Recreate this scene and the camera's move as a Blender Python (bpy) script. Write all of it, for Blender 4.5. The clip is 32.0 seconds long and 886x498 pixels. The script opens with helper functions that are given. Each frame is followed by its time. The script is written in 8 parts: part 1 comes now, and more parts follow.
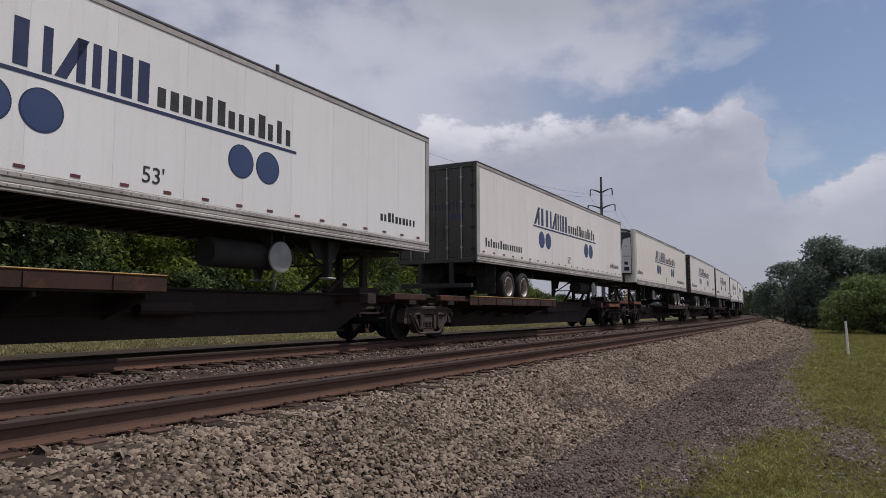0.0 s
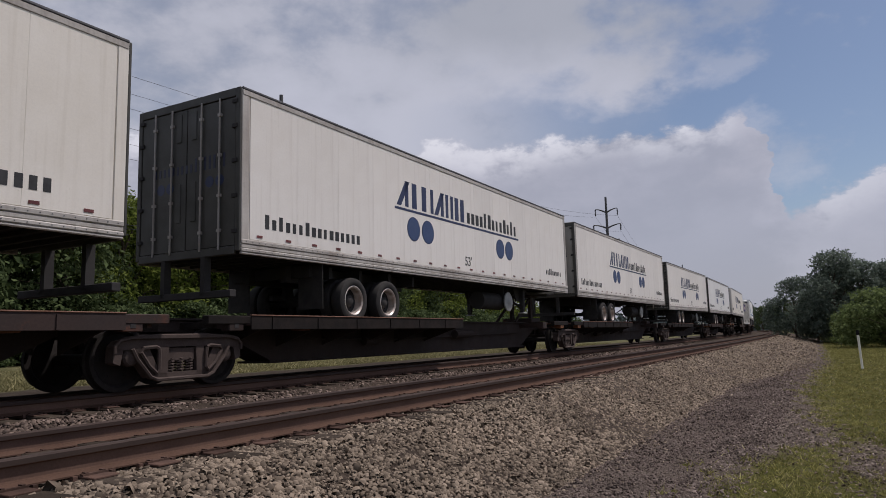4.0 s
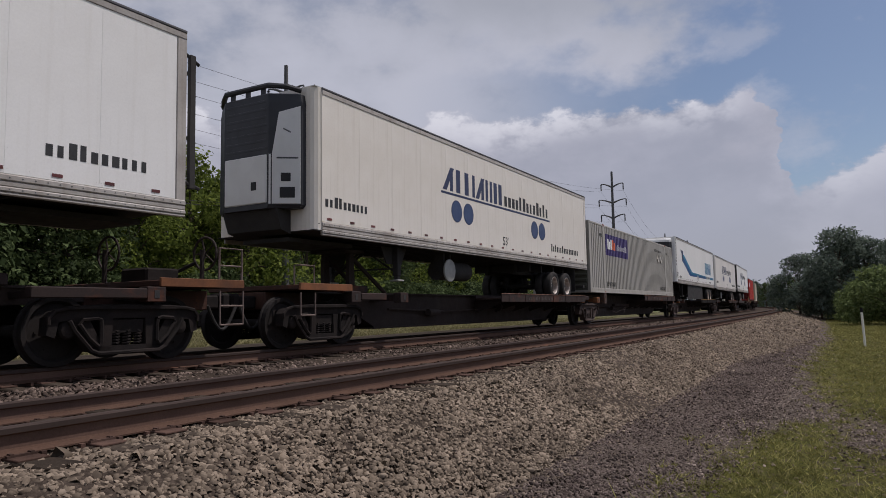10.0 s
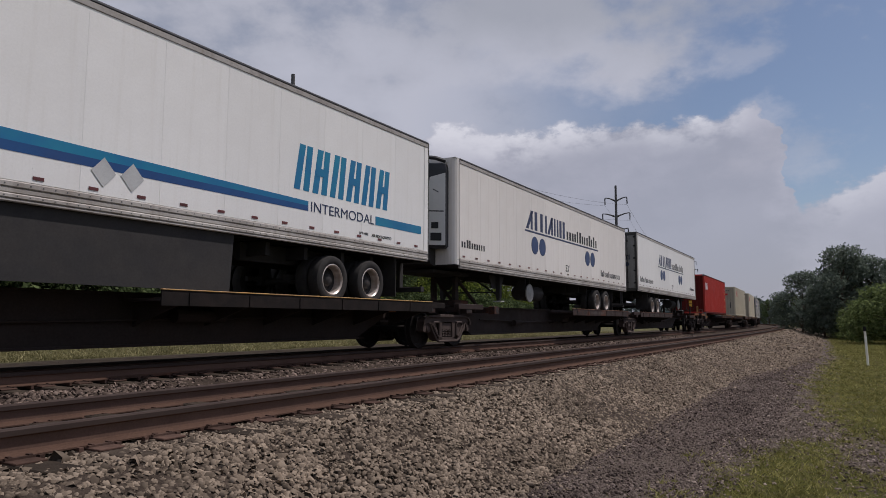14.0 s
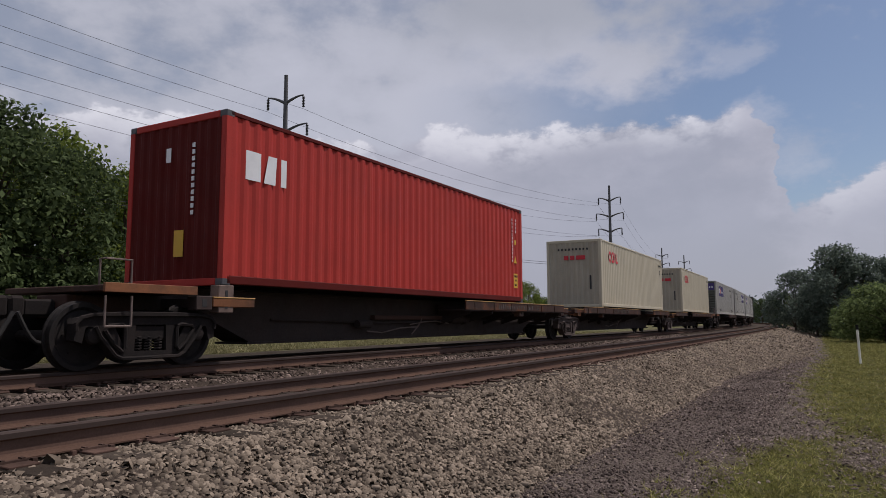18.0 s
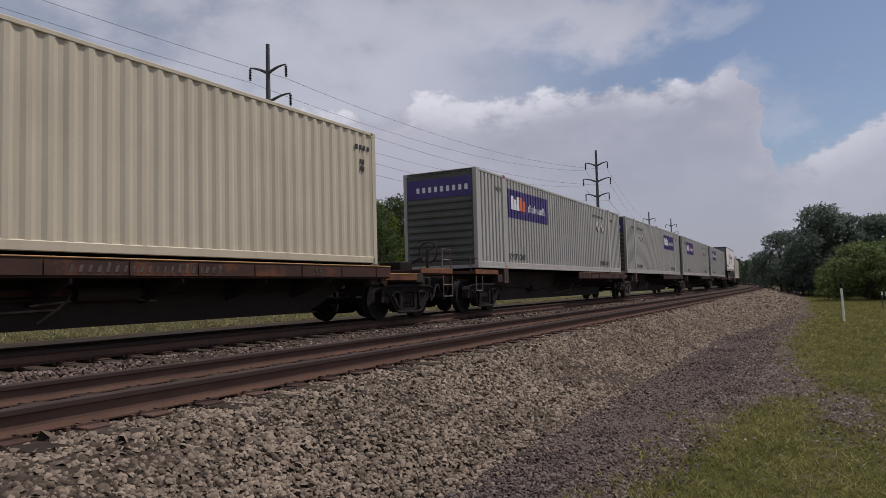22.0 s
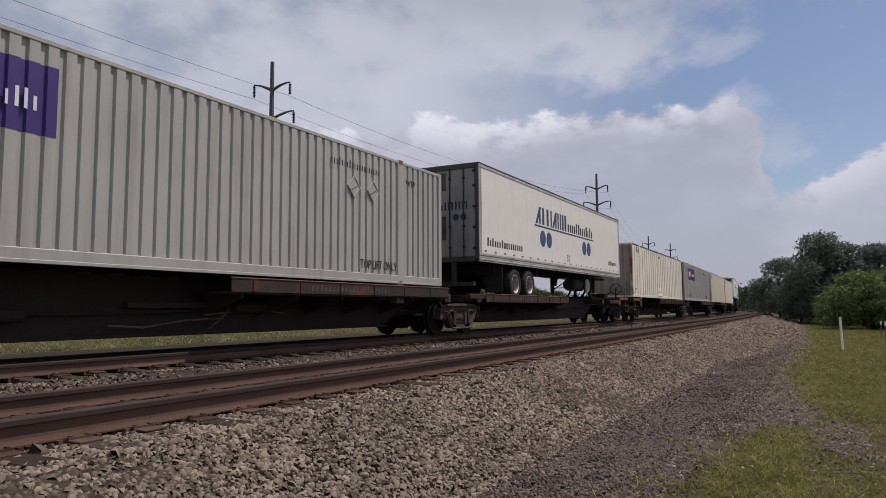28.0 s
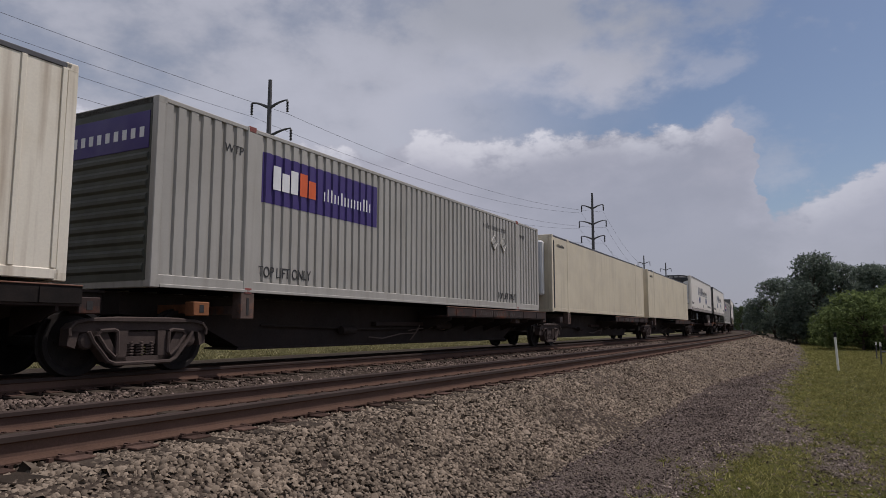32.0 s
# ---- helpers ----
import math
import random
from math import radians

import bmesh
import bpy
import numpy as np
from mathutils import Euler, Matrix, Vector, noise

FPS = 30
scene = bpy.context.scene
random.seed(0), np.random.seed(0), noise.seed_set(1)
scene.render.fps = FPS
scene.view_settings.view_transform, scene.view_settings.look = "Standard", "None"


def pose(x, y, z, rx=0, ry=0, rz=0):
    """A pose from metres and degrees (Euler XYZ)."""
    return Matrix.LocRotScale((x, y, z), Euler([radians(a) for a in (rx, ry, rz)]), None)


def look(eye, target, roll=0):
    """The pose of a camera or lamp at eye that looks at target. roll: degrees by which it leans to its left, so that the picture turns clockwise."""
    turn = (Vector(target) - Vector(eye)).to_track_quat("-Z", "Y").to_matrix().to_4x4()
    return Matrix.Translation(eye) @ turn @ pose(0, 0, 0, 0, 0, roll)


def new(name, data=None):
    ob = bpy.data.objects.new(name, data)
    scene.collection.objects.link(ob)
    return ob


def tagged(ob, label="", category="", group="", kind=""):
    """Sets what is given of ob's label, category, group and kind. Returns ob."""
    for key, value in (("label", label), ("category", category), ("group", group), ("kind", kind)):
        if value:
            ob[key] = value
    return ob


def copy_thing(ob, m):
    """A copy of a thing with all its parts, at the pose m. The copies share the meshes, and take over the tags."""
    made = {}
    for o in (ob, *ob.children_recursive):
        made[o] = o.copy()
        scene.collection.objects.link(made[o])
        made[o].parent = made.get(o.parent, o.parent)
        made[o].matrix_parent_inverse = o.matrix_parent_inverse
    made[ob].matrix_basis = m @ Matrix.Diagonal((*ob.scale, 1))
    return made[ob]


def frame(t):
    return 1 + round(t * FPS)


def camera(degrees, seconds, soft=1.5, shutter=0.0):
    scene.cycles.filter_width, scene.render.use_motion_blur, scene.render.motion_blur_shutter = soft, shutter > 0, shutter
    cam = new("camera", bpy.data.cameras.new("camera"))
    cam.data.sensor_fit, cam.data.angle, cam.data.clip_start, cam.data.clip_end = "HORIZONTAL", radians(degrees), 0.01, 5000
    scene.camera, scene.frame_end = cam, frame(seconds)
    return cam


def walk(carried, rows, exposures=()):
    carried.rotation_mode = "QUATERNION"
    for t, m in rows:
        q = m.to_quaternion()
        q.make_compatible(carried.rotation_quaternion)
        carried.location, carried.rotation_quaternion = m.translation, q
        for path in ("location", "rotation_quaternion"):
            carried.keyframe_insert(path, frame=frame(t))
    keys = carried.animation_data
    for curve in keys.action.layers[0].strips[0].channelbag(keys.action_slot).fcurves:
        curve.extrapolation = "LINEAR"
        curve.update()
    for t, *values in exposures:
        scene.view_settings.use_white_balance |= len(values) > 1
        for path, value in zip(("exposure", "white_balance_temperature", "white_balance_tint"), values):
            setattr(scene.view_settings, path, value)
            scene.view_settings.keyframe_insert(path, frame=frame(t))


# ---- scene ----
# camera: held by hand beside the line, eye 0.66 m above the rail heads
EYE = (0.0, 0.0, 0.658)
cam = camera(65.5, 32.0, soft=0.6)
PATH = [
    (0.0, -0.00, 5.25, 0.10),
    (0.5, -0.12, 6.25, 0.20),
    (1.0, -0.85, 5.80, 0.42),
    (1.5, 0.05, 5.83, 0.55),
    (2.0, 0.62, 6.39, 1.22),
    (2.5, 0.51, 6.42, 1.11),
    (3.0, 0.12, 6.59, 1.24),
    (3.5, 0.52, 7.49, 1.61),
    (5.5, 1.39, 5.97, 0.87),
    (6.0, 1.19, 6.00, 0.62),
    (6.5, 1.17, 6.16, 0.00),
    (7.0, 2.57, 6.55, 0.11),
    (7.5, 2.42, 7.12, 0.10),
    (8.0, 2.31, 7.07, 0.05),
    (8.5, 1.89, 6.51, -0.79),
    (9.0, 1.10, 6.82, 0.13),
    (9.5, 0.56, 5.39, 0.94),
    (10.0, 1.01, 5.05, 0.97),
    (10.5, 1.39, 3.94, 1.33),
    (11.0, 1.27, 4.22, 0.99),
    (11.5, 1.76, 4.72, 1.10),
    (12.0, 1.01, 4.77, 0.75),
    (12.5, 1.60, 5.24, 0.83),
    (13.0, 1.22, 5.55, 0.62),
    (13.5, 0.98, 5.67, -0.24),
    (14.0, 1.14, 5.94, -0.14),
    (14.5, 0.93, 6.45, -0.15),
    (15.0, 0.78, 6.11, -0.34),
    (15.5, 0.50, 5.93, -0.24),
    (17.5, 0.70, 6.29, 0.47),
    (18.0, 0.68, 5.99, 0.16),
    (18.5, 0.04, 6.13, 0.12),
    (19.0, -0.92, 6.80, -0.52),
    (19.5, -1.38, 7.19, 0.53),
    (20.0, -1.95, 7.50, 1.44),
    (20.5, -1.87, 6.69, 0.63),
    (21.0, 0.76, 4.79, 0.97),
    (21.5, 0.70, 4.38, 1.45),
    (22.0, -0.18, 3.36, 1.52),
    (22.5, -0.85, 4.33, 0.82),
    (23.0, -0.24, 5.22, -0.10),
    (23.5, 0.31, 4.89, 0.08),
    (24.0, -0.01, 5.28, 0.45),
    (24.5, 0.21, 5.12, -0.03),
    (25.0, 0.39, 4.93, -0.46),
    (25.5, 0.44, 5.06, -0.18),
    (26.0, 0.02, 5.17, -0.00),
    (26.5, -0.39, 4.91, -0.73),
    (28.5, -0.35, 5.15, 0.52),
    (29.0, -1.00, 5.80, -0.01),
    (29.5, -1.02, 5.80, 1.03),
    (30.0, -0.89, 6.28, 0.86),
    (30.5, -0.73, 6.37, 1.44),
    (31.0, -0.19, 6.29, 1.15),
    (31.5, -1.12, 6.63, 0.62),
    (32.0, -0.71, 6.51, -0.02),
]
EXPOSURE = [(0.0, 0.02, 6350, 16), (1.0, 0.00, 6350, 16), (2.0, 0.03, 6350, 16), (3.0, 0.01, 6350, 16), (6.0, 0.00, 6350, 16), (7.0, -0.11, 6350, 16), (8.0, -0.11, 6350, 16), (9.0, -0.08, 6350, 16), (10.0, -0.06, 6350, 16), (11.0, 0.07, 6350, 16), (12.0, 0.06, 6350, 16), (13.0, 0.07, 6350, 16), (14.0, -0.08, 6350, 16), (15.0, -0.11, 6350, 16), (18.0, 0.00, 6350, 16), (19.0, 0.15, 6350, 16), (20.0, -0.01, 6350, 16), (21.0, -0.11, 6350, 16), (22.0, -0.02, 6350, 16), (23.0, 0.03, 6350, 16), (24.0, 0.06, 6350, 16), (25.0, 0.07, 6350, 16), (26.0, 0.09, 6350, 16), (29.0, 0.16, 6350, 16), (30.0, -0.02, 6350, 16), (31.0, -0.04, 6350, 16), (32.0, -0.14, 6350, 16)]
walk(cam, [(t, pose(*EYE, 90 + pitch, roll, yaw)) for t, yaw, pitch, roll in PATH], EXPOSURE)

# world: summer sky with broken cloud
SUN_DIR = Vector((0.95, 0.25, 0.0)).normalized()
SUN_EL = radians(62.5)


def make_world():
    w = bpy.data.worlds.new("sky")
    scene.world = w
    w.use_nodes = True
    nt = w.node_tree
    nt.nodes.clear()

    def nd(kind, **kw):
        n = nt.nodes.new(kind)
        for k, v in kw.items():
            n.inputs[k].default_value = v
        return n

    def math_node(op, a, b=None, c=None):
        n = nt.nodes.new("ShaderNodeMath")
        n.operation = op
        for i, v in enumerate((a, b, c)):
            if v is None:
                continue
            if isinstance(v, (int, float)):
                n.inputs[i].default_value = v
            else:
                nt.links.new(v, n.inputs[i])
        return n.outputs[0]

    def ramp(v, a, b, lo=0.0, hi=1.0):
        n = nt.nodes.new("ShaderNodeMapRange")
        n.interpolation_type = "SMOOTHSTEP"
        nt.links.new(v, n.inputs[0])
        for i, x in enumerate((a, b, lo, hi)):
            n.inputs[i + 1].default_value = x
        return n.outputs[0]

    sky = nt.nodes.new("ShaderNodeTexSky")
    sky.sky_type = "NISHITA"
    sky.sun_disc = False
    sky.sun_elevation = SUN_EL
    sky.sun_rotation = math.atan2(SUN_DIR.x, SUN_DIR.y)
    sky.air_density, sky.dust_density, sky.ozone_density = 1.0, 1.2, 1.0
    co = nt.nodes.new("ShaderNodeTexCoord")
    sep = nt.nodes.new("ShaderNodeSeparateXYZ")
    nt.links.new(co.outputs["Generated"], sep.inputs[0])
    x, y, z = sep.outputs
    # the cloud deck is a plane overhead: project the direction on it
    zc = math_node("MAXIMUM", math_node("ADD", z, 0.10), 0.02)
    u, v = math_node("DIVIDE", x, zc), math_node("DIVIDE", y, zc)
    az = math_node("ARCTAN2", x, y)
    el = math_node("ARCSINE", z)
    comb = nt.nodes.new("ShaderNodeCombineXYZ")
    nt.links.new(u, comb.inputs[0])
    nt.links.new(v, comb.inputs[1])

    def noise_of(vec, scale, detail, rough=0.55, off=0.0):
        m = nt.nodes.new("ShaderNodeMapping")
        m.inputs["Location"].default_value = (off, off * 0.7, off * 0.3)
        nt.links.new(vec, m.inputs[0])
        n = nt.nodes.new("ShaderNodeTexNoise")
        n.inputs["Scale"].default_value, n.inputs["Detail"].default_value, n.inputs["Roughness"].default_value = scale, detail, rough
        nt.links.new(m.outputs[0], n.inputs["Vector"])
        return n.outputs["Fac"]

    # angular coordinates for the standing cumulus
    ang = nt.nodes.new("ShaderNodeCombineXYZ")
    nt.links.new(az, ang.inputs[0])
    nt.links.new(math_node("MULTIPLY", el, 1.6), ang.inputs[1])
    big = noise_of(comb.outputs[0], 0.55, 6, 0.5, 3.1)
    fine = noise_of(ang.outputs[0], 11.0, 9, 0.58, 1.7)
    mid = noise_of(ang.outputs[0], 4.2, 7, 0.55, 5.2)
    soft = noise_of(ang.outputs[0], 2.2, 4, 0.5, 8.4)

    def wob(n, amp):
        return math_node("MULTIPLY", math_node("SUBTRACT", n, 0.5), amp)

    # high veil: thick in the west and overhead, torn open to blue in the east
    v1 = math_node("SUBTRACT", math_node("ADD", 0.30, math_node("ADD", wob(mid, 0.55), wob(fine, 0.12))), az)
    veil = ramp(v1, -0.05, 0.10)
    # unseen behind the camera: cloud thinned out to set the light on the train
    veil = math_node("MULTIPLY", veil, ramp(math_node("ADD", y, math_node("MULTIPLY", z, 0.9)), -0.35, 0.25, 0.55, 1.0))
    gap = math_node("MULTIPLY", ramp(math_node("ADD", az, wob(soft, 0.3)), -0.04, 0.30), ramp(math_node("ADD", math_node("ADD", el, wob(mid, 0.22)), wob(fine, 0.05)), 0.375, 0.325))
    veil = math_node("MULTIPLY", veil, math_node("SUBTRACT", 1.0, math_node("MULTIPLY", gap, 0.85)))
    veil = math_node("MULTIPLY", veil, ramp(math_node("ADD", soft, wob(fine, 0.5)), 0.36, 0.54, 0.60, 1.0))
    wisp = math_node("MULTIPLY", ramp(math_node("ADD", mid, wob(fine, 0.5)), 0.56, 0.72), 0.45)
    veil = math_node("MAXIMUM", veil, wisp)
    # cumulus bank: its top wanders with azimuth, and steps down in the east
    top = math_node("ADD", 0.268, math_node("ADD", wob(mid, 0.10), wob(fine, 0.10)))
    east = ramp(math_node("ADD", az, wob(fine, 0.12)), 0.425, 0.470)
    low = math_node("ADD", 0.142, math_node("MULTIPLY", math_node("SUBTRACT", az, 0.455), 0.42))
    low = math_node("ADD", low, math_node("ADD", wob(mid, 0.07), wob(fine, 0.12)))
    drop = math_node("SUBTRACT", top, low)
    top = math_node("SUBTRACT", top, math_node("MULTIPLY", drop, east))
    bank_d = math_node("SUBTRACT", top, el)
    bank = math_node("MULTIPLY", ramp(bank_d, -0.004, 0.011), ramp(y, -0.25, 0.2, 0.6, 1.0))
    rim = math_node("MULTIPLY", bank, ramp(bank_d, 0.055, 0.004))
    rim = math_node("MULTIPLY", rim, ramp(fine, 0.38, 0.60))
    rim = math_node("MULTIPLY", rim, math_node("SUBTRACT", 1.0, math_node("MULTIPLY", math_node("MULTIPLY", ramp(az, 0.37, 0.43), ramp(az, 0.53, 0.47)), 0.95)))
    rim = math_node("MULTIPLY", rim, math_node("SUBTRACT", 1.0, math_node("MULTIPLY", ramp(az, 0.47, 0.54), 0.45)))
    shade = math_node("MULTIPLY", ramp(math_node("ADD", soft, wob(fine, 0.6)), 0.35, 0.68), ramp(bank_d, 0.24, 0.02))

    def rgb(c):
        n = nt.nodes.new("ShaderNodeRGB")
        n.outputs[0].default_value = (*c, 1)
        return n.outputs[0]

    def mix(f, a, b):
        n = nt.nodes.new("ShaderNodeMix")
        n.data_type = "RGBA"
        if isinstance(f, float):
            n.inputs[0].default_value = f
        else:
            nt.links.new(f, n.inputs[0])
        nt.links.new(a, n.inputs[6])
        nt.links.new(b, n.inputs[7])
        return n.outputs[2]

    mul = nt.nodes.new("ShaderNodeMix")
    mul.data_type, mul.blend_type = "RGBA", "MULTIPLY"
    mul.inputs[0].default_value = 1.0
    mul.inputs[7].default_value = (*BLUE_GAIN, 1)
    nt.links.new(sky.outputs[0], mul.inputs[6])
    blue = mul.outputs[2]
    veil_col = mix(ramp(math_node("ADD", soft, wob(fine, 0.35)), 0.34, 0.66), rgb(VEIL_DARK), rgb(VEIL_LIGHT))
    # the veil thickens to a dull grey high up ahead
    thick = math_node("MULTIPLY", ramp(math_node("ADD", el, wob(mid, 0.12)), 0.34, 0.44), ramp(math_node("ADD", az, wob(soft, 0.3)), -0.15, 0.06))
    veil_col = mix(math_node("MULTIPLY", thick, 0.75), veil_col, rgb(VEIL_THICK))
    c = mix(math_node("MULTIPLY", veil, 0.90), blue, veil_col)
    bank_col = mix(shade, rgb(BANK_DARK), rgb(BANK_LIGHT))
    bank_col = mix(math_node("MULTIPLY", rim, 0.95), bank_col, rgb(BANK_RIM))
    c = mix(math_node("MULTIPLY", bank, 0.88), c, bank_col)
    # ground half of the dome
    c = mix(ramp(z, -0.02, 0.0), rgb((1.2, 1.3, 0.9)), c)
    bg = nt.nodes.new("ShaderNodeBackground")
    bg.inputs["Strength"].default_value = SKY_STRENGTH
    nt.links.new(c, bg.inputs[0])
    out = nt.nodes.new("ShaderNodeOutputWorld")
    nt.links.new(bg.outputs[0], out.inputs[0])


SKY_STRENGTH = 0.10
BLUE_GAIN = (0.80, 0.80, 0.80)
VEIL_DARK, VEIL_LIGHT = (3.9, 4.1, 4.55), (5.25, 5.42, 5.95)
VEIL_THICK = (3.55, 3.75, 4.05)
BANK_DARK, BANK_LIGHT, BANK_RIM = (3.55, 3.7, 4.25), (4.45, 4.55, 5.15), (7.4, 7.5, 7.8)
make_world()
sun = new("sun", bpy.data.lights.new("sun", "SUN"))
sun.data.energy, sun.data.angle, sun.data.color = 3.0, radians(0.6), (1.0, 0.95, 0.88)
sun.matrix_world = look(tuple(SUN_DIR * 60 + Vector((0, 0, 60 * math.tan(SUN_EL)))), (0, 0, 0))


# ---- materials ----
def material(name, base, rough=0.6, metal=0.0, second=None, scale=3.0, amount=0.5, grain=0.0, grain_scale=60.0, bump=0.0,
             bump_scale=40.0, spots=None, spots_scale=2.0, spots_at=(0.62, 0.7), vary=0.0, coords="Object", stretch=(1, 1, 1), streak=None, spec=None):
    """Base colour, a second colour in large soft patches, fine grain, spots of a third colour, and bump."""
    m = bpy.data.materials.new(name)
    m.use_nodes = True
    nt = m.node_tree
    bs = nt.nodes["Principled BSDF"]
    bs.inputs["Roughness"].default_value, bs.inputs["Metallic"].default_value = rough, metal
    bs.inputs["Specular IOR Level"].default_value = spec if spec is not None else 0.5 if rough < 0.7 else 0.2
    co = nt.nodes.new("ShaderNodeTexCoord")
    mp = nt.nodes.new("ShaderNodeMapping")
    mp.inputs["Scale"].default_value = stretch
    nt.links.new(co.outputs[coords], mp.inputs[0])

    def tex(sc, det, ro=0.6):
        n = nt.nodes.new("ShaderNodeTexNoise")
        n.inputs["Scale"].default_value, n.inputs["Detail"].default_value, n.inputs["Roughness"].default_value = sc, det, ro
        nt.links.new(mp.outputs[0], n.inputs["Vector"])
        return n.outputs["Fac"]

    def ranged(v, a, b, lo, hi):
        n = nt.nodes.new("ShaderNodeMapRange")
        nt.links.new(v, n.inputs[0])
        for i, x in enumerate((a, b, lo, hi)):
            n.inputs[i + 1].default_value = x
        return n.outputs[0]

    def mix(f, a, b, kind="MIX"):
        n = nt.nodes.new("ShaderNodeMix")
        n.data_type, n.blend_type = "RGBA", kind
        for i, v in ((0, f), (6, a), (7, b)):
            if isinstance(v, (float, int)):
                n.inputs[i].default_value = v
            elif isinstance(v, tuple):
                n.inputs[i].default_value = (*v, 1)
            else:
                nt.links.new(v, n.inputs[i])
        return n.outputs[2]

    c = mix(0.0, tuple(base), tuple(base))
    if second:
        c = mix(ranged(tex(scale, 5), 0.42, 0.62, 0, amount), c, tuple(second))
    if streak:
        st = nt.nodes.new("ShaderNodeMapping")
        st.inputs["Scale"].default_value = (5.0, 5.0, 0.25)
        nt.links.new(co.outputs[coords], st.inputs[0])
        n = nt.nodes.new("ShaderNodeTexNoise")
        n.inputs["Scale"].default_value, n.inputs["Detail"].default_value = 1.6, 6
        nt.links.new(st.outputs[0], n.inputs["Vector"])
        c = mix(ranged(n.outputs["Fac"], 0.5, 0.75, 0, streak[1]), c, tuple(streak[0]))
    if spots:
        c = mix(ranged(tex(spots_scale, 8, 0.7), spots_at[0], spots_at[1], 0, 0.9), c, tuple(spots))
    if grain:
        g = ranged(tex(grain_scale, 3, 0.7), 0.3, 0.7, 1 - grain, 1 + grain)
        c = mix(1.0, c, g, "MULTIPLY")
    if vary:
        info = nt.nodes.new("ShaderNodeObjectInfo")
        c = mix(1.0, c, ranged(info.outputs["Random"], 0, 1, 1 - vary, 1 + vary), "MULTIPLY")
    nt.links.new(c, bs.inputs["Base Color"])
    if second:
        nt.links.new(ranged(tex(scale * 2.3, 4), 0.3, 0.7, max(rough - 0.12, 0.05), min(rough + 0.12, 1)), bs.inputs["Roughness"])
    if bump:
        b = nt.nodes.new("ShaderNodeBump")
        b.inputs["Strength"].default_value, b.inputs["Distance"].default_value = min(bump, 1.0), 0.02
        nt.links.new(tex(bump_scale, 6, 0.7), b.inputs["Height"])
        nt.links.new(b.outputs[0], bs.inputs["Normal"])
    return m


def island_material(name, dark, light, rough=0.9, warm=None, through_light=0.0, patch=1.3, low=0.75, high=1.2):
    """For joined pieces: each island takes its own tone between two colours."""
    m = bpy.data.materials.new(name)
    m.use_nodes = True
    nt = m.node_tree
    bs = nt.nodes["Principled BSDF"]
    bs.inputs["Roughness"].default_value = rough
    bs.inputs["Specular IOR Level"].default_value = 0.06
    geo = nt.nodes.new("ShaderNodeNewGeometry")
    cr = nt.nodes.new("ShaderNodeValToRGB")
    cr.color_ramp.elements[0].color, cr.color_ramp.elements[1].color = (*dark, 1), (*light, 1)
    if warm:
        e = cr.color_ramp.elements.new(0.5)
        e.color = (*warm, 1)
    nt.links.new(geo.outputs["Random Per Island"], cr.inputs[0])
    n = nt.nodes.new("ShaderNodeTexNoise")
    co = nt.nodes.new("ShaderNodeTexCoord")
    nt.links.new(co.outputs["Object"], n.inputs["Vector"])
    n.inputs["Scale"].default_value, n.inputs["Detail"].default_value = patch, 4
    mr = nt.nodes.new("ShaderNodeMapRange")
    mr.inputs[1].default_value, mr.inputs[2].default_value, mr.inputs[3].default_value, mr.inputs[4].default_value = 0.3, 0.7, low, high
    nt.links.new(n.outputs["Fac"], mr.inputs[0])
    mx = nt.nodes.new("ShaderNodeMix")
    mx.data_type, mx.blend_type = "RGBA", "MULTIPLY"
    mx.inputs[0].default_value = 1
    nt.links.new(cr.outputs[0], mx.inputs[6])
    nt.links.new(mr.outputs[0], mx.inputs[7])
    nt.links.new(mx.outputs[2], bs.inputs["Base Color"])
    if through_light:
        tr = nt.nodes.new("ShaderNodeBsdfTranslucent")
        ms = nt.nodes.new("ShaderNodeMixShader")
        ms.inputs[0].default_value = through_light
        nt.links.new(mx.outputs[2], tr.inputs[0])
        nt.links.new(bs.outputs[0], ms.inputs[1])
        nt.links.new(tr.outputs[0], ms.inputs[2])
        nt.links.new(ms.outputs[0], nt.nodes["Material Output"].inputs[0])
    return m


WHITE = material("white_aluminium_skin", (0.88, 0.87, 0.84), 0.42, 0, (0.78, 0.76, 0.72), 0.5, 0.45, 0.03, 30, 0.03, 3, streak=((0.58, 0.54, 0.47), 0.2), vary=0.04)
AGED_WHITE = material("aged_white_skin", (0.86, 0.82, 0.765), 0.45, 0, (0.74, 0.685, 0.62), 0.5, 0.5, 0.03, 30, 0.03, 3, streak=((0.52, 0.45, 0.385), 0.3), vary=0.04)
WARM_WHITE = material("warm_white_skin", (0.85, 0.80, 0.72), 0.45, 0, (0.72, 0.66, 0.56), 0.6, 0.5, 0.03, 30, 0.03, 3, streak=((0.50, 0.43, 0.33), 0.3))
CREAM = material("cream_paint", (0.70, 0.62, 0.46), 0.5, 0, (0.55, 0.48, 0.36), 0.7, 0.5, 0.03, 30, 0.02, 8, streak=((0.40, 0.33, 0.24), 0.3), vary=0.05)
RIB_WHITE = material("aged_cream_white_paint", (0.82, 0.76, 0.63), 0.55, 0, (0.68, 0.60, 0.45), 0.7, 0.5, 0.04, 30, 0.02, 8, streak=((0.34, 0.24, 0.15), 0.55))
GREY_PAINT = material("light_grey_container_paint", (0.43, 0.41, 0.368), 0.5, 0, (0.35, 0.328, 0.288), 0.6, 0.5, 0.03, 30, 0.02, 8, streak=((0.24, 0.21, 0.17), 0.4), vary=0.06)
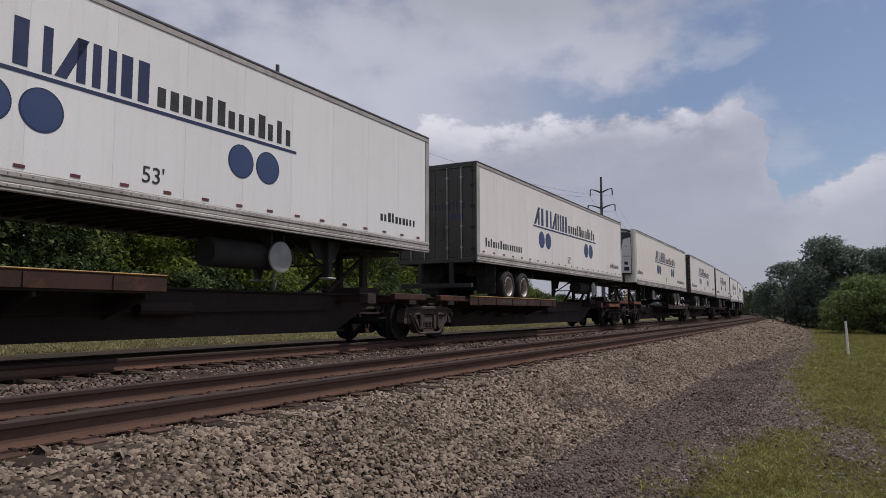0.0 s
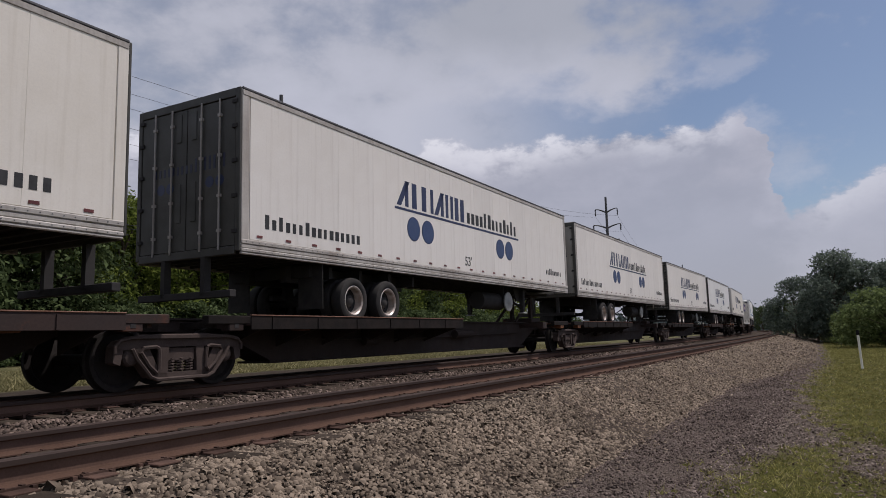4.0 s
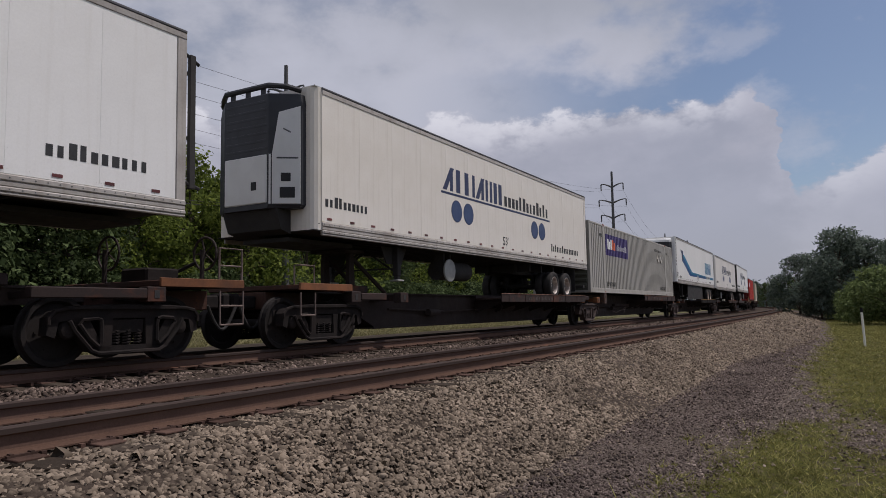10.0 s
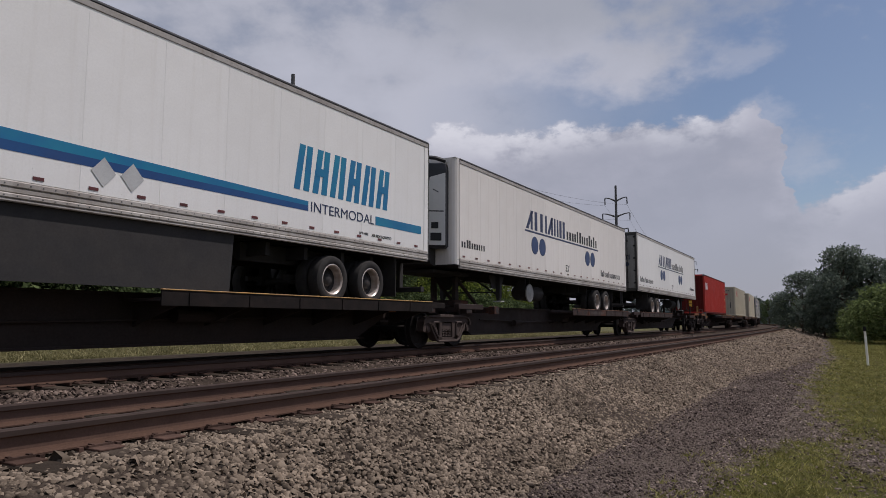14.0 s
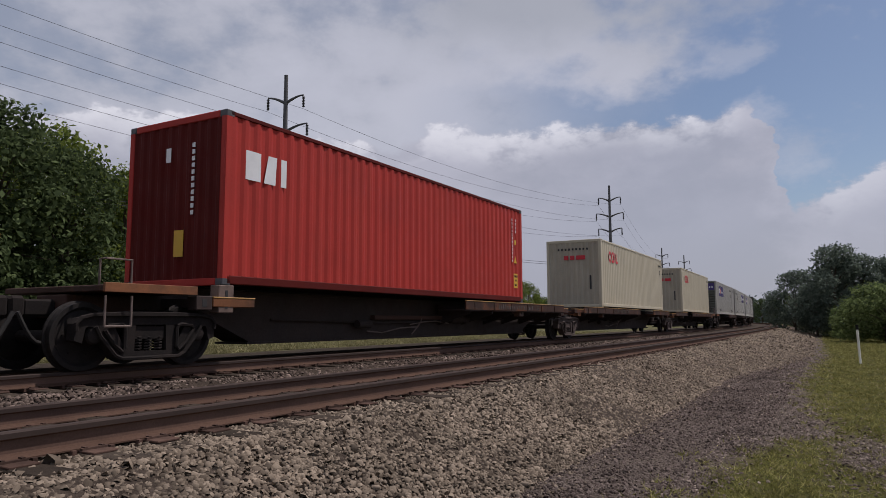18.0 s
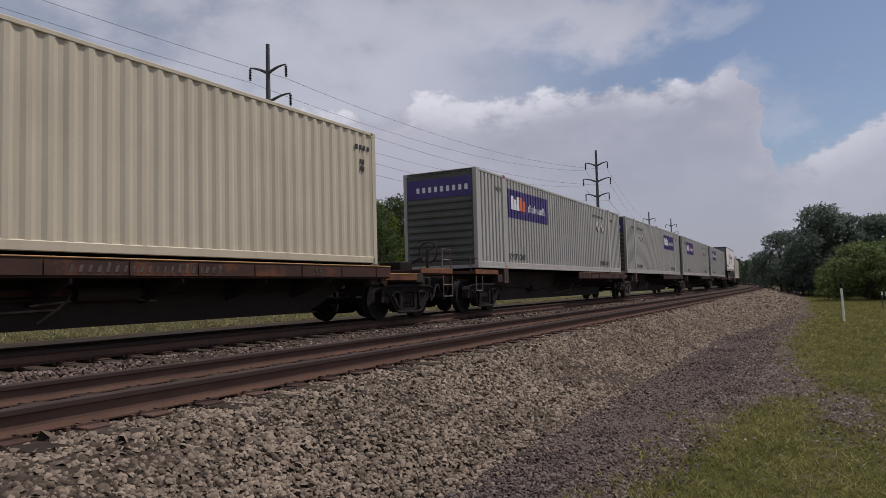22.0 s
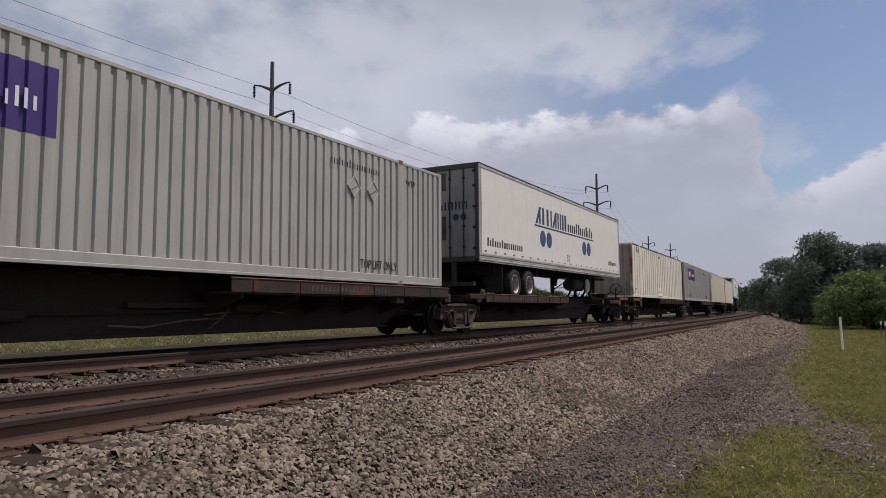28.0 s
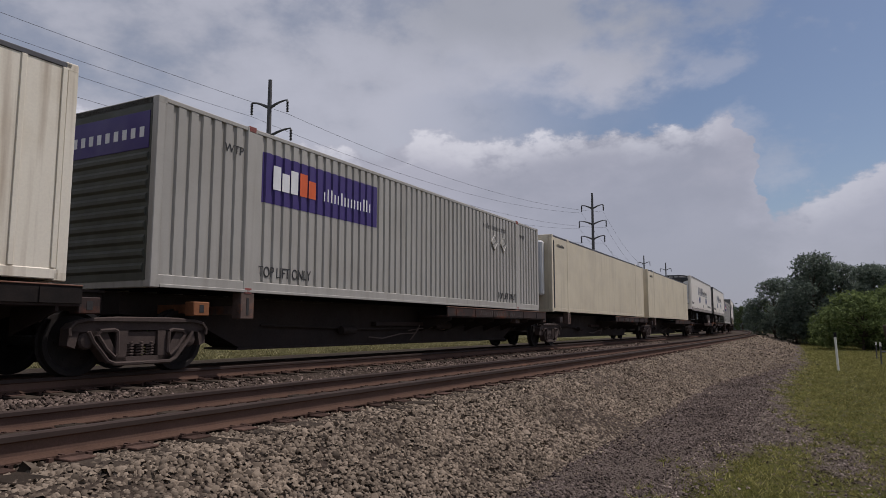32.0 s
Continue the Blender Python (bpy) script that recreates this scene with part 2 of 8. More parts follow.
BEIGE = material("beige_container_paint", (0.57, 0.505, 0.37), 0.5, 0, (0.47, 0.415, 0.30), 0.6, 0.5, 0.03, 30, 0.02, 8, spots=(0.22, 0.12, 0.06), spots_scale=2.5, spots_at=(0.74, 0.78), streak=((0.36, 0.30, 0.21), 0.35))
# soot streaks, over a base darkened for the shade on the end
RIB_END = material("soot_streaked_end_paint_with_shade", (0.35, 0.32, 0.275), 0.6, 0, (0.20, 0.178, 0.15), 0.9, 0.7, 0.05, 30, 0.02, 8, streak=((0.075, 0.06, 0.05), 0.85))
FLAKING = material("flaking_cream_and_rust", (0.60, 0.53, 0.42), 0.7, 0, (0.24, 0.085, 0.035), 2.2, 1.0, 0.1, 40, 0.2, 30, spots=(0.16, 0.05, 0.02), spots_scale=3.5, spots_at=(0.50, 0.58), stretch=(1, 1, 0.5))
RED_PAINT = material("oxide_red_container_paint", (0.43, 0.040, 0.030), 0.6, 0, (0.34, 0.034, 0.026), 0.6, 0.6, 0.05, 30, 0.02, 8, spots=(0.16, 0.05, 0.035), spots_scale=3, spots_at=(0.72, 0.77), streak=((0.48, 0.075, 0.05), 0.3), spec=0.2)
PEDESTAL = material("worn_pedestal_steel", (0.135, 0.095, 0.078), 0.75, 0, (0.075, 0.052, 0.044), 4, 0.7, 0.1, 30, 0.1, 20, spots=(0.26, 0.105, 0.055), spots_scale=0.8, spots_at=(0.55, 0.65), vary=0.3)
GRAB = material("dull_grab_iron", (0.19, 0.145, 0.125), 0.7, 0.1, (0.09, 0.06, 0.05), 3, 0.6)
ALU = material("mill_aluminium", (0.62, 0.62, 0.60), 0.45, 0.35, (0.45, 0.44, 0.42), 1.5, 0.6, 0.06, 40)
DARK_ALU = material("weathered_dark_rail", (0.10, 0.10, 0.11), 0.6, 0.2, (0.06, 0.06, 0.06), 2, 0.6, 0.06, 40)
STEEL_DARK = material("black_brown_car_steel", (0.038, 0.029, 0.026), 0.8, 0.0, (0.052, 0.035, 0.029), 1.2, 0.5, 0.15, 25, 0.1, 20, vary=0.12)
OXIDE = material("red_brown_car_paint", (0.047, 0.031, 0.027), 0.75, 0, (0.036, 0.028, 0.026), 0.9, 0.8, 0.12, 30, 0.1, 20, spots=(0.125, 0.046, 0.027), spots_scale=0.40, spots_at=(0.58, 0.66), vary=0.2)
MARK_GREY = material("worn_grey_marking", (0.115, 0.10, 0.092), 0.8, 0, (0.07, 0.055, 0.045), 7, 0.9)
ORANGE = material("faded_orange_bracket_paint", (0.215, 0.088, 0.040), 0.7, 0, (0.085, 0.045, 0.030), 1.6, 0.8, 0.1, 30, 0.08, 20, vary=0.2)
YELLOW = material("yellow_edge_paint", (0.46, 0.26, 0.07), 0.6, 0, (0.26, 0.14, 0.06), 3, 0.7, 0.08, 30)
EDGE_RUST = material("worn_rusty_edge", (0.20, 0.105, 0.075), 0.7, 0, (0.15, 0.075, 0.045), 2, 0.7, 0.1, 30)
CAST = material("dusty_cast_steel", (0.080, 0.059, 0.051), 0.85, 0, (0.054, 0.040, 0.035), 3, 0.6, 0.15, 40, 0.15, 30)
WHEEL_STEEL = material("wheel_steel", (0.020, 0.017, 0.016), 0.75, 0.1, (0.030, 0.024, 0.021), 4, 0.5, 0.1, 40)
# near-black steel; on coupling-end trucks it paints in their deep shade
NEAR_BLACK = material("near_black_steel", (0.020, 0.017, 0.016), 0.9, 0, (0.034, 0.026, 0.023), 3, 0.6, 0.15, 40, 0.15, 30, spec=0.1)
RUBBER = material("black_rubber", (0.034, 0.032, 0.031), 0.85, 0, (0.06, 0.055, 0.05), 4, 0.5, 0.08, 40)
RIM_BROWN = material("dull_silver_wheel_rim", (0.62, 0.56, 0.51), 0.40, 0.30, (0.34, 0.26, 0.21), 5, 0.8, 0.06, 40)
UNDER = material("trailer_underframe_black", (0.042, 0.040, 0.040), 0.8, 0, (0.058, 0.053, 0.049), 2, 0.5, 0.1, 30)
DISC_GREY = material("pale_grey_disc_paint", (0.42, 0.42, 0.40), 0.6, 0, (0.25, 0.25, 0.24), 4, 0.5)
DOOR_GREY = material("grey_rear_door_paint", (0.058, 0.056, 0.048), 0.55, 0, (0.034, 0.033, 0.029), 1.2, 0.5, 0.05, 30)
BLUE = material("dark_blue_vinyl", (0.020, 0.030, 0.085), 0.45, 0, (0.03, 0.045, 0.11), 2, 0.5, 0.04, 30)
DISC_BLUE = material("sun_faded_blue_vinyl", (0.036, 0.066, 0.165), 0.5, 0, (0.045, 0.075, 0.155), 1.5, 0.6, 0.04, 30)
GRIMY_ALU = material("grimy_side_rail", (0.47, 0.44, 0.405), 0.55, 0.0, (0.30, 0.265, 0.235), 0.8, 0.7, 0.08, 30, 0.05, 12, streak=((0.20, 0.155, 0.125), 0.5), vary=0.12)
NAVY = material("navy_vinyl", (0.010, 0.014, 0.045), 0.45, 0, (0.02, 0.025, 0.06), 2, 0.5)
INK = material("black_marking_ink", (0.02, 0.02, 0.022), 0.6, 0, (0.05, 0.05, 0.05), 6, 0.5)
PURPLE = material("purple_panel_vinyl", (0.050, 0.028, 0.16), 0.45, 0, (0.065, 0.04, 0.18), 1.2, 0.5, 0.03, 30)
LOGO_WHITE = material("white_vinyl", (0.80, 0.80, 0.80), 0.45, 0, (0.68, 0.68, 0.68), 3, 0.5)
LOGO_ORANGE = material("orange_vinyl", (0.75, 0.13, 0.03), 0.45, 0, (0.6, 0.1, 0.03), 3, 0.5)
LOGO_RED = material("red_vinyl", (0.60, 0.02, 0.035), 0.45, 0, (0.5, 0.03, 0.04), 3, 0.5)
STRIPE_BLUE = material("deep_blue_vinyl", (0.010, 0.075, 0.235), 0.4, 0, (0.014, 0.055, 0.19), 0.8, 0.8)
TEAL = material("teal_blue_vinyl", (0.006, 0.16, 0.34), 0.4, 0, (0.008, 0.24, 0.36), 0.8, 0.8)
TAPE_RED = material("red_reflective_tape", (0.15, 0.035, 0.035), 0.4, 0, (0.085, 0.035, 0.032), 5, 0.6, vary=0.35)
REEFER_WHITE = material("cooling_unit_white_plastic", (0.72, 0.72, 0.70), 0.4, 0, (0.60, 0.60, 0.58), 2, 0.4)
UNIT_BLACK = material("cooling_unit_black_plastic", (0.022, 0.023, 0.028), 0.5, 0, (0.035, 0.036, 0.042), 1.5, 0.5, 0.05, 40)
GRILLE = material("cooling_grille_black", (0.012, 0.012, 0.014), 0.6)
RUST = material("bare_rust", (0.26, 0.085, 0.03), 0.9, 0, (0.14, 0.045, 0.02), 5, 0.7, 0.15, 50, 0.2, 30)
SOCKET_RED = material("faded_red_socket_paint", (0.27, 0.085, 0.075), 0.7, 0, (0.20, 0.12, 0.10), 6, 0.7, 0.1, 40)
SIGN_YELLOW = material("yellow_sticker", (0.65, 0.38, 0.03), 0.5)
# white rear doors, with their shade put into this grey
DOOR_PALE = material("white_door_paint_with_shade", (0.29, 0.285, 0.265), 0.5, 0, (0.20, 0.19, 0.17), 1.2, 0.5, 0.05, 30, streak=((0.13, 0.11, 0.09), 0.4))
# grey-green taken well below the side paint: the ends' shade is in it
GREEN_GREY = material("grey_green_end_paint_with_shade", (0.085, 0.088, 0.070), 0.6, 0, (0.06, 0.062, 0.05), 1.5, 0.6, 0.05, 30)
# maroon of the red rails; on the end wall it paints in the shade
RED_END = material("dark_red_paint_with_end_shade", (0.105, 0.011, 0.008), 0.7, 0, (0.08, 0.010, 0.008), 0.8, 0.6, 0.05, 30, 0.02, 8, spec=0.15)
# beige darkened to hold the shade on the end wall
BEIGE_END = material("beige_end_paint_with_shade", (0.43, 0.385, 0.295), 0.6, 0, (0.34, 0.295, 0.22), 0.8, 0.6, 0.05, 30, 0.02, 8)
CAR_WHITE = material("white_car_paint", (0.75, 0.75, 0.74), 0.3)
CAR_GLASS = material("dark_car_glass", (0.02, 0.025, 0.03), 0.08)
# web lightened against the head's shade, foot darkened against the sun on it
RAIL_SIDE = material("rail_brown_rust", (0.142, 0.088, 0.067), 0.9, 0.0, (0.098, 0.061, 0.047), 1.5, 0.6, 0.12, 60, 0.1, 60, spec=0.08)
RAIL_FOOT = material("toned_down_rail_foot", (0.100, 0.060, 0.044), 0.9, 0.0, (0.072, 0.043, 0.032), 0.9, 0.7, 0.15, 60, 0.1, 60, spots=(0.17, 0.075, 0.045), spots_scale=0.35, spots_at=(0.60, 0.72), spec=0.05)
RAIL_TOP = material("rail_running_face", (0.058, 0.041, 0.035), 0.8, 0.0, (0.044, 0.032, 0.028), 1.2, 0.5, spec=0.12)
PLATE_RUST = material("tie_plate_rust", (0.090, 0.055, 0.043), 0.95, 0, (0.058, 0.038, 0.031), 5, 0.7, 0.15, 50, 0.15, 40, spots=(0.21, 0.085, 0.047), spots_scale=0.4, spots_at=(0.60, 0.68), vary=0.35, spec=0.05)
TIE_WOOD = material("creosoted_tie_wood", (0.046, 0.036, 0.029), 0.9, 0, (0.085, 0.066, 0.050), 4, 0.6, 0.25, 80, 0.4, 60, vary=0.25, spec=0.04)
POLE_GREY = material("weathered_pole_steel", (0.120, 0.118, 0.120), 0.7, 0.2, (0.16, 0.155, 0.155), 1, 0.5)
WIRE = material("conductor_aluminium", (0.06, 0.06, 0.065), 0.6, 0.3)
GLASSY = material("grey_insulator", (0.06, 0.06, 0.07), 0.4)
POST_WHITE = material("white_marker_post", (0.85, 0.84, 0.76), 0.6, 0, (0.70, 0.68, 0.58), 4, 0.5)
DEAD_WOOD = material("bleached_dead_wood", (0.42, 0.38, 0.31), 0.85, 0, (0.28, 0.24, 0.19), 6, 0.6, 0.15, 40)
RUST_BROWN = material("weathered_orange_brown_deck_paint", (0.066, 0.033, 0.024), 0.75, 0, (0.038, 0.026, 0.022), 0.7, 0.7, 0.12, 30, 0.1, 20, spots=(0.145, 0.056, 0.028), spots_scale=0.6, spots_at=(0.55, 0.63), vary=0.15)
POST_CAP = material("dark_marker_cap", (0.018, 0.018, 0.018), 0.8, spec=0.05)
BARK = material("grey_brown_bark", (0.085, 0.065, 0.048), 0.9, 0, (0.05, 0.04, 0.03), 6, 0.6, 0.2, 40, 0.4, 25)
LEAF = island_material("broad_leaf_green", (0.042, 0.060, 0.026), (0.130, 0.170, 0.070), 0.65, (0.075, 0.105, 0.043), 0.4)
# paled and greyed leaf colour: the air's haze is painted into it
LEAF_HAZED = island_material("leaf_green_with_haze", (0.081, 0.104, 0.083), (0.195, 0.231, 0.179), 0.65, (0.125, 0.156, 0.122), 0.5)
LEAF_BUSH = island_material("bush_leaf_green", (0.062, 0.085, 0.033), (0.225, 0.275, 0.106), 0.65, (0.119, 0.158, 0.057), 0.4)
# sunlight on the slope is put into this brighter leaf colour
LEAF_BRIGHT = island_material("leaf_green_with_sunlight", (0.058, 0.082, 0.018), (0.235, 0.280, 0.062), 0.6, (0.130, 0.168, 0.034), 0.5)
# distance haze is put into this pale blue-green
FAR_LEAF = island_material("far_green_with_haze", (0.085, 0.105, 0.105), (0.140, 0.165, 0.160), 0.9)
STONE = island_material("crushed_limestone", (0.092, 0.072, 0.055), (0.295, 0.235, 0.179), 0.95, (0.188, 0.148, 0.112))
STONE_BROWN = island_material("rust_dusted_ballast", (0.050, 0.036, 0.030), (0.215, 0.163, 0.135), 0.95, (0.112, 0.084, 0.069))
STONE_DARK = island_material("dark_fine_gravel", (0.056, 0.043, 0.038), (0.185, 0.147, 0.128), 0.95, (0.102, 0.079, 0.069))
STONE_PATH = island_material("trodden_fine_gravel", (0.068, 0.053, 0.045), (0.33, 0.268, 0.228), 0.95, (0.155, 0.123, 0.104))
BLADE = island_material("grass_blade", (0.112, 0.110, 0.034), (0.40, 0.365, 0.146), 0.7, (0.204, 0.197, 0.061), 0.35, 2.5, 0.6, 1.3)
DRY_BLADE = island_material("dry_field_grass", (0.115, 0.108, 0.048), (0.38, 0.335, 0.180), 0.7, (0.215, 0.198, 0.092), 0.35, 0.8, 0.6, 1.3)
# bed kept darker than its stones: shade in the gaps is painted in
BALLAST = material("ballast_bed", (0.052, 0.040, 0.032), 0.95, 0, (0.084, 0.065, 0.052), 0.8, 0.6, 0.5, 22, 0.9, 24, spec=0.03)


# ---- mesh helpers ----
def mesh_of(name, verts, faces, mat):
    me = bpy.data.meshes.new(name)
    me.from_pydata(verts, [], faces)
    me.materials.append(mat)
    me.update()
    return me


def part(name, bm, mat, parent, label=""):
    """Link a bmesh as one mesh object under a thing or a part."""
    me = bpy.data.meshes.new(name)
    bm.to_mesh(me)
    bm.free()
    for m in mat if isinstance(mat, (list, tuple)) else [mat]:
        me.materials.append(m)
    ob = new(name, me)
    ob.parent = parent
    if label:
        ob["label"] = label
    return ob


def smooth(ob, angle=40):
    for p in ob.data.polygons:
        p.use_smooth = True
    ob.data.set_sharp_from_angle(angle=radians(angle))
    return ob


def thing(name, label, category, group="", kind=""):
    return tagged(new(name), label, category, group, kind)


def box(bm, x0, x1, y0, y1, z0, z1, bevel=0.0, mi=0):
    """A box; with bevel, chamfered along its long edges."""
    b = min(bevel, abs(x1 - x0) * 0.45, abs(y1 - y0) * 0.45, abs(z1 - z0) * 0.45)
    if b <= 0:
        v = [bm.verts.new((x, y, z)) for x in (x0, x1) for y in (y0, y1) for z in (z0, z1)]
        for f in ((0, 1, 3, 2), (4, 6, 7, 5), (0, 4, 5, 1), (2, 3, 7, 6), (0, 2, 6, 4), (1, 5, 7, 3)):
            bm.faces.new([v[i] for i in f]).material_index = mi
        return
    rings = []
    for x, k in ((x0, b), (x0 + b, 0), (x1 - b, 0), (x1, b)):
        c = b - k * 0 if k == 0 else 0
        ya, yb, za, zb = y0 + k, y1 - k, z0 + k, z1 - k
        q = b if k == 0 else b * 0.3
        pts = [(ya + q, za), (yb - q, za), (yb, za + q), (yb, zb - q), (yb - q, zb), (ya + q, zb), (ya, zb - q), (ya, za + q)]
        rings.append([bm.verts.new((x, p[0], p[1])) for p in pts])
    for r0, r1 in zip(rings, rings[1:]):
        for i in range(8):
            bm.faces.new((r0[i], r1[i], r1[(i + 1) % 8], r0[(i + 1) % 8])).material_index = mi
    bm.faces.new(rings[0]).material_index = mi
    bm.faces.new(rings[-1][::-1]).material_index = mi


def prism(bm, poly, y0, y1, mi=0):
    """A polygon in x, z drawn through from y0 to y1."""
    a = [bm.verts.new((x, y0, z)) for x, z in poly]
    b = [bm.verts.new((x, y1, z)) for x, z in poly]
    bm.faces.new(a).material_index = mi
    bm.faces.new(b[::-1]).material_index = mi
    n = len(poly)
    for i in range(n):
        bm.faces.new((a[i], b[i], b[(i + 1) % n], a[(i + 1) % n])).material_index = mi


def tube(bm, p0, p1, r0, r1=None, seg=12, caps=True, mi=0):
    p0, p1 = Vector(p0), Vector(p1)
    r1 = r0 if r1 is None else r1
    d = (p1 - p0).normalized()
    a = d.orthogonal().normalized()
    b = d.cross(a)
    ra, rb = [], []
    for i in range(seg):
        t = 2 * math.pi * i / seg
        o = a * math.cos(t) + b * math.sin(t)
        ra.append(bm.verts.new(p0 + o * r0))
        rb.append(bm.verts.new(p1 + o * r1))
    for i in range(seg):
        bm.faces.new((ra[i], ra[(i + 1) % seg], rb[(i + 1) % seg], rb[i])).material_index = mi
    if caps:
        bm.faces.new(ra[::-1]).material_index = mi
        bm.faces.new(rb).material_index = mi


def path_tube(bm, pts, r, seg=8):
    """One bent tube along points; r is a radius or one for each point."""
    pts = [Vector(p) for p in pts]
    rs = r if isinstance(r, (list, tuple)) else [r] * len(pts)
    rings, a = [], None
    for i, p in enumerate(pts):
        d = (pts[min(i + 1, len(pts) - 1)] - pts[max(i - 1, 0)]).normalized()
        a = d.orthogonal().normalized() if a is None else (a - d * a.dot(d)).normalized()
        b = d.cross(a)
        rings.append([bm.verts.new(p + (a * math.cos(2 * math.pi * k / seg) + b * math.sin(2 * math.pi * k / seg)) * rs[i]) for k in range(seg)])
    for u, v in zip(rings, rings[1:]):
        for k in range(seg):
            bm.faces.new((u[k], u[(k + 1) % seg], v[(k + 1) % seg], v[k]))
    bm.faces.new(rings[0][::-1])
    bm.faces.new(rings[-1])


def lathe_y(bm, cx, cz, prof, seg=24, mi=0, caps=True):
    """Turn a profile of (radius, y) round the y axis through (cx, cz)."""
    rings = []
    for r, y in prof:
        rings.append([bm.verts.new((cx + r * math.cos(2 * math.pi * i / seg), y, cz + r * math.sin(2 * math.pi * i / seg))) for i in range(seg)])
    for a, b in zip(rings, rings[1:]):
        for i in range(seg):
            bm.faces.new((a[i], a[(i + 1) % seg], b[(i + 1) % seg], b[i])).material_index = mi
    if caps:
        bm.faces.new(rings[0][::-1]).material_index = mi
        bm.faces.new(rings[-1]).material_index = mi


def disc_y(bm, cx, cz, y, r, seg=28, depth=0.004, rz=None):
    rz = rz or r
    prism(bm, [(cx + r * math.cos(2 * math.pi * i / seg), cz + rz * math.sin(2 * math.pi * i / seg)) for i in range(seg)], y, y - depth)


def lettering(name, words, size, x, z, y, parent, mat, label="", width=None):
    """Words in the built-in font on a face that looks towards -y."""
    cu = bpy.data.curves.new("words", "FONT")
    cu.body, cu.size, cu.extrude = words, size, 0.002
    tmp = bpy.data.objects.new("words", cu)
    scene.collection.objects.link(tmp)
    me = bpy.data.meshes.new_from_object(tmp)
    bpy.data.objects.remove(tmp)
    xs = [v.co.x for v in me.vertices]
    k = width / (max(xs) - min(xs)) if width else 1.0
    for v in me.vertices:
        v.co = (x + v.co.x * k, y - v.co.z - 0.003, z + v.co.y)
    me.materials.clear()
    me.materials.append(mat)
    ob = new(name, me)
    ob.parent = parent
    if label:
        ob["label"] = label
    return ob


def bars(bm, x0, x1, z0, z1, y, n, fill=0.62, slant=0.0, depth=0.003, seed=1):
    """A row of n plain upright bars that stands for writing."""
    rnd = random.Random(seed)
    w = (x1 - x0) / n
    for i in range(n):
        a = x0 + i * w
        b = a + w * fill * rnd.uniform(0.8, 1.2)
        hi = z1 - (z1 - z0) * rnd.choice((0.28, 0.28, 0.28, 0.0))
        prism(bm, [(a, z0), (b, z0), (b + slant, hi), (a + slant, hi)], y, y - depth)


# ---- the line of the tracks ----
# s runs along the far track from the point beside the camera, off to the left of it; the line bends gently left ahead
HEAD0, DIST = radians(-29.171), 9.744
CURV, CURV2 = 0.000244, 6.66e-6
S0, S1, DS = -520.0, 900.0, 0.5
_s = np.arange(S0, S1 + DS, DS)
_k = np.where(_s < -30, 0.0, CURV + CURV2 * np.clip(_s, -30, 130))
_th = np.cumsum(_k) * DS
_th = _th - np.interp(0, _s, _th) + HEAD0
_x, _y = np.cumsum(-np.sin(_th)) * DS, np.cumsum(np.cos(_th)) * DS
_x = _x - np.interp(0, _s, _x) - math.cos(HEAD0) * DIST
_y = _y - np.interp(0, _s, _y) - math.sin(HEAD0) * DIST


def line(s, off=0.0, z=0.0):
    th = np.interp(s, _s, _th)
    return Vector((float(np.interp(s, _s, _x) - math.cos(th) * off), float(np.interp(s, _s, _y) - math.sin(th) * off), z))


def line_np(s, off):
    th = np.interp(s, _s, _th)
    return np.interp(s, _s, _x) - np.cos(th) * off, np.interp(s, _s, _y) - np.sin(th) * off


def turn(s):
    """The angle in degrees that lays a thing's x axis along the track."""
    return math.degrees(float(np.interp(s, _s, _th))) + 90


NEAR = -4.568           # offset of the near track's centre
GAUGE = 0.7525
BED_OFF = (-7.25, -6.75, -6.25, -5.95, -5.3, -4.57, -3.8, -3.1, -2.3, -1.45, -0.7, 0.0, 0.7, 1.45, 2.4, 3.9)
BED_Z = (-0.93, -0.66, -0.37, -0.215, -0.212, -0.275, -0.275, -0.24, -0.30, -0.215, -0.26, -0.28, -0.28, -0.25, -0.27, -0.40)
GROUND_OFF = (-900, -300, -60, -25, -14, -11, -9.7, -8.6, -7.8, -7.2, -6.5, 0, 2.5, 3.6, 6, 12, 25, 45, 60, 80, 110, 160, 300, 900)
GROUND_Z = (-3, -2.2, -1.4, -1.15, -1.05, -1.0, -0.97, -0.93, -0.90, -0.88, -1.1, -1.1, -0.6, -0.36, -0.38, -0.42, -0.45, -0.3, 1.0, 5.0, 10.0, 14.0, 16.0, 16.0)


def bed_z(off):
    return np.interp(off, BED_OFF, BED_Z)


def ground_z(off):
    return np.interp(off, GROUND_OFF, GROUND_Z)


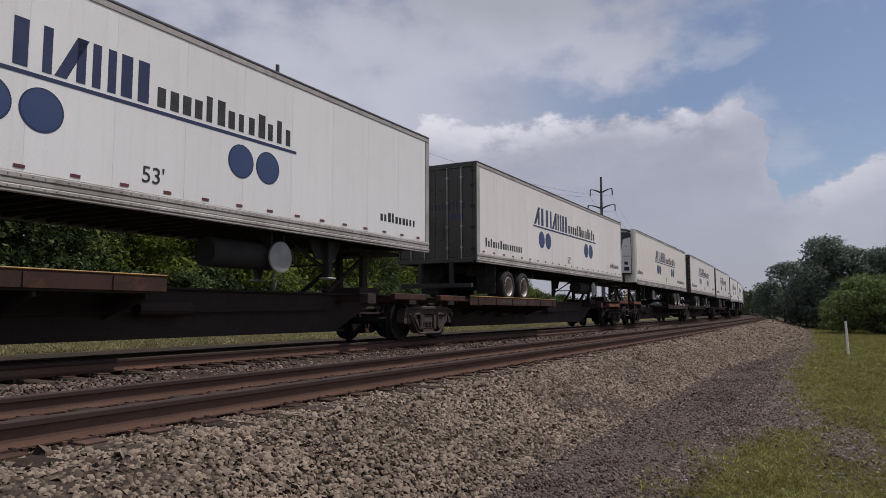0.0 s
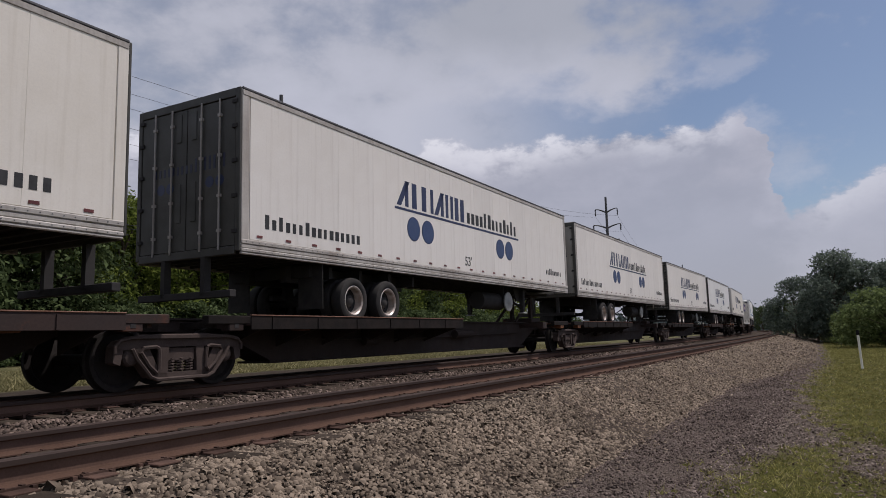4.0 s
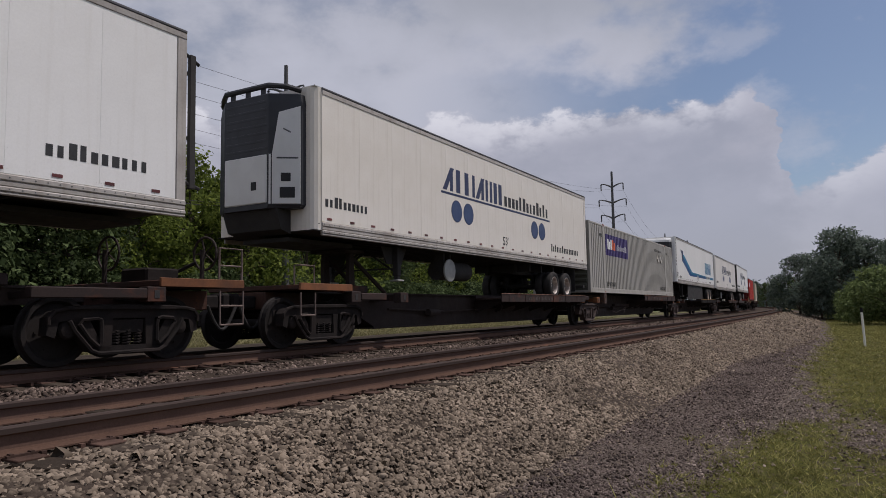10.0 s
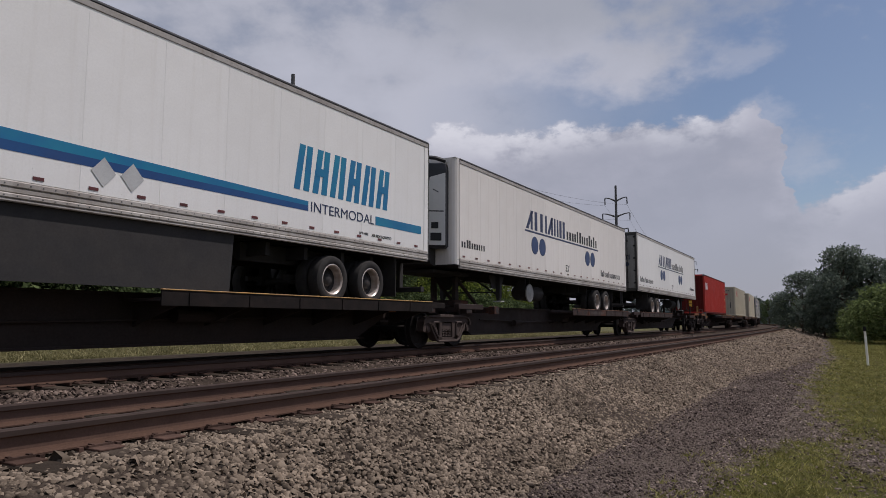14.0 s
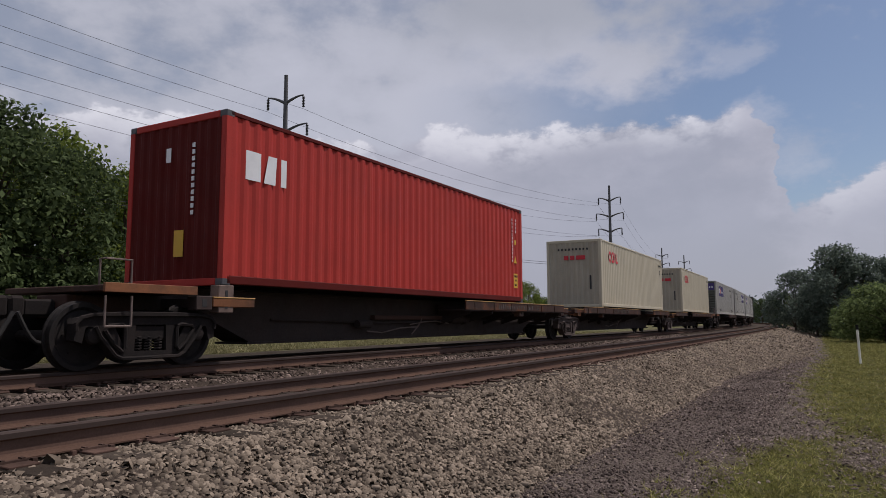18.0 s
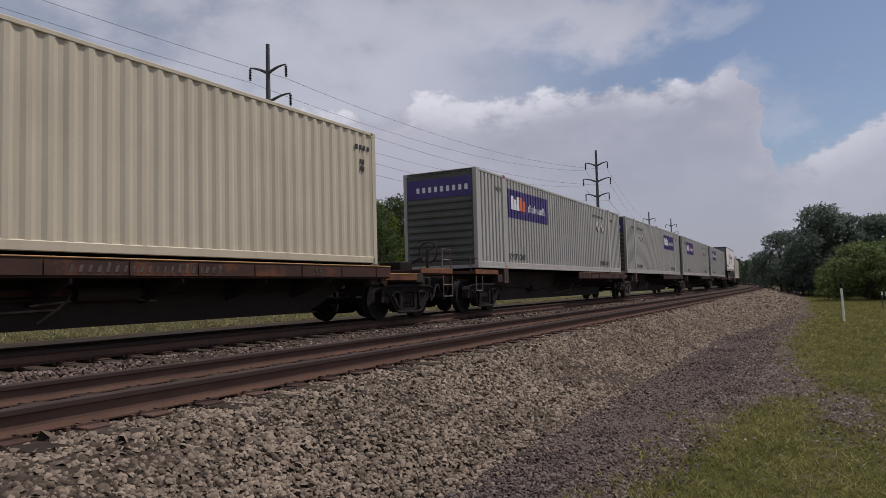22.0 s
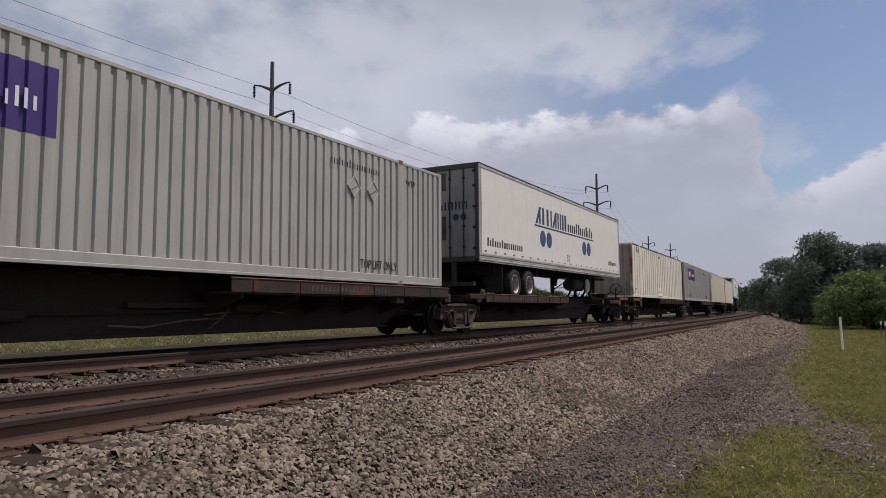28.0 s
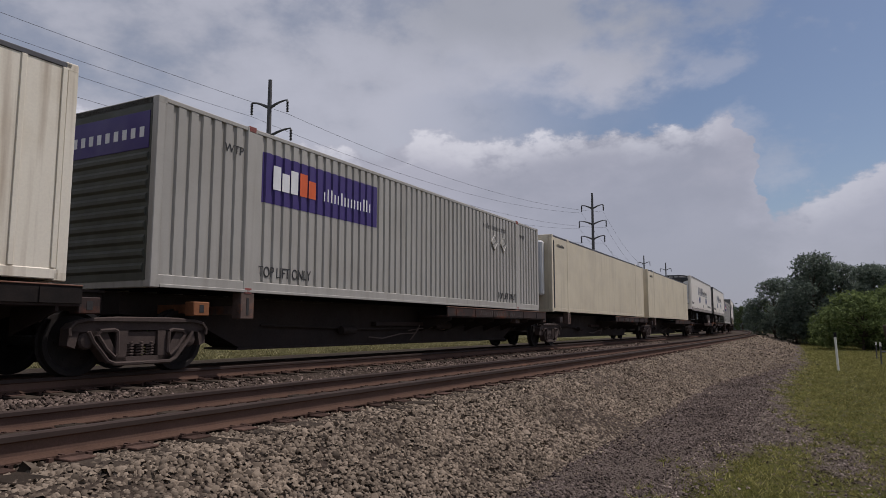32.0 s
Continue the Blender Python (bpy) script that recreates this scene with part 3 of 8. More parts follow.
def ground_material():
    m = bpy.data.materials.new("grass_and_gravel")
    m.use_nodes = True
    nt = m.node_tree
    bs = nt.nodes["Principled BSDF"]
    bs.inputs["Roughness"].default_value = 0.95
    bs.inputs["Specular IOR Level"].default_value = 0.03
    uv = nt.nodes.new("ShaderNodeUVMap")
    uv.uv_map = "plan"
    sep = nt.nodes.new("ShaderNodeSeparateXYZ")
    nt.links.new(uv.outputs[0], sep.inputs[0])

    def tex(sc, det=6, ro=0.65, vec=None):
        n = nt.nodes.new("ShaderNodeTexNoise")
        n.inputs["Scale"].default_value, n.inputs["Detail"].default_value, n.inputs["Roughness"].default_value = sc, det, ro
        nt.links.new(vec or uv.outputs[0], n.inputs["Vector"])
        return n.outputs["Fac"]

    def mth(op, a, b):
        n = nt.nodes.new("ShaderNodeMath")
        n.operation = op
        for i, v in enumerate((a, b)):
            if isinstance(v, (int, float)):
                n.inputs[i].default_value = v
            else:
                nt.links.new(v, n.inputs[i])
        return n.outputs[0]

    def rng(v, a, b, lo=0.0, hi=1.0):
        n = nt.nodes.new("ShaderNodeMapRange")
        nt.links.new(v, n.inputs[0])
        for i, x in enumerate((a, b, lo, hi)):
            n.inputs[i + 1].default_value = x
        return n.outputs[0]

    def mix(f, a, b, kind="MIX"):
        n = nt.nodes.new("ShaderNodeMix")
        n.data_type, n.blend_type = "RGBA", kind
        for i, v in ((0, f), (6, a), (7, b)):
            if isinstance(v, (float, int)):
                n.inputs[i].default_value = v
            elif isinstance(v, tuple):
                n.inputs[i].default_value = (*v, 1)
            else:
                nt.links.new(v, n.inputs[i])
        return n.outputs[2]

    grass = mix(rng(tex(0.9), 0.35, 0.65), (0.085, 0.090, 0.018), (0.140, 0.126, 0.036))
    grass = mix(rng(tex(16, 4, 0.8), 0.42, 0.60), grass, (0.036, 0.040, 0.014))
    grass = mix(rng(tex(5, 6, 0.8), 0.50, 0.62, 0, 0.8), grass, (0.120, 0.098, 0.062))
    gravel = mix(rng(tex(1.1), 0.35, 0.65), (0.085, 0.067, 0.056), (0.125, 0.099, 0.082))
    gravel = mix(rng(tex(32, 3, 0.8), 0.45, 0.62), gravel, (0.19, 0.155, 0.130))
    gravel = mix(rng(tex(45, 3, 0.8), 0.50, 0.60), gravel, (0.030, 0.024, 0.020))
    field = mix(rng(tex(0.25), 0.35, 0.65), (0.085, 0.083, 0.036), (0.150, 0.135, 0.070))
    mow = nt.nodes.new("ShaderNodeMapping")
    mow.inputs["Scale"].default_value = (0.35, 2.0, 1)
    nt.links.new(uv.outputs[0], mow.inputs[0])
    field = mix(rng(tex(1.3, 6, 0.8, mow.outputs[0]), 0.45, 0.62), field, (0.036, 0.040, 0.016))
    field = mix(rng(tex(4.0, 6, 0.8), 0.52, 0.66), field, (0.24, 0.215, 0.135))
    # the grass begins a little beside the footpath, with ragged edges and bare patches
    at = nt.nodes.new("ShaderNodeAttribute")
    at.attribute_name = "sward"
    edge = mth("ADD", at.outputs["Fac"], mth("MULTIPLY", mth("SUBTRACT", tex(2.2, 8, 0.75), 0.5), 1.5))
    bare = rng(tex(1.3, 8, 0.75), 0.56, 0.64)
    on_path = mth("MAXIMUM", rng(edge, 0.16, -0.12), mth("MULTIPLY", bare, 0.6))
    c = mix(on_path, grass, gravel)
    # dark strip past the far track: the train's shadow put into the ground
    shade_strip = mix(rng(tex(2.5), 0.35, 0.65), (0.034, 0.027, 0.022), (0.060, 0.048, 0.038))
    c = mix(rng(sep.outputs[1], 2.0, 2.5), c, shade_strip)
    c = mix(rng(mth("ADD", sep.outputs[1], mth("MULTIPLY", mth("SUBTRACT", tex(0.5), 0.5), 2.0)), 7.6, 8.6), c, field)
    nt.links.new(c, bs.inputs["Base Color"])
    b = nt.nodes.new("ShaderNodeBump")
    b.inputs["Strength"].default_value, b.inputs["Distance"].default_value = 0.9, 0.03
    nt.links.new(tex(28, 6, 0.8), b.inputs["Height"])
    nt.links.new(b.outputs[0], bs.inputs["Normal"])
    return m


def spread(s, o):
    """Past the footpath's start the outer foot of the ballast spreads outwards."""
    return o + np.interp(s, (20, 27, 37, 70, 180), (0, -0.75, -1.5, -1.4, -3.0)) * np.clip((-5.95 - o) / 1.3, 0, 1)


def sward(s, o):
    """Above zero where grass grows: metres inside its ragged edge, less one bare stony patch."""
    edge = np.interp(s, (3, 7, 8.5, 10.4, 11.2, 12.5, 14.5, 19.5, 27.5, 36, 60, 180), (-8.25, -8.45, -8.6, -9.05, -9.6, -9.5, -9.25, -8.85, -9.0, -9.35, -9.25, -10.2)) - o
    bare = np.hypot((s - 10.0) / 4.2, o + 9.95) - 0.30
    return np.clip(np.minimum(edge, bare), -1, 1)


def strip(name, offs, zs, srange, mat, jitter=0.0, bend=None):
    """A sheet swept along the track: a row of offsets and heights for each s."""
    s = np.asarray(srange)
    o = np.asarray(offs, float)
    S, O = np.meshgrid(s, o, indexing="ij")
    X, Y = line_np(S, bend(S, O) if bend else O)
    Z = np.broadcast_to(np.asarray(zs, float), S.shape).copy()
    if jitter:
        Z += jitter * (np.sin(S * 1.7 + O * 2.3) * 0.5 + np.sin(S * 0.61 - O * 1.1) * 0.5 + np.random.RandomState(3).uniform(-0.6, 0.6, S.shape))
    n, k = S.shape
    idx = np.arange(n * k).reshape(n, k)
    f = np.stack([idx[:-1, :-1], idx[:-1, 1:], idx[1:, 1:], idx[1:, :-1]], -1).reshape(-1, 4)
    me = mesh_of(name, np.stack([X, Y, Z], -1).reshape(-1, 3).tolist(), f[:, ::-1].tolist(), mat)
    uv = me.uv_layers.new(name="plan")
    vi = np.empty(len(me.loops), int)
    me.loops.foreach_get("vertex_index", vi)
    uv.data.foreach_set("uv", np.stack([S.ravel()[vi], O.ravel()[vi]], -1).ravel())
    if not bend:
        me.attributes.new("sward", "FLOAT", "POINT").data.foreach_set("value", sward(S, O).ravel())
    for p in me.polygons:
        p.use_smooth = True
    return new(name, me)


s_far = np.concatenate([np.arange(-500, -30, 20), np.arange(-30, 2, 1.0), np.arange(2, 40, 0.4), np.arange(40, 80, 1.0), np.arange(80, 300, 5), np.arange(300, 860, 20)])
ground_offs = sorted(set(list(GROUND_OFF) + list(np.arange(-14, -11, 0.4)) + list(np.arange(-11, -7.2, 0.2)) + list(np.arange(3.5, 30, 3))))
ground = strip("ground", ground_offs, ground_z(np.array(ground_offs)), s_far, ground_material(), 0.006)
tagged(ground, "mown grass and dark fine gravel beside the tracks", "ground", kind="structure")
s_bed = np.concatenate([np.arange(-60, -6, 3), np.arange(-6, 45, 0.35), np.arange(45, 130, 1.5), np.arange(130, 600, 8)])
bed_offs = np.interp(np.linspace(0, len(BED_OFF) - 1, 46), range(len(BED_OFF)), BED_OFF)
ballast = strip("ballast_bed", bed_offs, bed_z(bed_offs), s_bed, BALLAST, 0.018, spread)
tagged(ballast, "grey crushed stone ballast under two railway tracks", "ballast", kind="structure")


TIES = {}
for _off in (NEAR, 0.0):
    _r, _q, TIES[_off] = random.Random(int(_off * 10)), -8.0, []
    while _q < 118:
        TIES[_off].append(_q)
        _q += 0.50 + _r.uniform(-0.025, 0.025)


def clear_of_ties(s, o, r):
    """Stones lie between the ties close to the rails, and cover the ties further out."""
    t = np.array(TIES[NEAR])
    i = np.clip(np.searchsorted(t, s), 1, len(t) - 1)
    d = np.minimum(np.abs(s - t[i - 1]), np.abs(s - t[i]))
    return (d > 0.125) | (o < -5.61 + r.normal(0, 0.09, len(s))) | (r.uniform(0, 1, len(s)) < 0.20)


def scatter_stones(name, n, s_lo, s_hi, off_lo, off_hi, zf, size, mat, label, seed, power=1.0, keep=None, bend=None):
    """Angular stones half sunk in a strip, joined in one mesh; more of them close by."""
    r = np.random.RandomState(seed)
    s = s_lo + (s_hi - s_lo) * r.uniform(0, 1, n) ** power
    o = r.uniform(off_lo, off_hi, n)
    if keep is not None:
        kept = keep(s, o, r)
        s, o = s[kept], o[kept]
        n = len(s)
    X, Y = line_np(s, bend(s, o) if bend else o)
    Z = zf(o)
    # a stone is a five-sided lump, narrower on top
    k = 5
    ang = (np.arange(k)[None] + r.uniform(-0.28, 0.28, (n, k))) * 2 * math.pi / k
    rim = r.uniform(0.82, 1.12, (n, k))
    crown = rim * r.uniform(0.50, 0.86, (n, k))
    v = np.concatenate([np.stack([np.cos(ang) * rim, np.sin(ang) * rim, np.full((n, k), -1.0)], -1),
                        np.stack([np.cos(ang) * crown, np.sin(ang) * crown, r.uniform(0.55, 1.1, (n, k))], -1)], 1)
    grow = 1 + 0.012 * np.clip(s - 8, 0, 60)
    sc = size * grow[:, None, None] * np.exp(r.normal(0, 0.26, (n, 1, 1))) * np.stack([r.uniform(1.05, 1.65, (n, 1)), r.uniform(0.75, 1.05, (n, 1)), r.uniform(0.34, 0.62, (n, 1))], -1)
    v = v * sc
    q = np.stack([r.normal(0, 1, n), r.normal(0, 0.27, n), r.normal(0, 0.27, n), r.normal(0, 1, n)], -1)
    q /= np.linalg.norm(q, axis=1)[:, None]
    w, x, y, z = q.T
    R = np.stack([1 - 2 * (y * y + z * z), 2 * (x * y - z * w), 2 * (x * z + y * w), 2 * (x * y + z * w), 1 - 2 * (x * x + z * z),
                  2 * (y * z - x * w), 2 * (x * z - y * w), 2 * (y * z + x * w), 1 - 2 * (x * x + y * y)], -1).reshape(n, 3, 3)
    v = np.einsum("nij,nkj->nki", R, v)
    v += np.stack([X, Y, Z + size * r.uniform(-0.45, 0.75, n)], -1)[:, None]
    # the sides and the top; the underside lies in the bed
    at = (np.arange(n) * 2 * k)[:, None]
    quads = np.concatenate([at + np.array([(i, (i + 1) % k, k + (i + 1) % k, k + i)]) for i in range(k)], 1).reshape(-1, 4)
    tops = at + np.arange(k, 2 * k)[None]
    loops = np.concatenate([quads.ravel(), tops.ravel()])
    starts = np.concatenate([np.arange(len(quads)) * 4, len(quads) * 4 + np.arange(n) * k])
    me = bpy.data.meshes.new(name)
    me.vertices.add(n * 2 * k)
    me.vertices.foreach_set("co", v.ravel())
    me.loops.add(len(loops))
    me.loops.foreach_set("vertex_index", loops)
    me.polygons.add(len(starts))
    me.polygons.foreach_set("loop_start", starts)
    me.update(calc_edges=True)
    me.materials.append(mat)
    ob = new(name, me)
    return tagged(ob, label, "stones", kind="stuff")


def on_gravel(s, o, r):
    return sward(s, o) < r.normal(0.05, 0.24, len(s))


def in_grass(s, o, r):
    return (sward(s, o) > -0.1) & ((sward(s, o) < 0.12) | (r.uniform(0, 1, len(s)) < 0.22))


scatter_stones("ballast_stones", 88000, 1.5, 36, -7.35, -5.28, bed_z, 0.0192, STONE, "loose angular crushed limestone on the ballast shoulder", 5, 1.6, clear_of_ties, spread)
scatter_stones("ballast_stones", 9000, -9, 1.8, -7.35, -5.28, bed_z, 0.030, STONE, "loose angular crushed limestone on the ballast shoulder", 15, 1.0, clear_of_ties, spread)
scatter_stones("ballast_stones", 9000, 34, 90, -7.3, -5.28, bed_z, 0.032, STONE, "loose angular crushed limestone on the ballast shoulder", 6, 1.3, None, spread)
scatter_stones("ballast_stones", 19000, 4, 45, -3.85, -0.72, bed_z, 0.024, STONE_BROWN, "loose crushed limestone between the two tracks", 7, 1.4)
scatter_stones("ballast_stones", 6000, 4, 30, -5.2, -3.9, bed_z, 0.022, STONE_BROWN, "loose crushed limestone between the rails", 9, 1.4, lambda s, o, r: clear_of_ties(s, o * 0, r))
scatter_stones("gravel", 46000, 3.5, 38, -8.75, -7.1, ground_z, 0.0135, STONE_DARK, "fine dark gravel along the foot of the ballast", 8, 1.6, on_gravel)
scatter_stones("gravel", 32000, 3.5, 38, -10.6, -8.25, ground_z, 0.0135, STONE_PATH, "trodden brown-grey gravel of the footpath", 12, 1.7, on_gravel)
scatter_stones("gravel", 14000, 2.5, 36, -8.3, -7.15, ground_z, 0.0165, STONE, "limestone strayed from the ballast onto the gravel", 18, 1.6, lambda s, o, r: r.uniform(0, 1, len(s)) < np.exp((o + 7.15) * 6.5), spread)
scatter_stones("gravel", 7000, -6, 3.6, -8.6, -7.1, ground_z, 0.018, STONE_PATH, "trodden brown-grey gravel of the footpath", 16)
scatter_stones("gravel", 5000, 5.0, 40, -11.5, -8.2, ground_z, 0.014, STONE, "pale stones strayed into the grass", 10, 1.6, in_grass)


# ---- the tracks ----
RAIL_PROF = ((-0.070, -0.172), (0.070, -0.172), (0.070, -0.162), (0.020, -0.146), (0.009, -0.134), (0.009, -0.055), (0.036, -0.042),
             (0.037, -0.010), (0.028, 0.0), (-0.028, 0.0), (-0.037, -0.010), (-0.036, -0.042), (-0.009, -0.055), (-0.009, -0.134), (-0.020, -0.146), (-0.070, -0.162))


def rail(off, lift, parent):
    ss = np.concatenate([np.arange(-60, 60, 1.0), np.arange(60, 160, 2.0), np.arange(160, 560, 6.0)])
    v, f, k = [], [], len(RAIL_PROF)
    for s in ss:
        for a, b in RAIL_PROF:
            p = line(s, off + a, b + lift)
            v.append(p[:])
    for i in range(len(ss) - 1):
        for j in range(k):
            f.append((i * k + j, (i + 1) * k + j, (i + 1) * k + (j + 1) % k, i * k + (j + 1) % k))
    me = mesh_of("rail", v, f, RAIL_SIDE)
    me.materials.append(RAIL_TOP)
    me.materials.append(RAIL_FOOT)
    # painted light: head sides and foot take darker tones than the shaded web
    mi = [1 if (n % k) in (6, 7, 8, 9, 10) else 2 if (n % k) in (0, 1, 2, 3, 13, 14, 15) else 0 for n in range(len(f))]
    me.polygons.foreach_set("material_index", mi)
    ob = new("rail", me)
    ob.parent = parent
    ob["label"] = "rust-brown steel rail with a worn running face"
    return ob


def tie_mesh():
    bm = bmesh.new()
    box(bm, -0.115, 0.115, -1.30, 1.30, -0.18, 0.0, 0.012)
    me = bpy.data.meshes.new("tie")
    bm.to_mesh(me)
    bm.free()
    me.materials.append(TIE_WOOD)
    return me


def plate_mesh():
    """Tie plate with shoulders, four spikes and a rail anchor."""
    bm = bmesh.new()
    box(bm, -0.095, 0.095, -0.23, 0.20, 0.0, 0.016, 0.004)
    for y in (-0.095, 0.095):
        box(bm, -0.09, 0.09, y - 0.015, y + 0.015, 0.016, 0.030)
    for x in (-0.06, 0.06):
        for y in (-0.086, 0.086):
            box(bm, x - 0.011, x + 0.011, y - 0.020, y + 0.020, 0.016, 0.038)
    for x in (-0.135, 0.135):
        box(bm, x - 0.016, x + 0.016, -0.10, 0.10, -0.02, 0.022)
    me = bpy.data.meshes.new("tie_plate")
    bm.to_mesh(me)
    bm.free()
    me.materials.append(PLATE_RUST)
    return me


def track(off, label):
    t = thing("railway_track", label, "railway track", "two tracks", "structure")
    rail(off - GAUGE, 0.0, t)
    rail(off + GAUGE, -0.03, t)
    tm, pm = tie_mesh(), plate_mesh()
    r = random.Random(int(off * 10) + 1)
    for s in TIES[off]:
        m = pose(*line(s, off, -0.190 + r.uniform(-0.006, 0.006)), 0, 0, turn(s) + r.uniform(-1.5, 1.5))
        o = new("tie", tm)
        o.parent, o.matrix_basis = t, m
        if s < 62:
            for side in ((-1, 1) if off < -1 else (-1,)):
                p = new("tie_plate", pm)
                p.parent = t
                p.matrix_basis = pose(*line(s, off + side * GAUGE, -0.1895 + (0 if side < 0 else -0.03)), 0, 0, turn(s) + (180 if side > 0 else 0))
    return t


track(NEAR, "empty near railway track with rust-brown rails on wooden ties")
track(0.0, "far railway track carrying the freight train")


# ---- the train: loads ----
L53, L40 = 16.154, 12.192
TRAILER_LO, TRAILER_HI = 2.10, 4.975
BOX_LO = 1.245
HW_T, HW_C = 1.30, 1.219


def shared(name, build, mat):
    bm = bmesh.new()
    build(bm)
    me = bpy.data.meshes.new(name)
    bm.to_mesh(me)
    bm.free()
    me.materials.append(mat)
    return me


def place(name, me, parent, x, y, z, rz=0, label=""):
    ob = new(name, me)
    ob.parent = parent
    ob.matrix_basis = pose(x, y, z, 0, 0, rz)
    if label:
        ob["label"] = label
    return ob


def tyre_profile(bm):
    lathe_y(bm, 0, 0, ((0.29, -0.11), (0.33, -0.135), (0.40, -0.14), (0.450, -0.115), (0.465, -0.06), (0.465, 0.06), (0.450, 0.115), (0.40, 0.14), (0.29, 0.11)), 32, 0, False)


def rim_profile(bm):
    lathe_y(bm, 0, 0, ((0.305, -0.118), (0.288, -0.125), (0.264, -0.10), (0.250, 0.05), (0.20, 0.085), (0.13, 0.07), (0.12, 0.0), (0.085, -0.035), (0.03, -0.045), (0.004, -0.045)), 28, 0, False)
    for i in range(8):
        a = 2 * math.pi * i / 8
        tube(bm, (0.165 * math.cos(a), 0.04, 0.165 * math.sin(a)), (0.165 * math.cos(a), 0.085, 0.165 * math.sin(a)), 0.016, None, 6)


TYRE = shared("tyre", tyre_profile, RUBBER)
RIM = shared("rim", rim_profile, RIM_BROWN)
RIM.materials.append(UNDER)
# black inside the rim: shade of the deep dish is put into colour
for _p in RIM.polygons:
    if math.hypot(_p.center.x, _p.center.z) < 0.235:
        _p.material_index = 1
for _me in (TYRE, RIM):
    for _p in _me.polygons:
        _p.use_smooth = True
    _me.set_sharp_from_angle(angle=radians(35))


def panel_sheet(bm):
    """Side sheet with upright rows of rivet heads."""
    box(bm, -0.5985, 0.5985, -0.004, 0.004, 2.36, 4.87, 0.002)
    for a in (-0.565, -0.30, 0.0, 0.30, 0.565):
        for k in range(20):
            z = 2.42 + k * 0.126
            box(bm, a - 0.0045, a + 0.0045, -0.006, -0.003, z - 0.0045, z + 0.0045)


PANELS = {m.name: shared("side_panel", panel_sheet, m) for m in (WHITE, AGED_WHITE, WARM_WHITE)}
REFLECTOR = shared("reflector", lambda bm: box(bm, -0.068, 0.068, -0.003, 0.0, -0.022, 0.022), TAPE_RED)
CASTING = shared("corner_casting", lambda bm: box(bm, -0.089, 0.089, -0.081, 0.081, -0.059, 0.059, 0.012), GREY_PAINT)


def running_gear(t, x_of, d, axle=3.7, disc=11.2, drop=0.0):
    """Sliding tandem, landing legs, hitch plate and tank below a semi-trailer; d is +1 where the nose is at +x."""
    bm = bmesh.new()
    for y in (-0.48, 0.48):
        box(bm, min(x_of(axle - 1.2), x_of(axle + 2.9)), max(x_of(axle - 1.2), x_of(axle + 2.9)), y - 0.06, y + 0.06, 1.78, TRAILER_LO)
    for a in (axle - 1.0, axle - 0.4, axle + 0.6, axle + 1.7, axle + 2.7):
        box(bm, x_of(a) - 0.05, x_of(a) + 0.05, -1.0, 1.0, 1.86, TRAILER_LO - 0.01)
    part("sliding_frame", bm, UNDER, t)
    hub = 1.432 + drop
    for a in (axle, axle + 1.23):
        bm = bmesh.new()
        tube(bm, (x_of(a), -1.0, hub), (x_of(a), 1.0, hub), 0.065)
        for y in (-0.5, 0.5):
            box(bm, x_of(a) - 0.5, x_of(a) + 0.5, y - 0.05, y + 0.05, 1.50, 1.60)
            prism(bm, [(x_of(a) - 0.16, 1.42), (x_of(a) + 0.16, 1.42), (x_of(a) + 0.08, 1.8), (x_of(a) - 0.08, 1.8)], y - 0.07, y + 0.07)
        part("axle", bm, UNDER, t)
        for y, rz in ((-1.155, 0), (-0.84, 180), (0.84, 0), (1.155, 180)):
            w = place("tyre", TYRE, t, x_of(a), y, hub, rz)
            if abs(y) > 1:
                r = new("rim", RIM)
                r.parent = w
    for y0 in (-1.25, 0.65):
        bm = bmesh.new()
        box(bm, x_of(axle - 0.95) - 0.01, x_of(axle - 0.95) + 0.01, y0, y0 + 0.6, 1.25, TRAILER_LO)
        part("mud_flap", bm, RUBBER, t)
    for y in (-0.95, 0.95):
        bm = bmesh.new()
        box(bm, x_of(12.7) - 0.07, x_of(12.7) + 0.07, y - 0.07, y + 0.07, 1.45, TRAILER_LO, 0.01)
        box(bm, x_of(12.7) - 0.05, x_of(12.7) + 0.05, y - 0.05, y + 0.05, 1.36, 1.46)
        leg = part("landing_leg", bm, UNDER, t)
        bm = bmesh.new()
        box(bm, x_of(12.7) - 0.13, x_of(12.7) + 0.13, y - 0.12, y + 0.12, 1.325, 1.36, 0.01)
        part("foot", bm, DISC_GREY, leg, "pale scuffed steel foot")
        bm = bmesh.new()
        tube(bm, (x_of(12.7), y * 0.93, 1.5), (x_of(11.9), y * 0.6, TRAILER_LO), 0.03, None, 6)
        tube(bm, (x_of(12.7), y * 0.93, 1.55), (x_of(12.7), 0.0, TRAILER_LO), 0.025, None, 6)
        part("leg_brace", bm, UNDER, t)
    bm = bmesh.new()
    tube(bm, (x_of(12.7), -0.95, 1.62), (x_of(12.7), 0.95, 1.62), 0.02, None, 6)
    part("cross_shaft", bm, UNDER, t)
    bm = bmesh.new()
    tube(bm, (x_of(disc - 1.45), -0.70, 1.68), (x_of(disc + 0.10), -0.70, 1.68), 0.25, None, 20)
    tank = smooth(part("air_tank", bm, UNDER, t))
    bm = bmesh.new()
    lathe_y(bm, x_of(disc), 1.66, ((0.20, -0.98), (0.285, -1.02), (0.290, -1.06), (0.262, -1.075), (0.120, -1.055), (0.085, -1.075), (0.03, -1.085)), 28)
    smooth(part("tank_end", bm, DISC_GREY, tank, "pale grey dished round plate"))
    bm = bmesh.new()
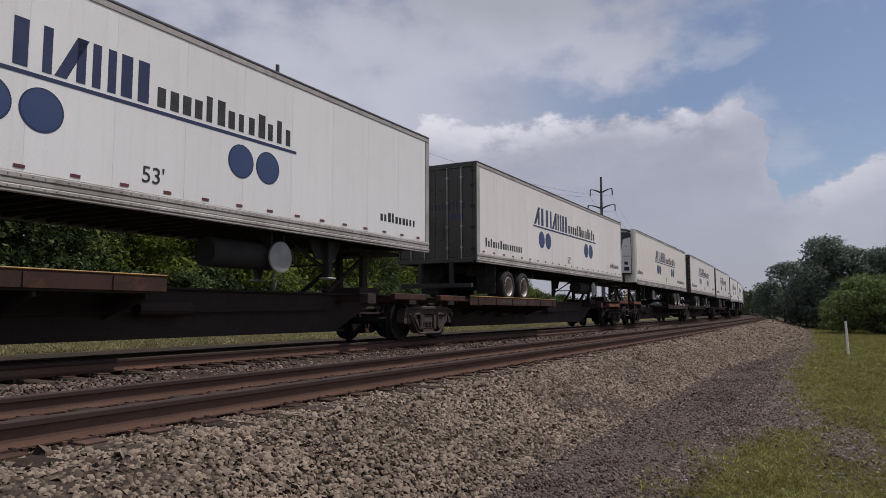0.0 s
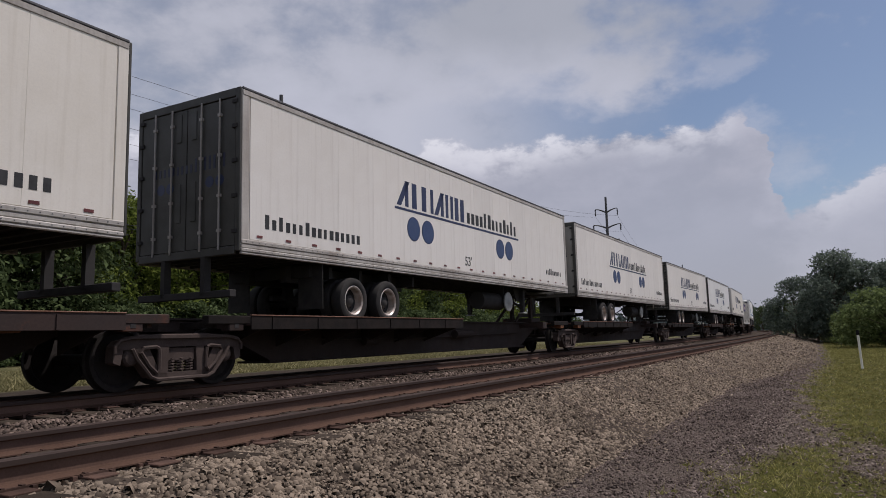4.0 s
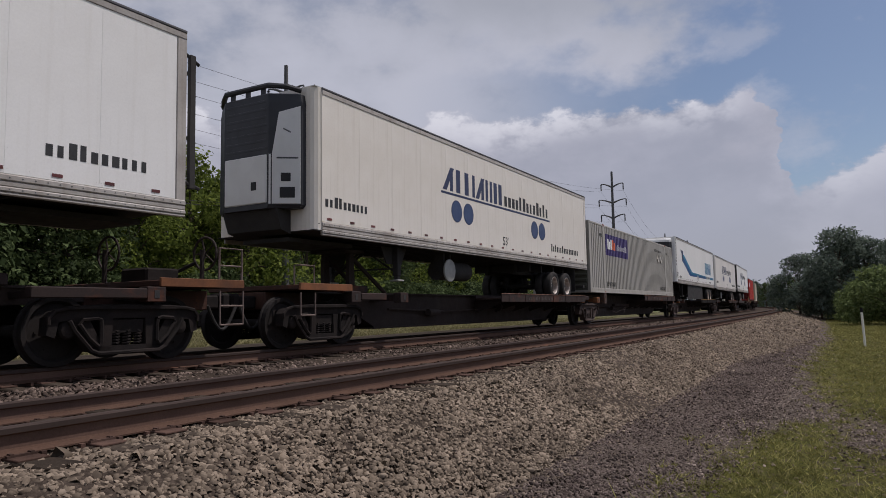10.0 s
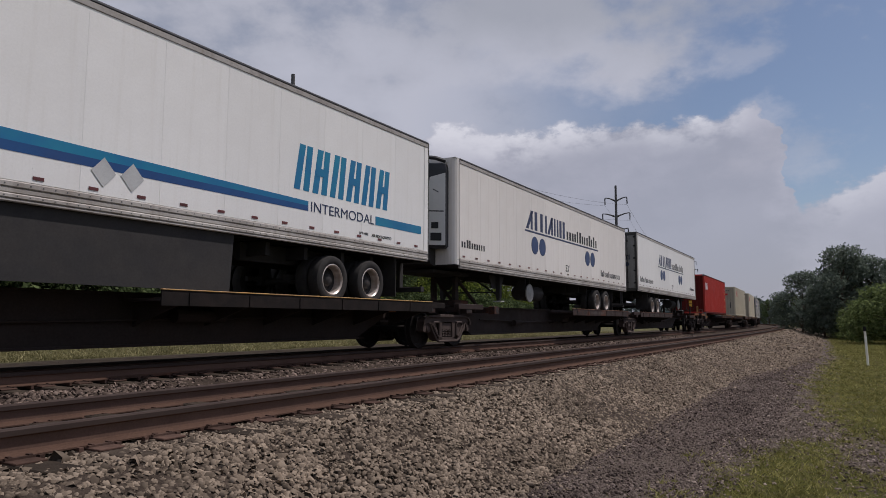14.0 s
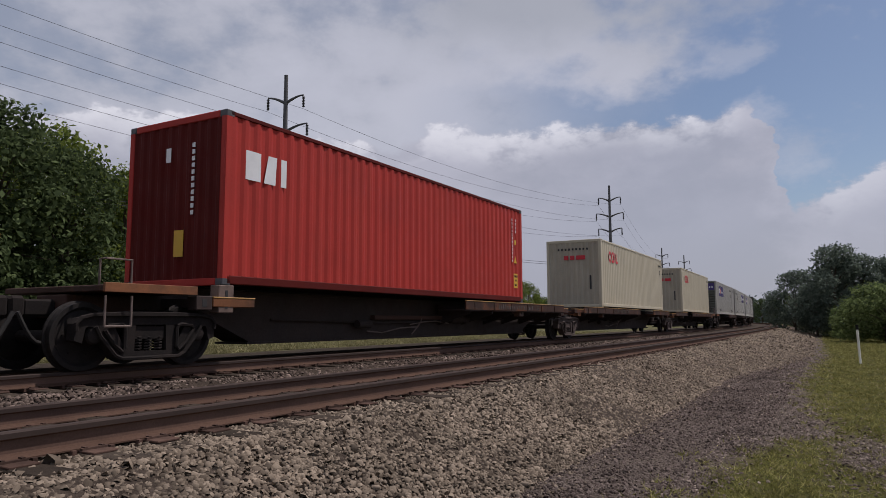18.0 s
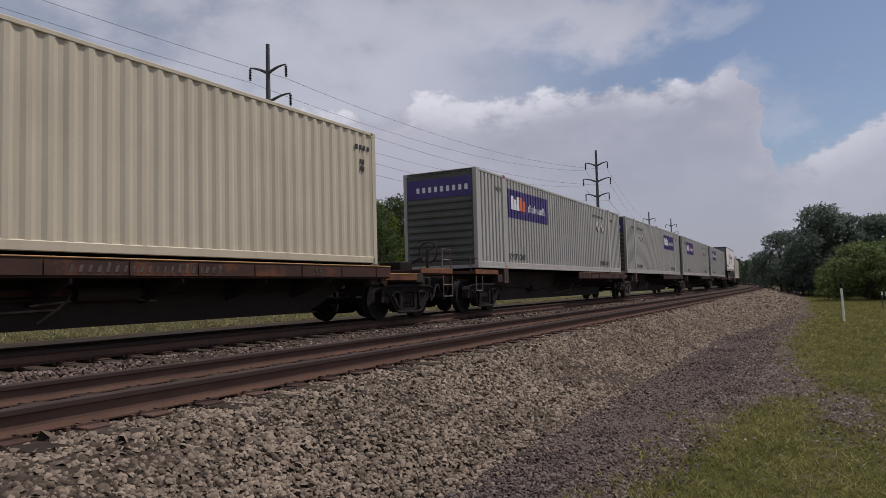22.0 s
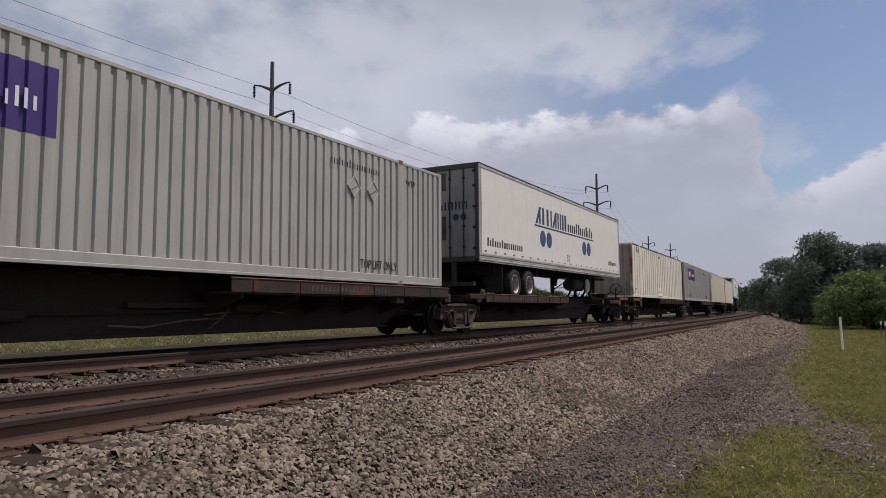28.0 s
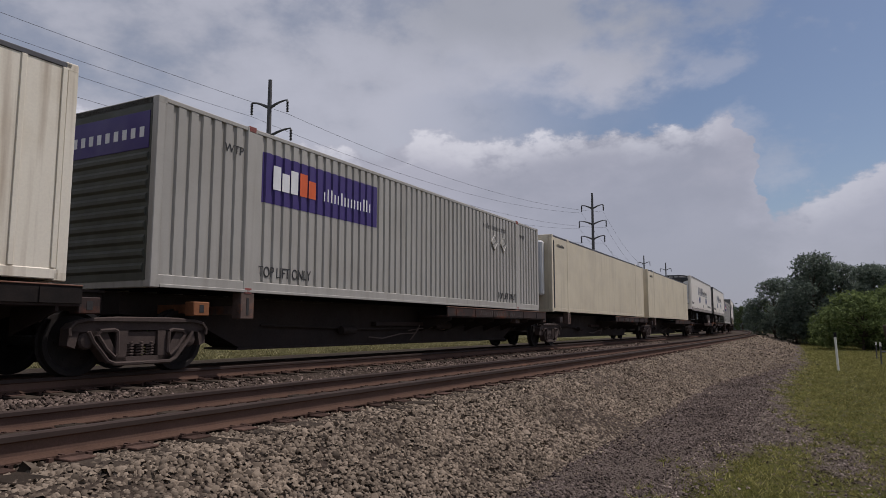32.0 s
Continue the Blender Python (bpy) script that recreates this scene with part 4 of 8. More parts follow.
    for k in (-0.16, 0.16):
        box(bm, x_of(disc) + k - 0.03, x_of(disc) + k + 0.03, -0.98, -0.72, 1.62, TRAILER_LO)
    part("tank_bracket", bm, UNDER, tank)
    # gusset plates that carry the landing legs
    for y in (-0.86, 0.86):
        bm = bmesh.new()
        prism(bm, [(x_of(12.7) - 0.52, TRAILER_LO), (x_of(12.7) + 0.52, TRAILER_LO), (x_of(12.7) + 0.30, 1.72), (x_of(12.7) - 0.30, 1.72)], y - 0.02, y + 0.02)
        bmesh.ops.recalc_face_normals(bm, faces=bm.faces)
        part("leg_gusset", bm, UNDER, t)
    bm = bmesh.new()
    box(bm, min(x_of(13.9), x_of(15.9)), max(x_of(13.9), x_of(15.9)), -0.6, 0.6, 2.02, TRAILER_LO)
    part("coupler_plate", bm, UNDER, t)
    bm = bmesh.new()
    for i in range(46):
        a = 0.3 + i * 0.345
        if not 13.8 < a < 16:
            box(bm, x_of(a) - 0.03, x_of(a) + 0.03, -1.22, 1.22, 2.115, 2.19)
    part("floor_framing", bm, UNDER, t)["kind"] = "stuff"


def circle_graphics(t, y, left_url, seed, torn=False, c1=5.63, c3=10.42):
    x = lambda a: a - L53 / 2
    w0, w1 = c1 - 0.71, c3 + 1.30       # wordmark from, to
    bm = bmesh.new()
    # wordmark as plain leaning blocks: (from, to, lean, height) as shares of its width and height
    w, h = (w1 - w0) * 0.485, 0.60
    for k, (p, q, lean, up) in enumerate(((0.000, 0.056, 0.115, 1.0), (0.108, 0.152, 0.0, 1.0), (0.200, 0.262, 0.0, 1.0), (0.334, 0.396, 0.0, 1.0),
                                          (0.458, 0.500, 0.0, 1.0), (0.512, 0.568, 0.10, 1.0), (0.612, 0.656, 0.0, 1.0), (0.688, 0.730, 0.0, 1.0), (0.766, 0.808, 0.0, 1.0),
                                          (0.836, 0.896, 0.0, 1.0), (0.928, 0.990, 0.0, 1.0))):
        if torn and k == 9:
            continue
        c = x(w0)
        prism(bm, [(c + p * w, 3.66), (c + q * w, 3.66), (c + (q + lean) * w, 3.66 + up * h), (c + (p + lean) * w, 3.66 + up * h)], y, y - 0.003)
    part("wordmark", bm, BLUE, t, "dark blue leaning block marks")["kind"] = "stuff"
    bm = bmesh.new()
    bars(bm, x(w0 + (w1 - w0) * 0.505), x(w1), 3.67, 4.08, y, 13, 0.60, 0.0, 0.003, 5)
    part("wordmark_small", bm, INK, t, "row of thin dark marks")["kind"] = "stuff"
    bm = bmesh.new()
    prism(bm, [(x(q), z) for q, z in ((w0 - 0.08, 3.56), (w1 + 0.06, 3.56), (w1 + 0.06, 3.615), (w0 - 0.08, 3.615))], y, y - 0.003)
    part("underline", bm, BLUE, t, "long thin dark blue line")
    for a in (c1, c1 + 0.65, c3, c3 + 0.63):
        bm = bmesh.new()
        disc_y(bm, x(a), 3.17, y, 0.285, 36, 0.003)
        ring = part("blue_circle", bm, BLUE, t, "faded blue circle with a dark rim")
        bm = bmesh.new()
        disc_y(bm, x(a), 3.17, y - 0.003, 0.262, 36, 0.002)
        part("circle_face", bm, DISC_BLUE, ring)
    lettering("length_mark", "53'", 0.34, x(c1 * 0.45 + c3 * 0.55 - 0.10), 2.52, y, t, INK, "black length marking")
    bm = bmesh.new()
    a, b = (0.75, 3.55) if left_url else (12.4, 15.2)
    bars(bm, x(a), x(b), 2.58, 2.83, y, 16, 0.58, 0.0, 0.003, 11)
    part("web_address", bm, INK, t, "row of dark marks")["kind"] = "stuff"
    bm = bmesh.new()
    a, b = (14.05, 15.55) if left_url else (0.5, 1.9)
    bars(bm, x(a), x(b), 2.66, 2.87, y, 10, 0.60, 0.0, 0.003, 12)
    part("number_mark", bm, INK, t, "row of small dark marks")["kind"] = "stuff"


def cooling_unit(t, x, d):
    """Refrigeration unit on a nose; d is the way it faces along x. Black housing, white lower and side covers, a slotted bar on top."""
    def span(p, q):
        return sorted((x + d * p, x + d * q))

    def slab(pts, lift, thick):
        """A plate on the slanting corner towards -y: points are metres from the nose along the slant, and height."""
        ux, uy = 0.36 / 0.616, 0.50 / 0.616
        bm = bmesh.new()
        ra, rb = ([bm.verts.new((x + d * (0.12 + ux * w + uy * k), -1.08 + uy * w - ux * k, z)) for w, z in pts] for k in (lift, lift + thick))
        bm.faces.new(ra)
        bm.faces.new(rb)
        for i in range(len(pts)):
            j = (i + 1) % len(pts)
            bm.faces.new((ra[i], ra[j], rb[j], rb[i]))
        bmesh.ops.recalc_face_normals(bm, faces=bm.faces)
        return bm

    def block(w0, w1, z0, z1):
        return ((w0, z0), (w1, z0), (w1, z1), (w0, z1))

    bm = bmesh.new()
    plan = [(0.0, -1.08), (0.12, -1.08), (0.48, -0.58), (0.48, 0.58), (0.12, 1.08), (0.0, 1.08)]
    rings = []
    for z, k in ((2.60, 0.94), (2.66, 1.0), (4.62, 1.0), (4.78, 0.97), (4.82, 0.86)):
        rings.append([bm.verts.new((x + d * p * (k if z > 4.8 else 1.0), q * k, z)) for p, q in plan])
    for u, v in zip(rings, rings[1:]):
        for i in range(6):
            bm.faces.new((u[i], u[(i + 1) % 6], v[(i + 1) % 6], v[i]))
    bm.faces.new(rings[0])
    bm.faces.new(rings[-1])
    bmesh.ops.recalc_face_normals(bm, faces=bm.faces)
    u = part("cooling_unit", bm, UNIT_BLACK, t, "black cooling unit with white covers")
    bm = bmesh.new()
    box(bm, *span(0.465, 0.505), -0.55, 0.55, 2.70, 3.62, 0.03)
    part("front_cover", bm, REEFER_WHITE, u, "white lower front cover")
    bm = bmesh.new()
    # dark plate laid on the cover in place of a small square hole
    box(bm, *span(0.50, 0.51), -0.30, -0.16, 2.96, 3.12, 0.004)
    part("front_latch", bm, GRILLE, u)
    for k in range(7):
        bm = bmesh.new()
        z = 3.72 + k * 0.15
        box(bm, *span(0.470, 0.484), -0.54, 0.54, z, z + 0.05, 0.006)
        part("grille_slat", bm, UNIT_BLACK, u)
    side = part("side_cover", slab(((0.02, 2.68), (0.545, 2.68), (0.545, 3.62), (0.42, 4.42), (0.02, 4.54)), 0.0, 0.03), REEFER_WHITE, u, "white corner cover with a slanting edge")
    part("panel_window", slab(block(0.20, 0.38, 3.10, 3.26), 0.03, 0.006), GRILLE, side, "dark display window")
    part("panel_window", slab(block(0.12, 0.40, 2.79, 2.99), 0.03, 0.006), GRILLE, side, "dark display window")
    part("unit_stripe", slab(block(0.06, 0.46, 3.53, 3.56), 0.03, 0.003), DARK_ALU, side, "thin row of grey marks")
    part("unit_stripe", slab(((0.20, 4.02), (0.34, 4.09), (0.34, 4.12), (0.20, 4.05)), 0.03, 0.003), DARK_ALU, side)
    part("corner_strip", slab(block(0.570, 0.606, 2.68, 3.62), 0.0, 0.02), REEFER_WHITE, u, "narrow white corner strip")
    # bar over the front with slots under it
    bm = bmesh.new()
    path_tube(bm, [(x + d * 0.08, -1.04, 4.86), (x + d * 0.26, -0.84, 4.93), (x + d * 0.46, -0.56, 4.95), (x + d * 0.46, 0.56, 4.95), (x + d * 0.26, 0.84, 4.93), (x + d * 0.08, 1.04, 4.86)], 0.055, 8)
    part("top_bar", bm, UNIT_BLACK, u, "black bar along the top edge")
    for q in (-0.4, 0.0, 0.4):
        bm = bmesh.new()
        box(bm, *span(0.41, 0.45), q - 0.05, q + 0.05, 4.74, 4.93)
        part("bar_stay", bm, UNIT_BLACK, u)
    bm = bmesh.new()
    va = [bm.verts.new((x + d * p, q, z)) for p, z in ((0.0, 2.61), (0.40, 2.61), (0.26, 2.22), (0.0, 2.15)) for q in (-0.70, 0.70)]
    for f in ((0, 2, 4, 6), (1, 3, 5, 7), (0, 1, 3, 2), (2, 3, 5, 4), (4, 5, 7, 6), (6, 7, 1, 0)):
        bm.faces.new([va[i] for i in f])
    bmesh.ops.recalc_face_normals(bm, faces=bm.faces)
    part("unit_apron", bm, UNDER, t, "black tapered apron under the unit")


def pale_cooling_unit(t, x, d):
    """Rounded refrigeration unit: white lower shell and top lip, a black slatted grille between."""
    plan = [(0.0, -1.06), (0.16, -1.06), (0.30, -0.98), (0.40, -0.80), (0.45, -0.50), (0.47, 0.0), (0.45, 0.50), (0.40, 0.80), (0.30, 0.98), (0.16, 1.06), (0.0, 1.06)]

    def shell(levels):
        """Stacked rings of the plan: height, and how far the front is drawn back."""
        bm = bmesh.new()
        rings = [[bm.verts.new((x + d * max(0.0, p - back * (p > 0)), q * (1 - 0.25 * back), z)) for p, q in plan] for z, back in levels]
        n = len(plan)
        for a, b in zip(rings, rings[1:]):
            for i in range(n):
                bm.faces.new((a[i], a[(i + 1) % n], b[(i + 1) % n], b[i]))
        bm.faces.new(rings[0])
        bm.faces.new(rings[-1])
        bmesh.ops.recalc_face_normals(bm, faces=bm.faces)
        return bm

    u = part("cooling_unit", shell(((3.66, 0.03), (4.66, 0.03))), UNIT_BLACK, t, "white cooling unit with a black slatted grille")
    part("lower_shell", shell(((2.72, 0.08), (2.76, 0.01), (3.62, 0.0), (3.68, 0.0))), REEFER_WHITE, u, "white rounded lower shell")
    part("top_lip", shell(((4.64, 0.0), (4.74, 0.01), (4.82, 0.06), (4.86, 0.14))), REEFER_WHITE, u, "white rounded top lip")
    for k in range(5):
        z = 3.82 + 0.18 * k
        part("grille_slat", shell(((z, 0.022), (z + 0.025, 0.012), (z + 0.05, 0.022))), UNIT_BLACK, u)
    # window and marks on the corner that faces the near side
    for name, mat, w0, w1, z0, z1 in (("panel_window", GRILLE, 0.25, 0.75, 2.86, 3.02), ("unit_stripe", DARK_ALU, 0.15, 0.85, 3.46, 3.50), ("unit_stripe", DARK_ALU, 0.30, 0.70, 3.10, 3.14)):
        bm = bmesh.new()
        (xa, ya), (xb, yb) = (0.30, -0.98), (0.40, -0.80)
        nx, ny = 0.874, -0.486
        ra, rb = ([bm.verts.new((x + d * (xa + (xb - xa) * w + nx * k), ya + (yb - ya) * w + ny * k, z)) for w, z in ((w0, z0), (w1, z0), (w1, z1), (w0, z1))] for k in (-0.004, 0.006))
        bm.faces.new(ra)
        bm.faces.new(rb)
        for i in range(4):
            bm.faces.new((ra[i], ra[(i + 1) % 4], rb[(i + 1) % 4], rb[i]))
        bmesh.ops.recalc_face_normals(bm, faces=bm.faces)
        part(name, bm, mat, u)
    bm = bmesh.new()
    box(bm, *sorted((x, x + d * 0.30)), -0.80, 0.80, 2.10, 2.72, 0.02)
    part("unit_apron", bm, UNDER, t, "black apron under the unit")
    bm = bmesh.new()
    box(bm, *sorted((x + d * 0.004, x + d * 0.12)), -1.00, -0.82, 2.12, 2.48, 0.01)
    part("service_box", bm, DARK_ALU, t, "small grey box under the unit")


def nose_frame(t, x):
    """Dark guard frame and a white service box on the front wall of a dry van."""
    for y in (-1.02, -0.62):
        bm = bmesh.new()
        box(bm, x + 0.27, x + 0.38, y - 0.035, y + 0.035, 2.60, 4.74, 0.008)
        post = part("guard_post", bm, UNDER, t, "dark upright of the nose guard")
        for pts in (((x, y, 4.82), (x + 0.27, y, 4.70), (x + 0.46, y, 4.62)), ((x, y, 2.74), (x + 0.48, y, 2.62))):
            bm = bmesh.new()
            path_tube(bm, pts, 0.03, 6)
            part("guard_arm", bm, UNDER, post)
    for z in (4.45, 3.4):
        bm = bmesh.new()
        box(bm, x + 0.31, x + 0.35, -0.985, -0.655, z, z + 0.05)
        part("guard_rail", bm, UNDER, t)
    bm = bmesh.new()
    box(bm, x, x + 0.16, -1.10, 0.10, 2.78, 3.62, 0.05)
    part("service_box", bm, REEFER_WHITE, t, "white rounded service box")


def trailer(nose, label, body_mat=WHITE, reefer=False, graphics="wordmark", seed=1, torn=False, skirt=False, c1=5.63, c3=10.42, axle=3.7, disc=11.2, drop=0.0, doors=DOOR_GREY):
    t = thing("semi_trailer", label, "trailer", "trailers on the train")
    x_of = (lambda a: a - L53 / 2) if nose > 0 else (lambda a: L53 / 2 - a)
    xl, xr = -L53 / 2 + 0.20, L53 / 2
    y = -HW_T
    # closed box, rounded at the nose
    bm = bmesh.new()
    n, r = xr if nose > 0 else xl, 0.20 if reefer else 0.14
    ra, rb = (xl + 0.20 if reefer and nose < 0 else xl), (xr - 0.20 if reefer and nose > 0 else xr)
    back = xl if nose > 0 else xr
    q = [(back, y + 0.012), (back, HW_T)]
    for k in range(5):
        a = math.pi / 2 * k / 4
        q.append((n - nose * (r - r * math.sin(a)), HW_T - (r - r * math.cos(a))))
    for k in range(5):
        a = math.pi / 2 * k / 4
        q.append((n - nose * (r - r * math.cos(a)), y + 0.012 + (r - r * math.sin(a))))
    lo = [bm.verts.new((p[0], p[1], TRAILER_LO + 0.10)) for p in q]
    hi = [bm.verts.new((p[0], p[1], TRAILER_HI - 0.02)) for p in q]
    bm.faces.new(lo)
    bm.faces.new(hi)
    for i in range(len(q)):
        bm.faces.new((lo[i], lo[(i + 1) % len(q)], hi[(i + 1) % len(q)], hi[i]))
    bmesh.ops.recalc_face_normals(bm, faces=bm.faces)
    body = part("body", bm, body_mat, t)
    pm = PANELS[body_mat.name]
    for i in range(13):
        place("side_panel", pm, t, xl + 0.19 + 0.601 + i * 1.198, y + 0.004, 0)
    for a in (xl, xr):
        if reefer and a == n:
            continue
        bm = bmesh.new()
        s = 1 if a < 0 else -1
        box(bm, min(a, a + s * 0.17), max(a, a + s * 0.17), y - 0.004, y + 0.02, 2.30, 4.93, 0.008)
        part("end_post", bm, GRIMY_ALU if not reefer else body_mat, t, "riveted upright end trim")
    for y0, y1 in ((y - 0.012, y + 0.05), (HW_T - 0.05, HW_T + 0.012)):
        bm = bmesh.new()
        box(bm, ra + 0.005, rb - 0.005, y0, y1, 4.825, 4.922, 0.010)
        part("top_rail", bm, GRIMY_ALU, t, "dull grey upper side rail")
        bm = bmesh.new()
        box(bm, ra + 0.005, rb - 0.005, y0 - 0.006, y1 + 0.006, 4.924, 4.965, 0.008)
        part("rail_cap", bm, DARK_ALU, t, "dark roof edge")
    for y0, y1, z0, z1 in ((y - 0.016, y + 0.04, 2.275, 2.352), (y - 0.006, y + 0.05, 2.205, 2.272), (y - 0.018, y + 0.05, 2.142, 2.202), (y - 0.008, y + 0.05, TRAILER_LO, 2.139),
                           (HW_T - 0.04, HW_T + 0.012, TRAILER_LO, 2.35)):
        bm = bmesh.new()
        box(bm, ra, rb, y0, y1, z0, z1, 0.012)
        part("bottom_rail", bm, GRIMY_ALU, t, "grimy grooved aluminium lower side rail")
    bm = bmesh.new()
    for i in range(106):
        a = xl + 0.1 + i * 0.1515
        for z in (2.172, 2.313):
            box(bm, a - 0.007, a + 0.007, y - 0.021, y, z - 0.007, z + 0.007)
    part("rivets", bm, DARK_ALU, t)["kind"] = "stuff"
    for i in range(22):
        place("reflector", REFLECTOR, t, xl + 0.42 + i * 0.715, y - 0.004, 2.425)
    bm = bmesh.new()
    box(bm, xl + 0.02, xr - 0.02, -1.27, 1.27, TRAILER_LO + 0.085, TRAILER_LO + 0.105)
    part("floor", bm, UNDER, t)
    bm = bmesh.new()
    box(bm, xl + 0.03, xr - 0.03, -1.27, 1.27, TRAILER_HI - 0.019, TRAILER_HI)
    part("roof", bm, ALU, t)
    # rear frame and doors
    d = -nose
    bm = bmesh.new()
    for yy in (-1.30, 1.20):
        box(bm, min(back, back + d * 0.05), max(back, back + d * 0.05), yy, yy + 0.10, 2.15, 4.95, 0.01)
    box(bm, min(back, back + d * 0.05), max(back, back + d * 0.05), -1.2, 1.2, 4.80, 4.95, 0.01)
    box(bm, min(back, back + d * 0.06), max(back, back + d * 0.06), -1.2, 1.2, TRAILER_LO, 2.24, 0.01)
    part("rear_frame", bm, DOOR_GREY, t)
    for yy in (-1.19, 0.01):
        bm = bmesh.new()
        box(bm, min(back, back + d * 0.035), max(back, back + d * 0.035), yy, yy + 1.18, 2.25, 4.79, 0.008)
        door = part("rear_door", bm, doors, t, "dull grey rear door leaf")
        for k in (0.35, 0.8):
            bm = bmesh.new()
            tube(bm, (back + d * 0.065, yy + k, 2.2), (back + d * 0.065, yy + k, 4.82), 0.017, None, 8)
            for z in (2.5, 3.1, 3.8, 4.5):
                box(bm, min(back + d * 0.03, back + d * 0.085), max(back + d * 0.03, back + d * 0.085), yy + k - 0.035, yy + k + 0.035, z, z + 0.05)
            part("lock_rod", bm, UNDER if doors is DOOR_PALE else GRIMY_ALU, door)
        for z0, z1 in ((4.20, 4.72), (2.75, 3.45)):
            bm = bmesh.new()
            k = yy + (0.94 if yy < 0 else 0.12)
            box(bm, min(back, back + d * 0.05), max(back, back + d * 0.05), k, k + 0.13, z0, z1, 0.008)
            part("door_plate", bm, DOOR_GREY, door, "raised grey wear plate")
        edge = yy if yy < 0 else yy + 1.18
        for z in (2.45, 3.05, 3.65, 4.25, 4.68):
            bm = bmesh.new()
            box(bm, min(back, back + d * 0.07), max(back, back + d * 0.07), edge - 0.06, edge + 0.06, z, z + 0.07, 0.006)
            part("hinge", bm, UNDER, door)
    bm = bmesh.new()
    for yy in (-0.55, 0.45):
        box(bm, min(back, back + d * 0.04) - 0.05, max(back, back + d * 0.04) + 0.05, yy, yy + 0.10, 1.45, TRAILER_LO)
    box(bm, min(back, back + d * 0.04) - 0.05, max(back, back + d * 0.04) + 0.05, -1.15, 1.15, 1.40, 1.52, 0.01)
    part("rear_guard", bm, UNDER, t)
    if graphics == "wordmark":
        xa, xb = sorted((back + d * 0.0355, back + d * 0.039))
        for k in range(16):
            bm = bmesh.new()
            box(bm, xa, xb, -0.95 + k * 0.115, -0.95 + k * 0.115 + 0.05, 3.62, 3.86 if k < 7 else 3.77)
            part("rear_mark", bm, NAVY, t, "small dark mark on a rear door")
        for yy in (-0.82, -0.58, 0.42, 0.66):
            bm = bmesh.new()
            tube(bm, (xa, yy, 3.40), (xb, yy, 3.40), 0.10, None, 20)
            part("rear_circle", bm, BLUE, t, "small dark blue circle on a rear door")
    running_gear(t, x_of, nose, axle, disc, drop)
    if nose > 0:
        nose_frame(t, n)
    if skirt:
        bm = bmesh.new()
        a, b = sorted((x_of(5.9), x_of(12.1)))
        prism(bm, [(a, 2.10), (a, 1.17), (b - 0.06, 1.17), (b, 2.10)], y + 0.06, y + 0.10)
        part("side_skirt", bm, UNDER, t, "dark side skirt panel")
    if reefer:
        (pale_cooling_unit if graphics == "stripe" else cooling_unit)(t, n, nose)
    if graphics == "wordmark":
        circle_graphics(t, y - 0.0005, nose > 0, seed, torn, c1, c3)
    elif graphics == "stripe":
        stripe_graphics(t, y - 0.0005)
    return t


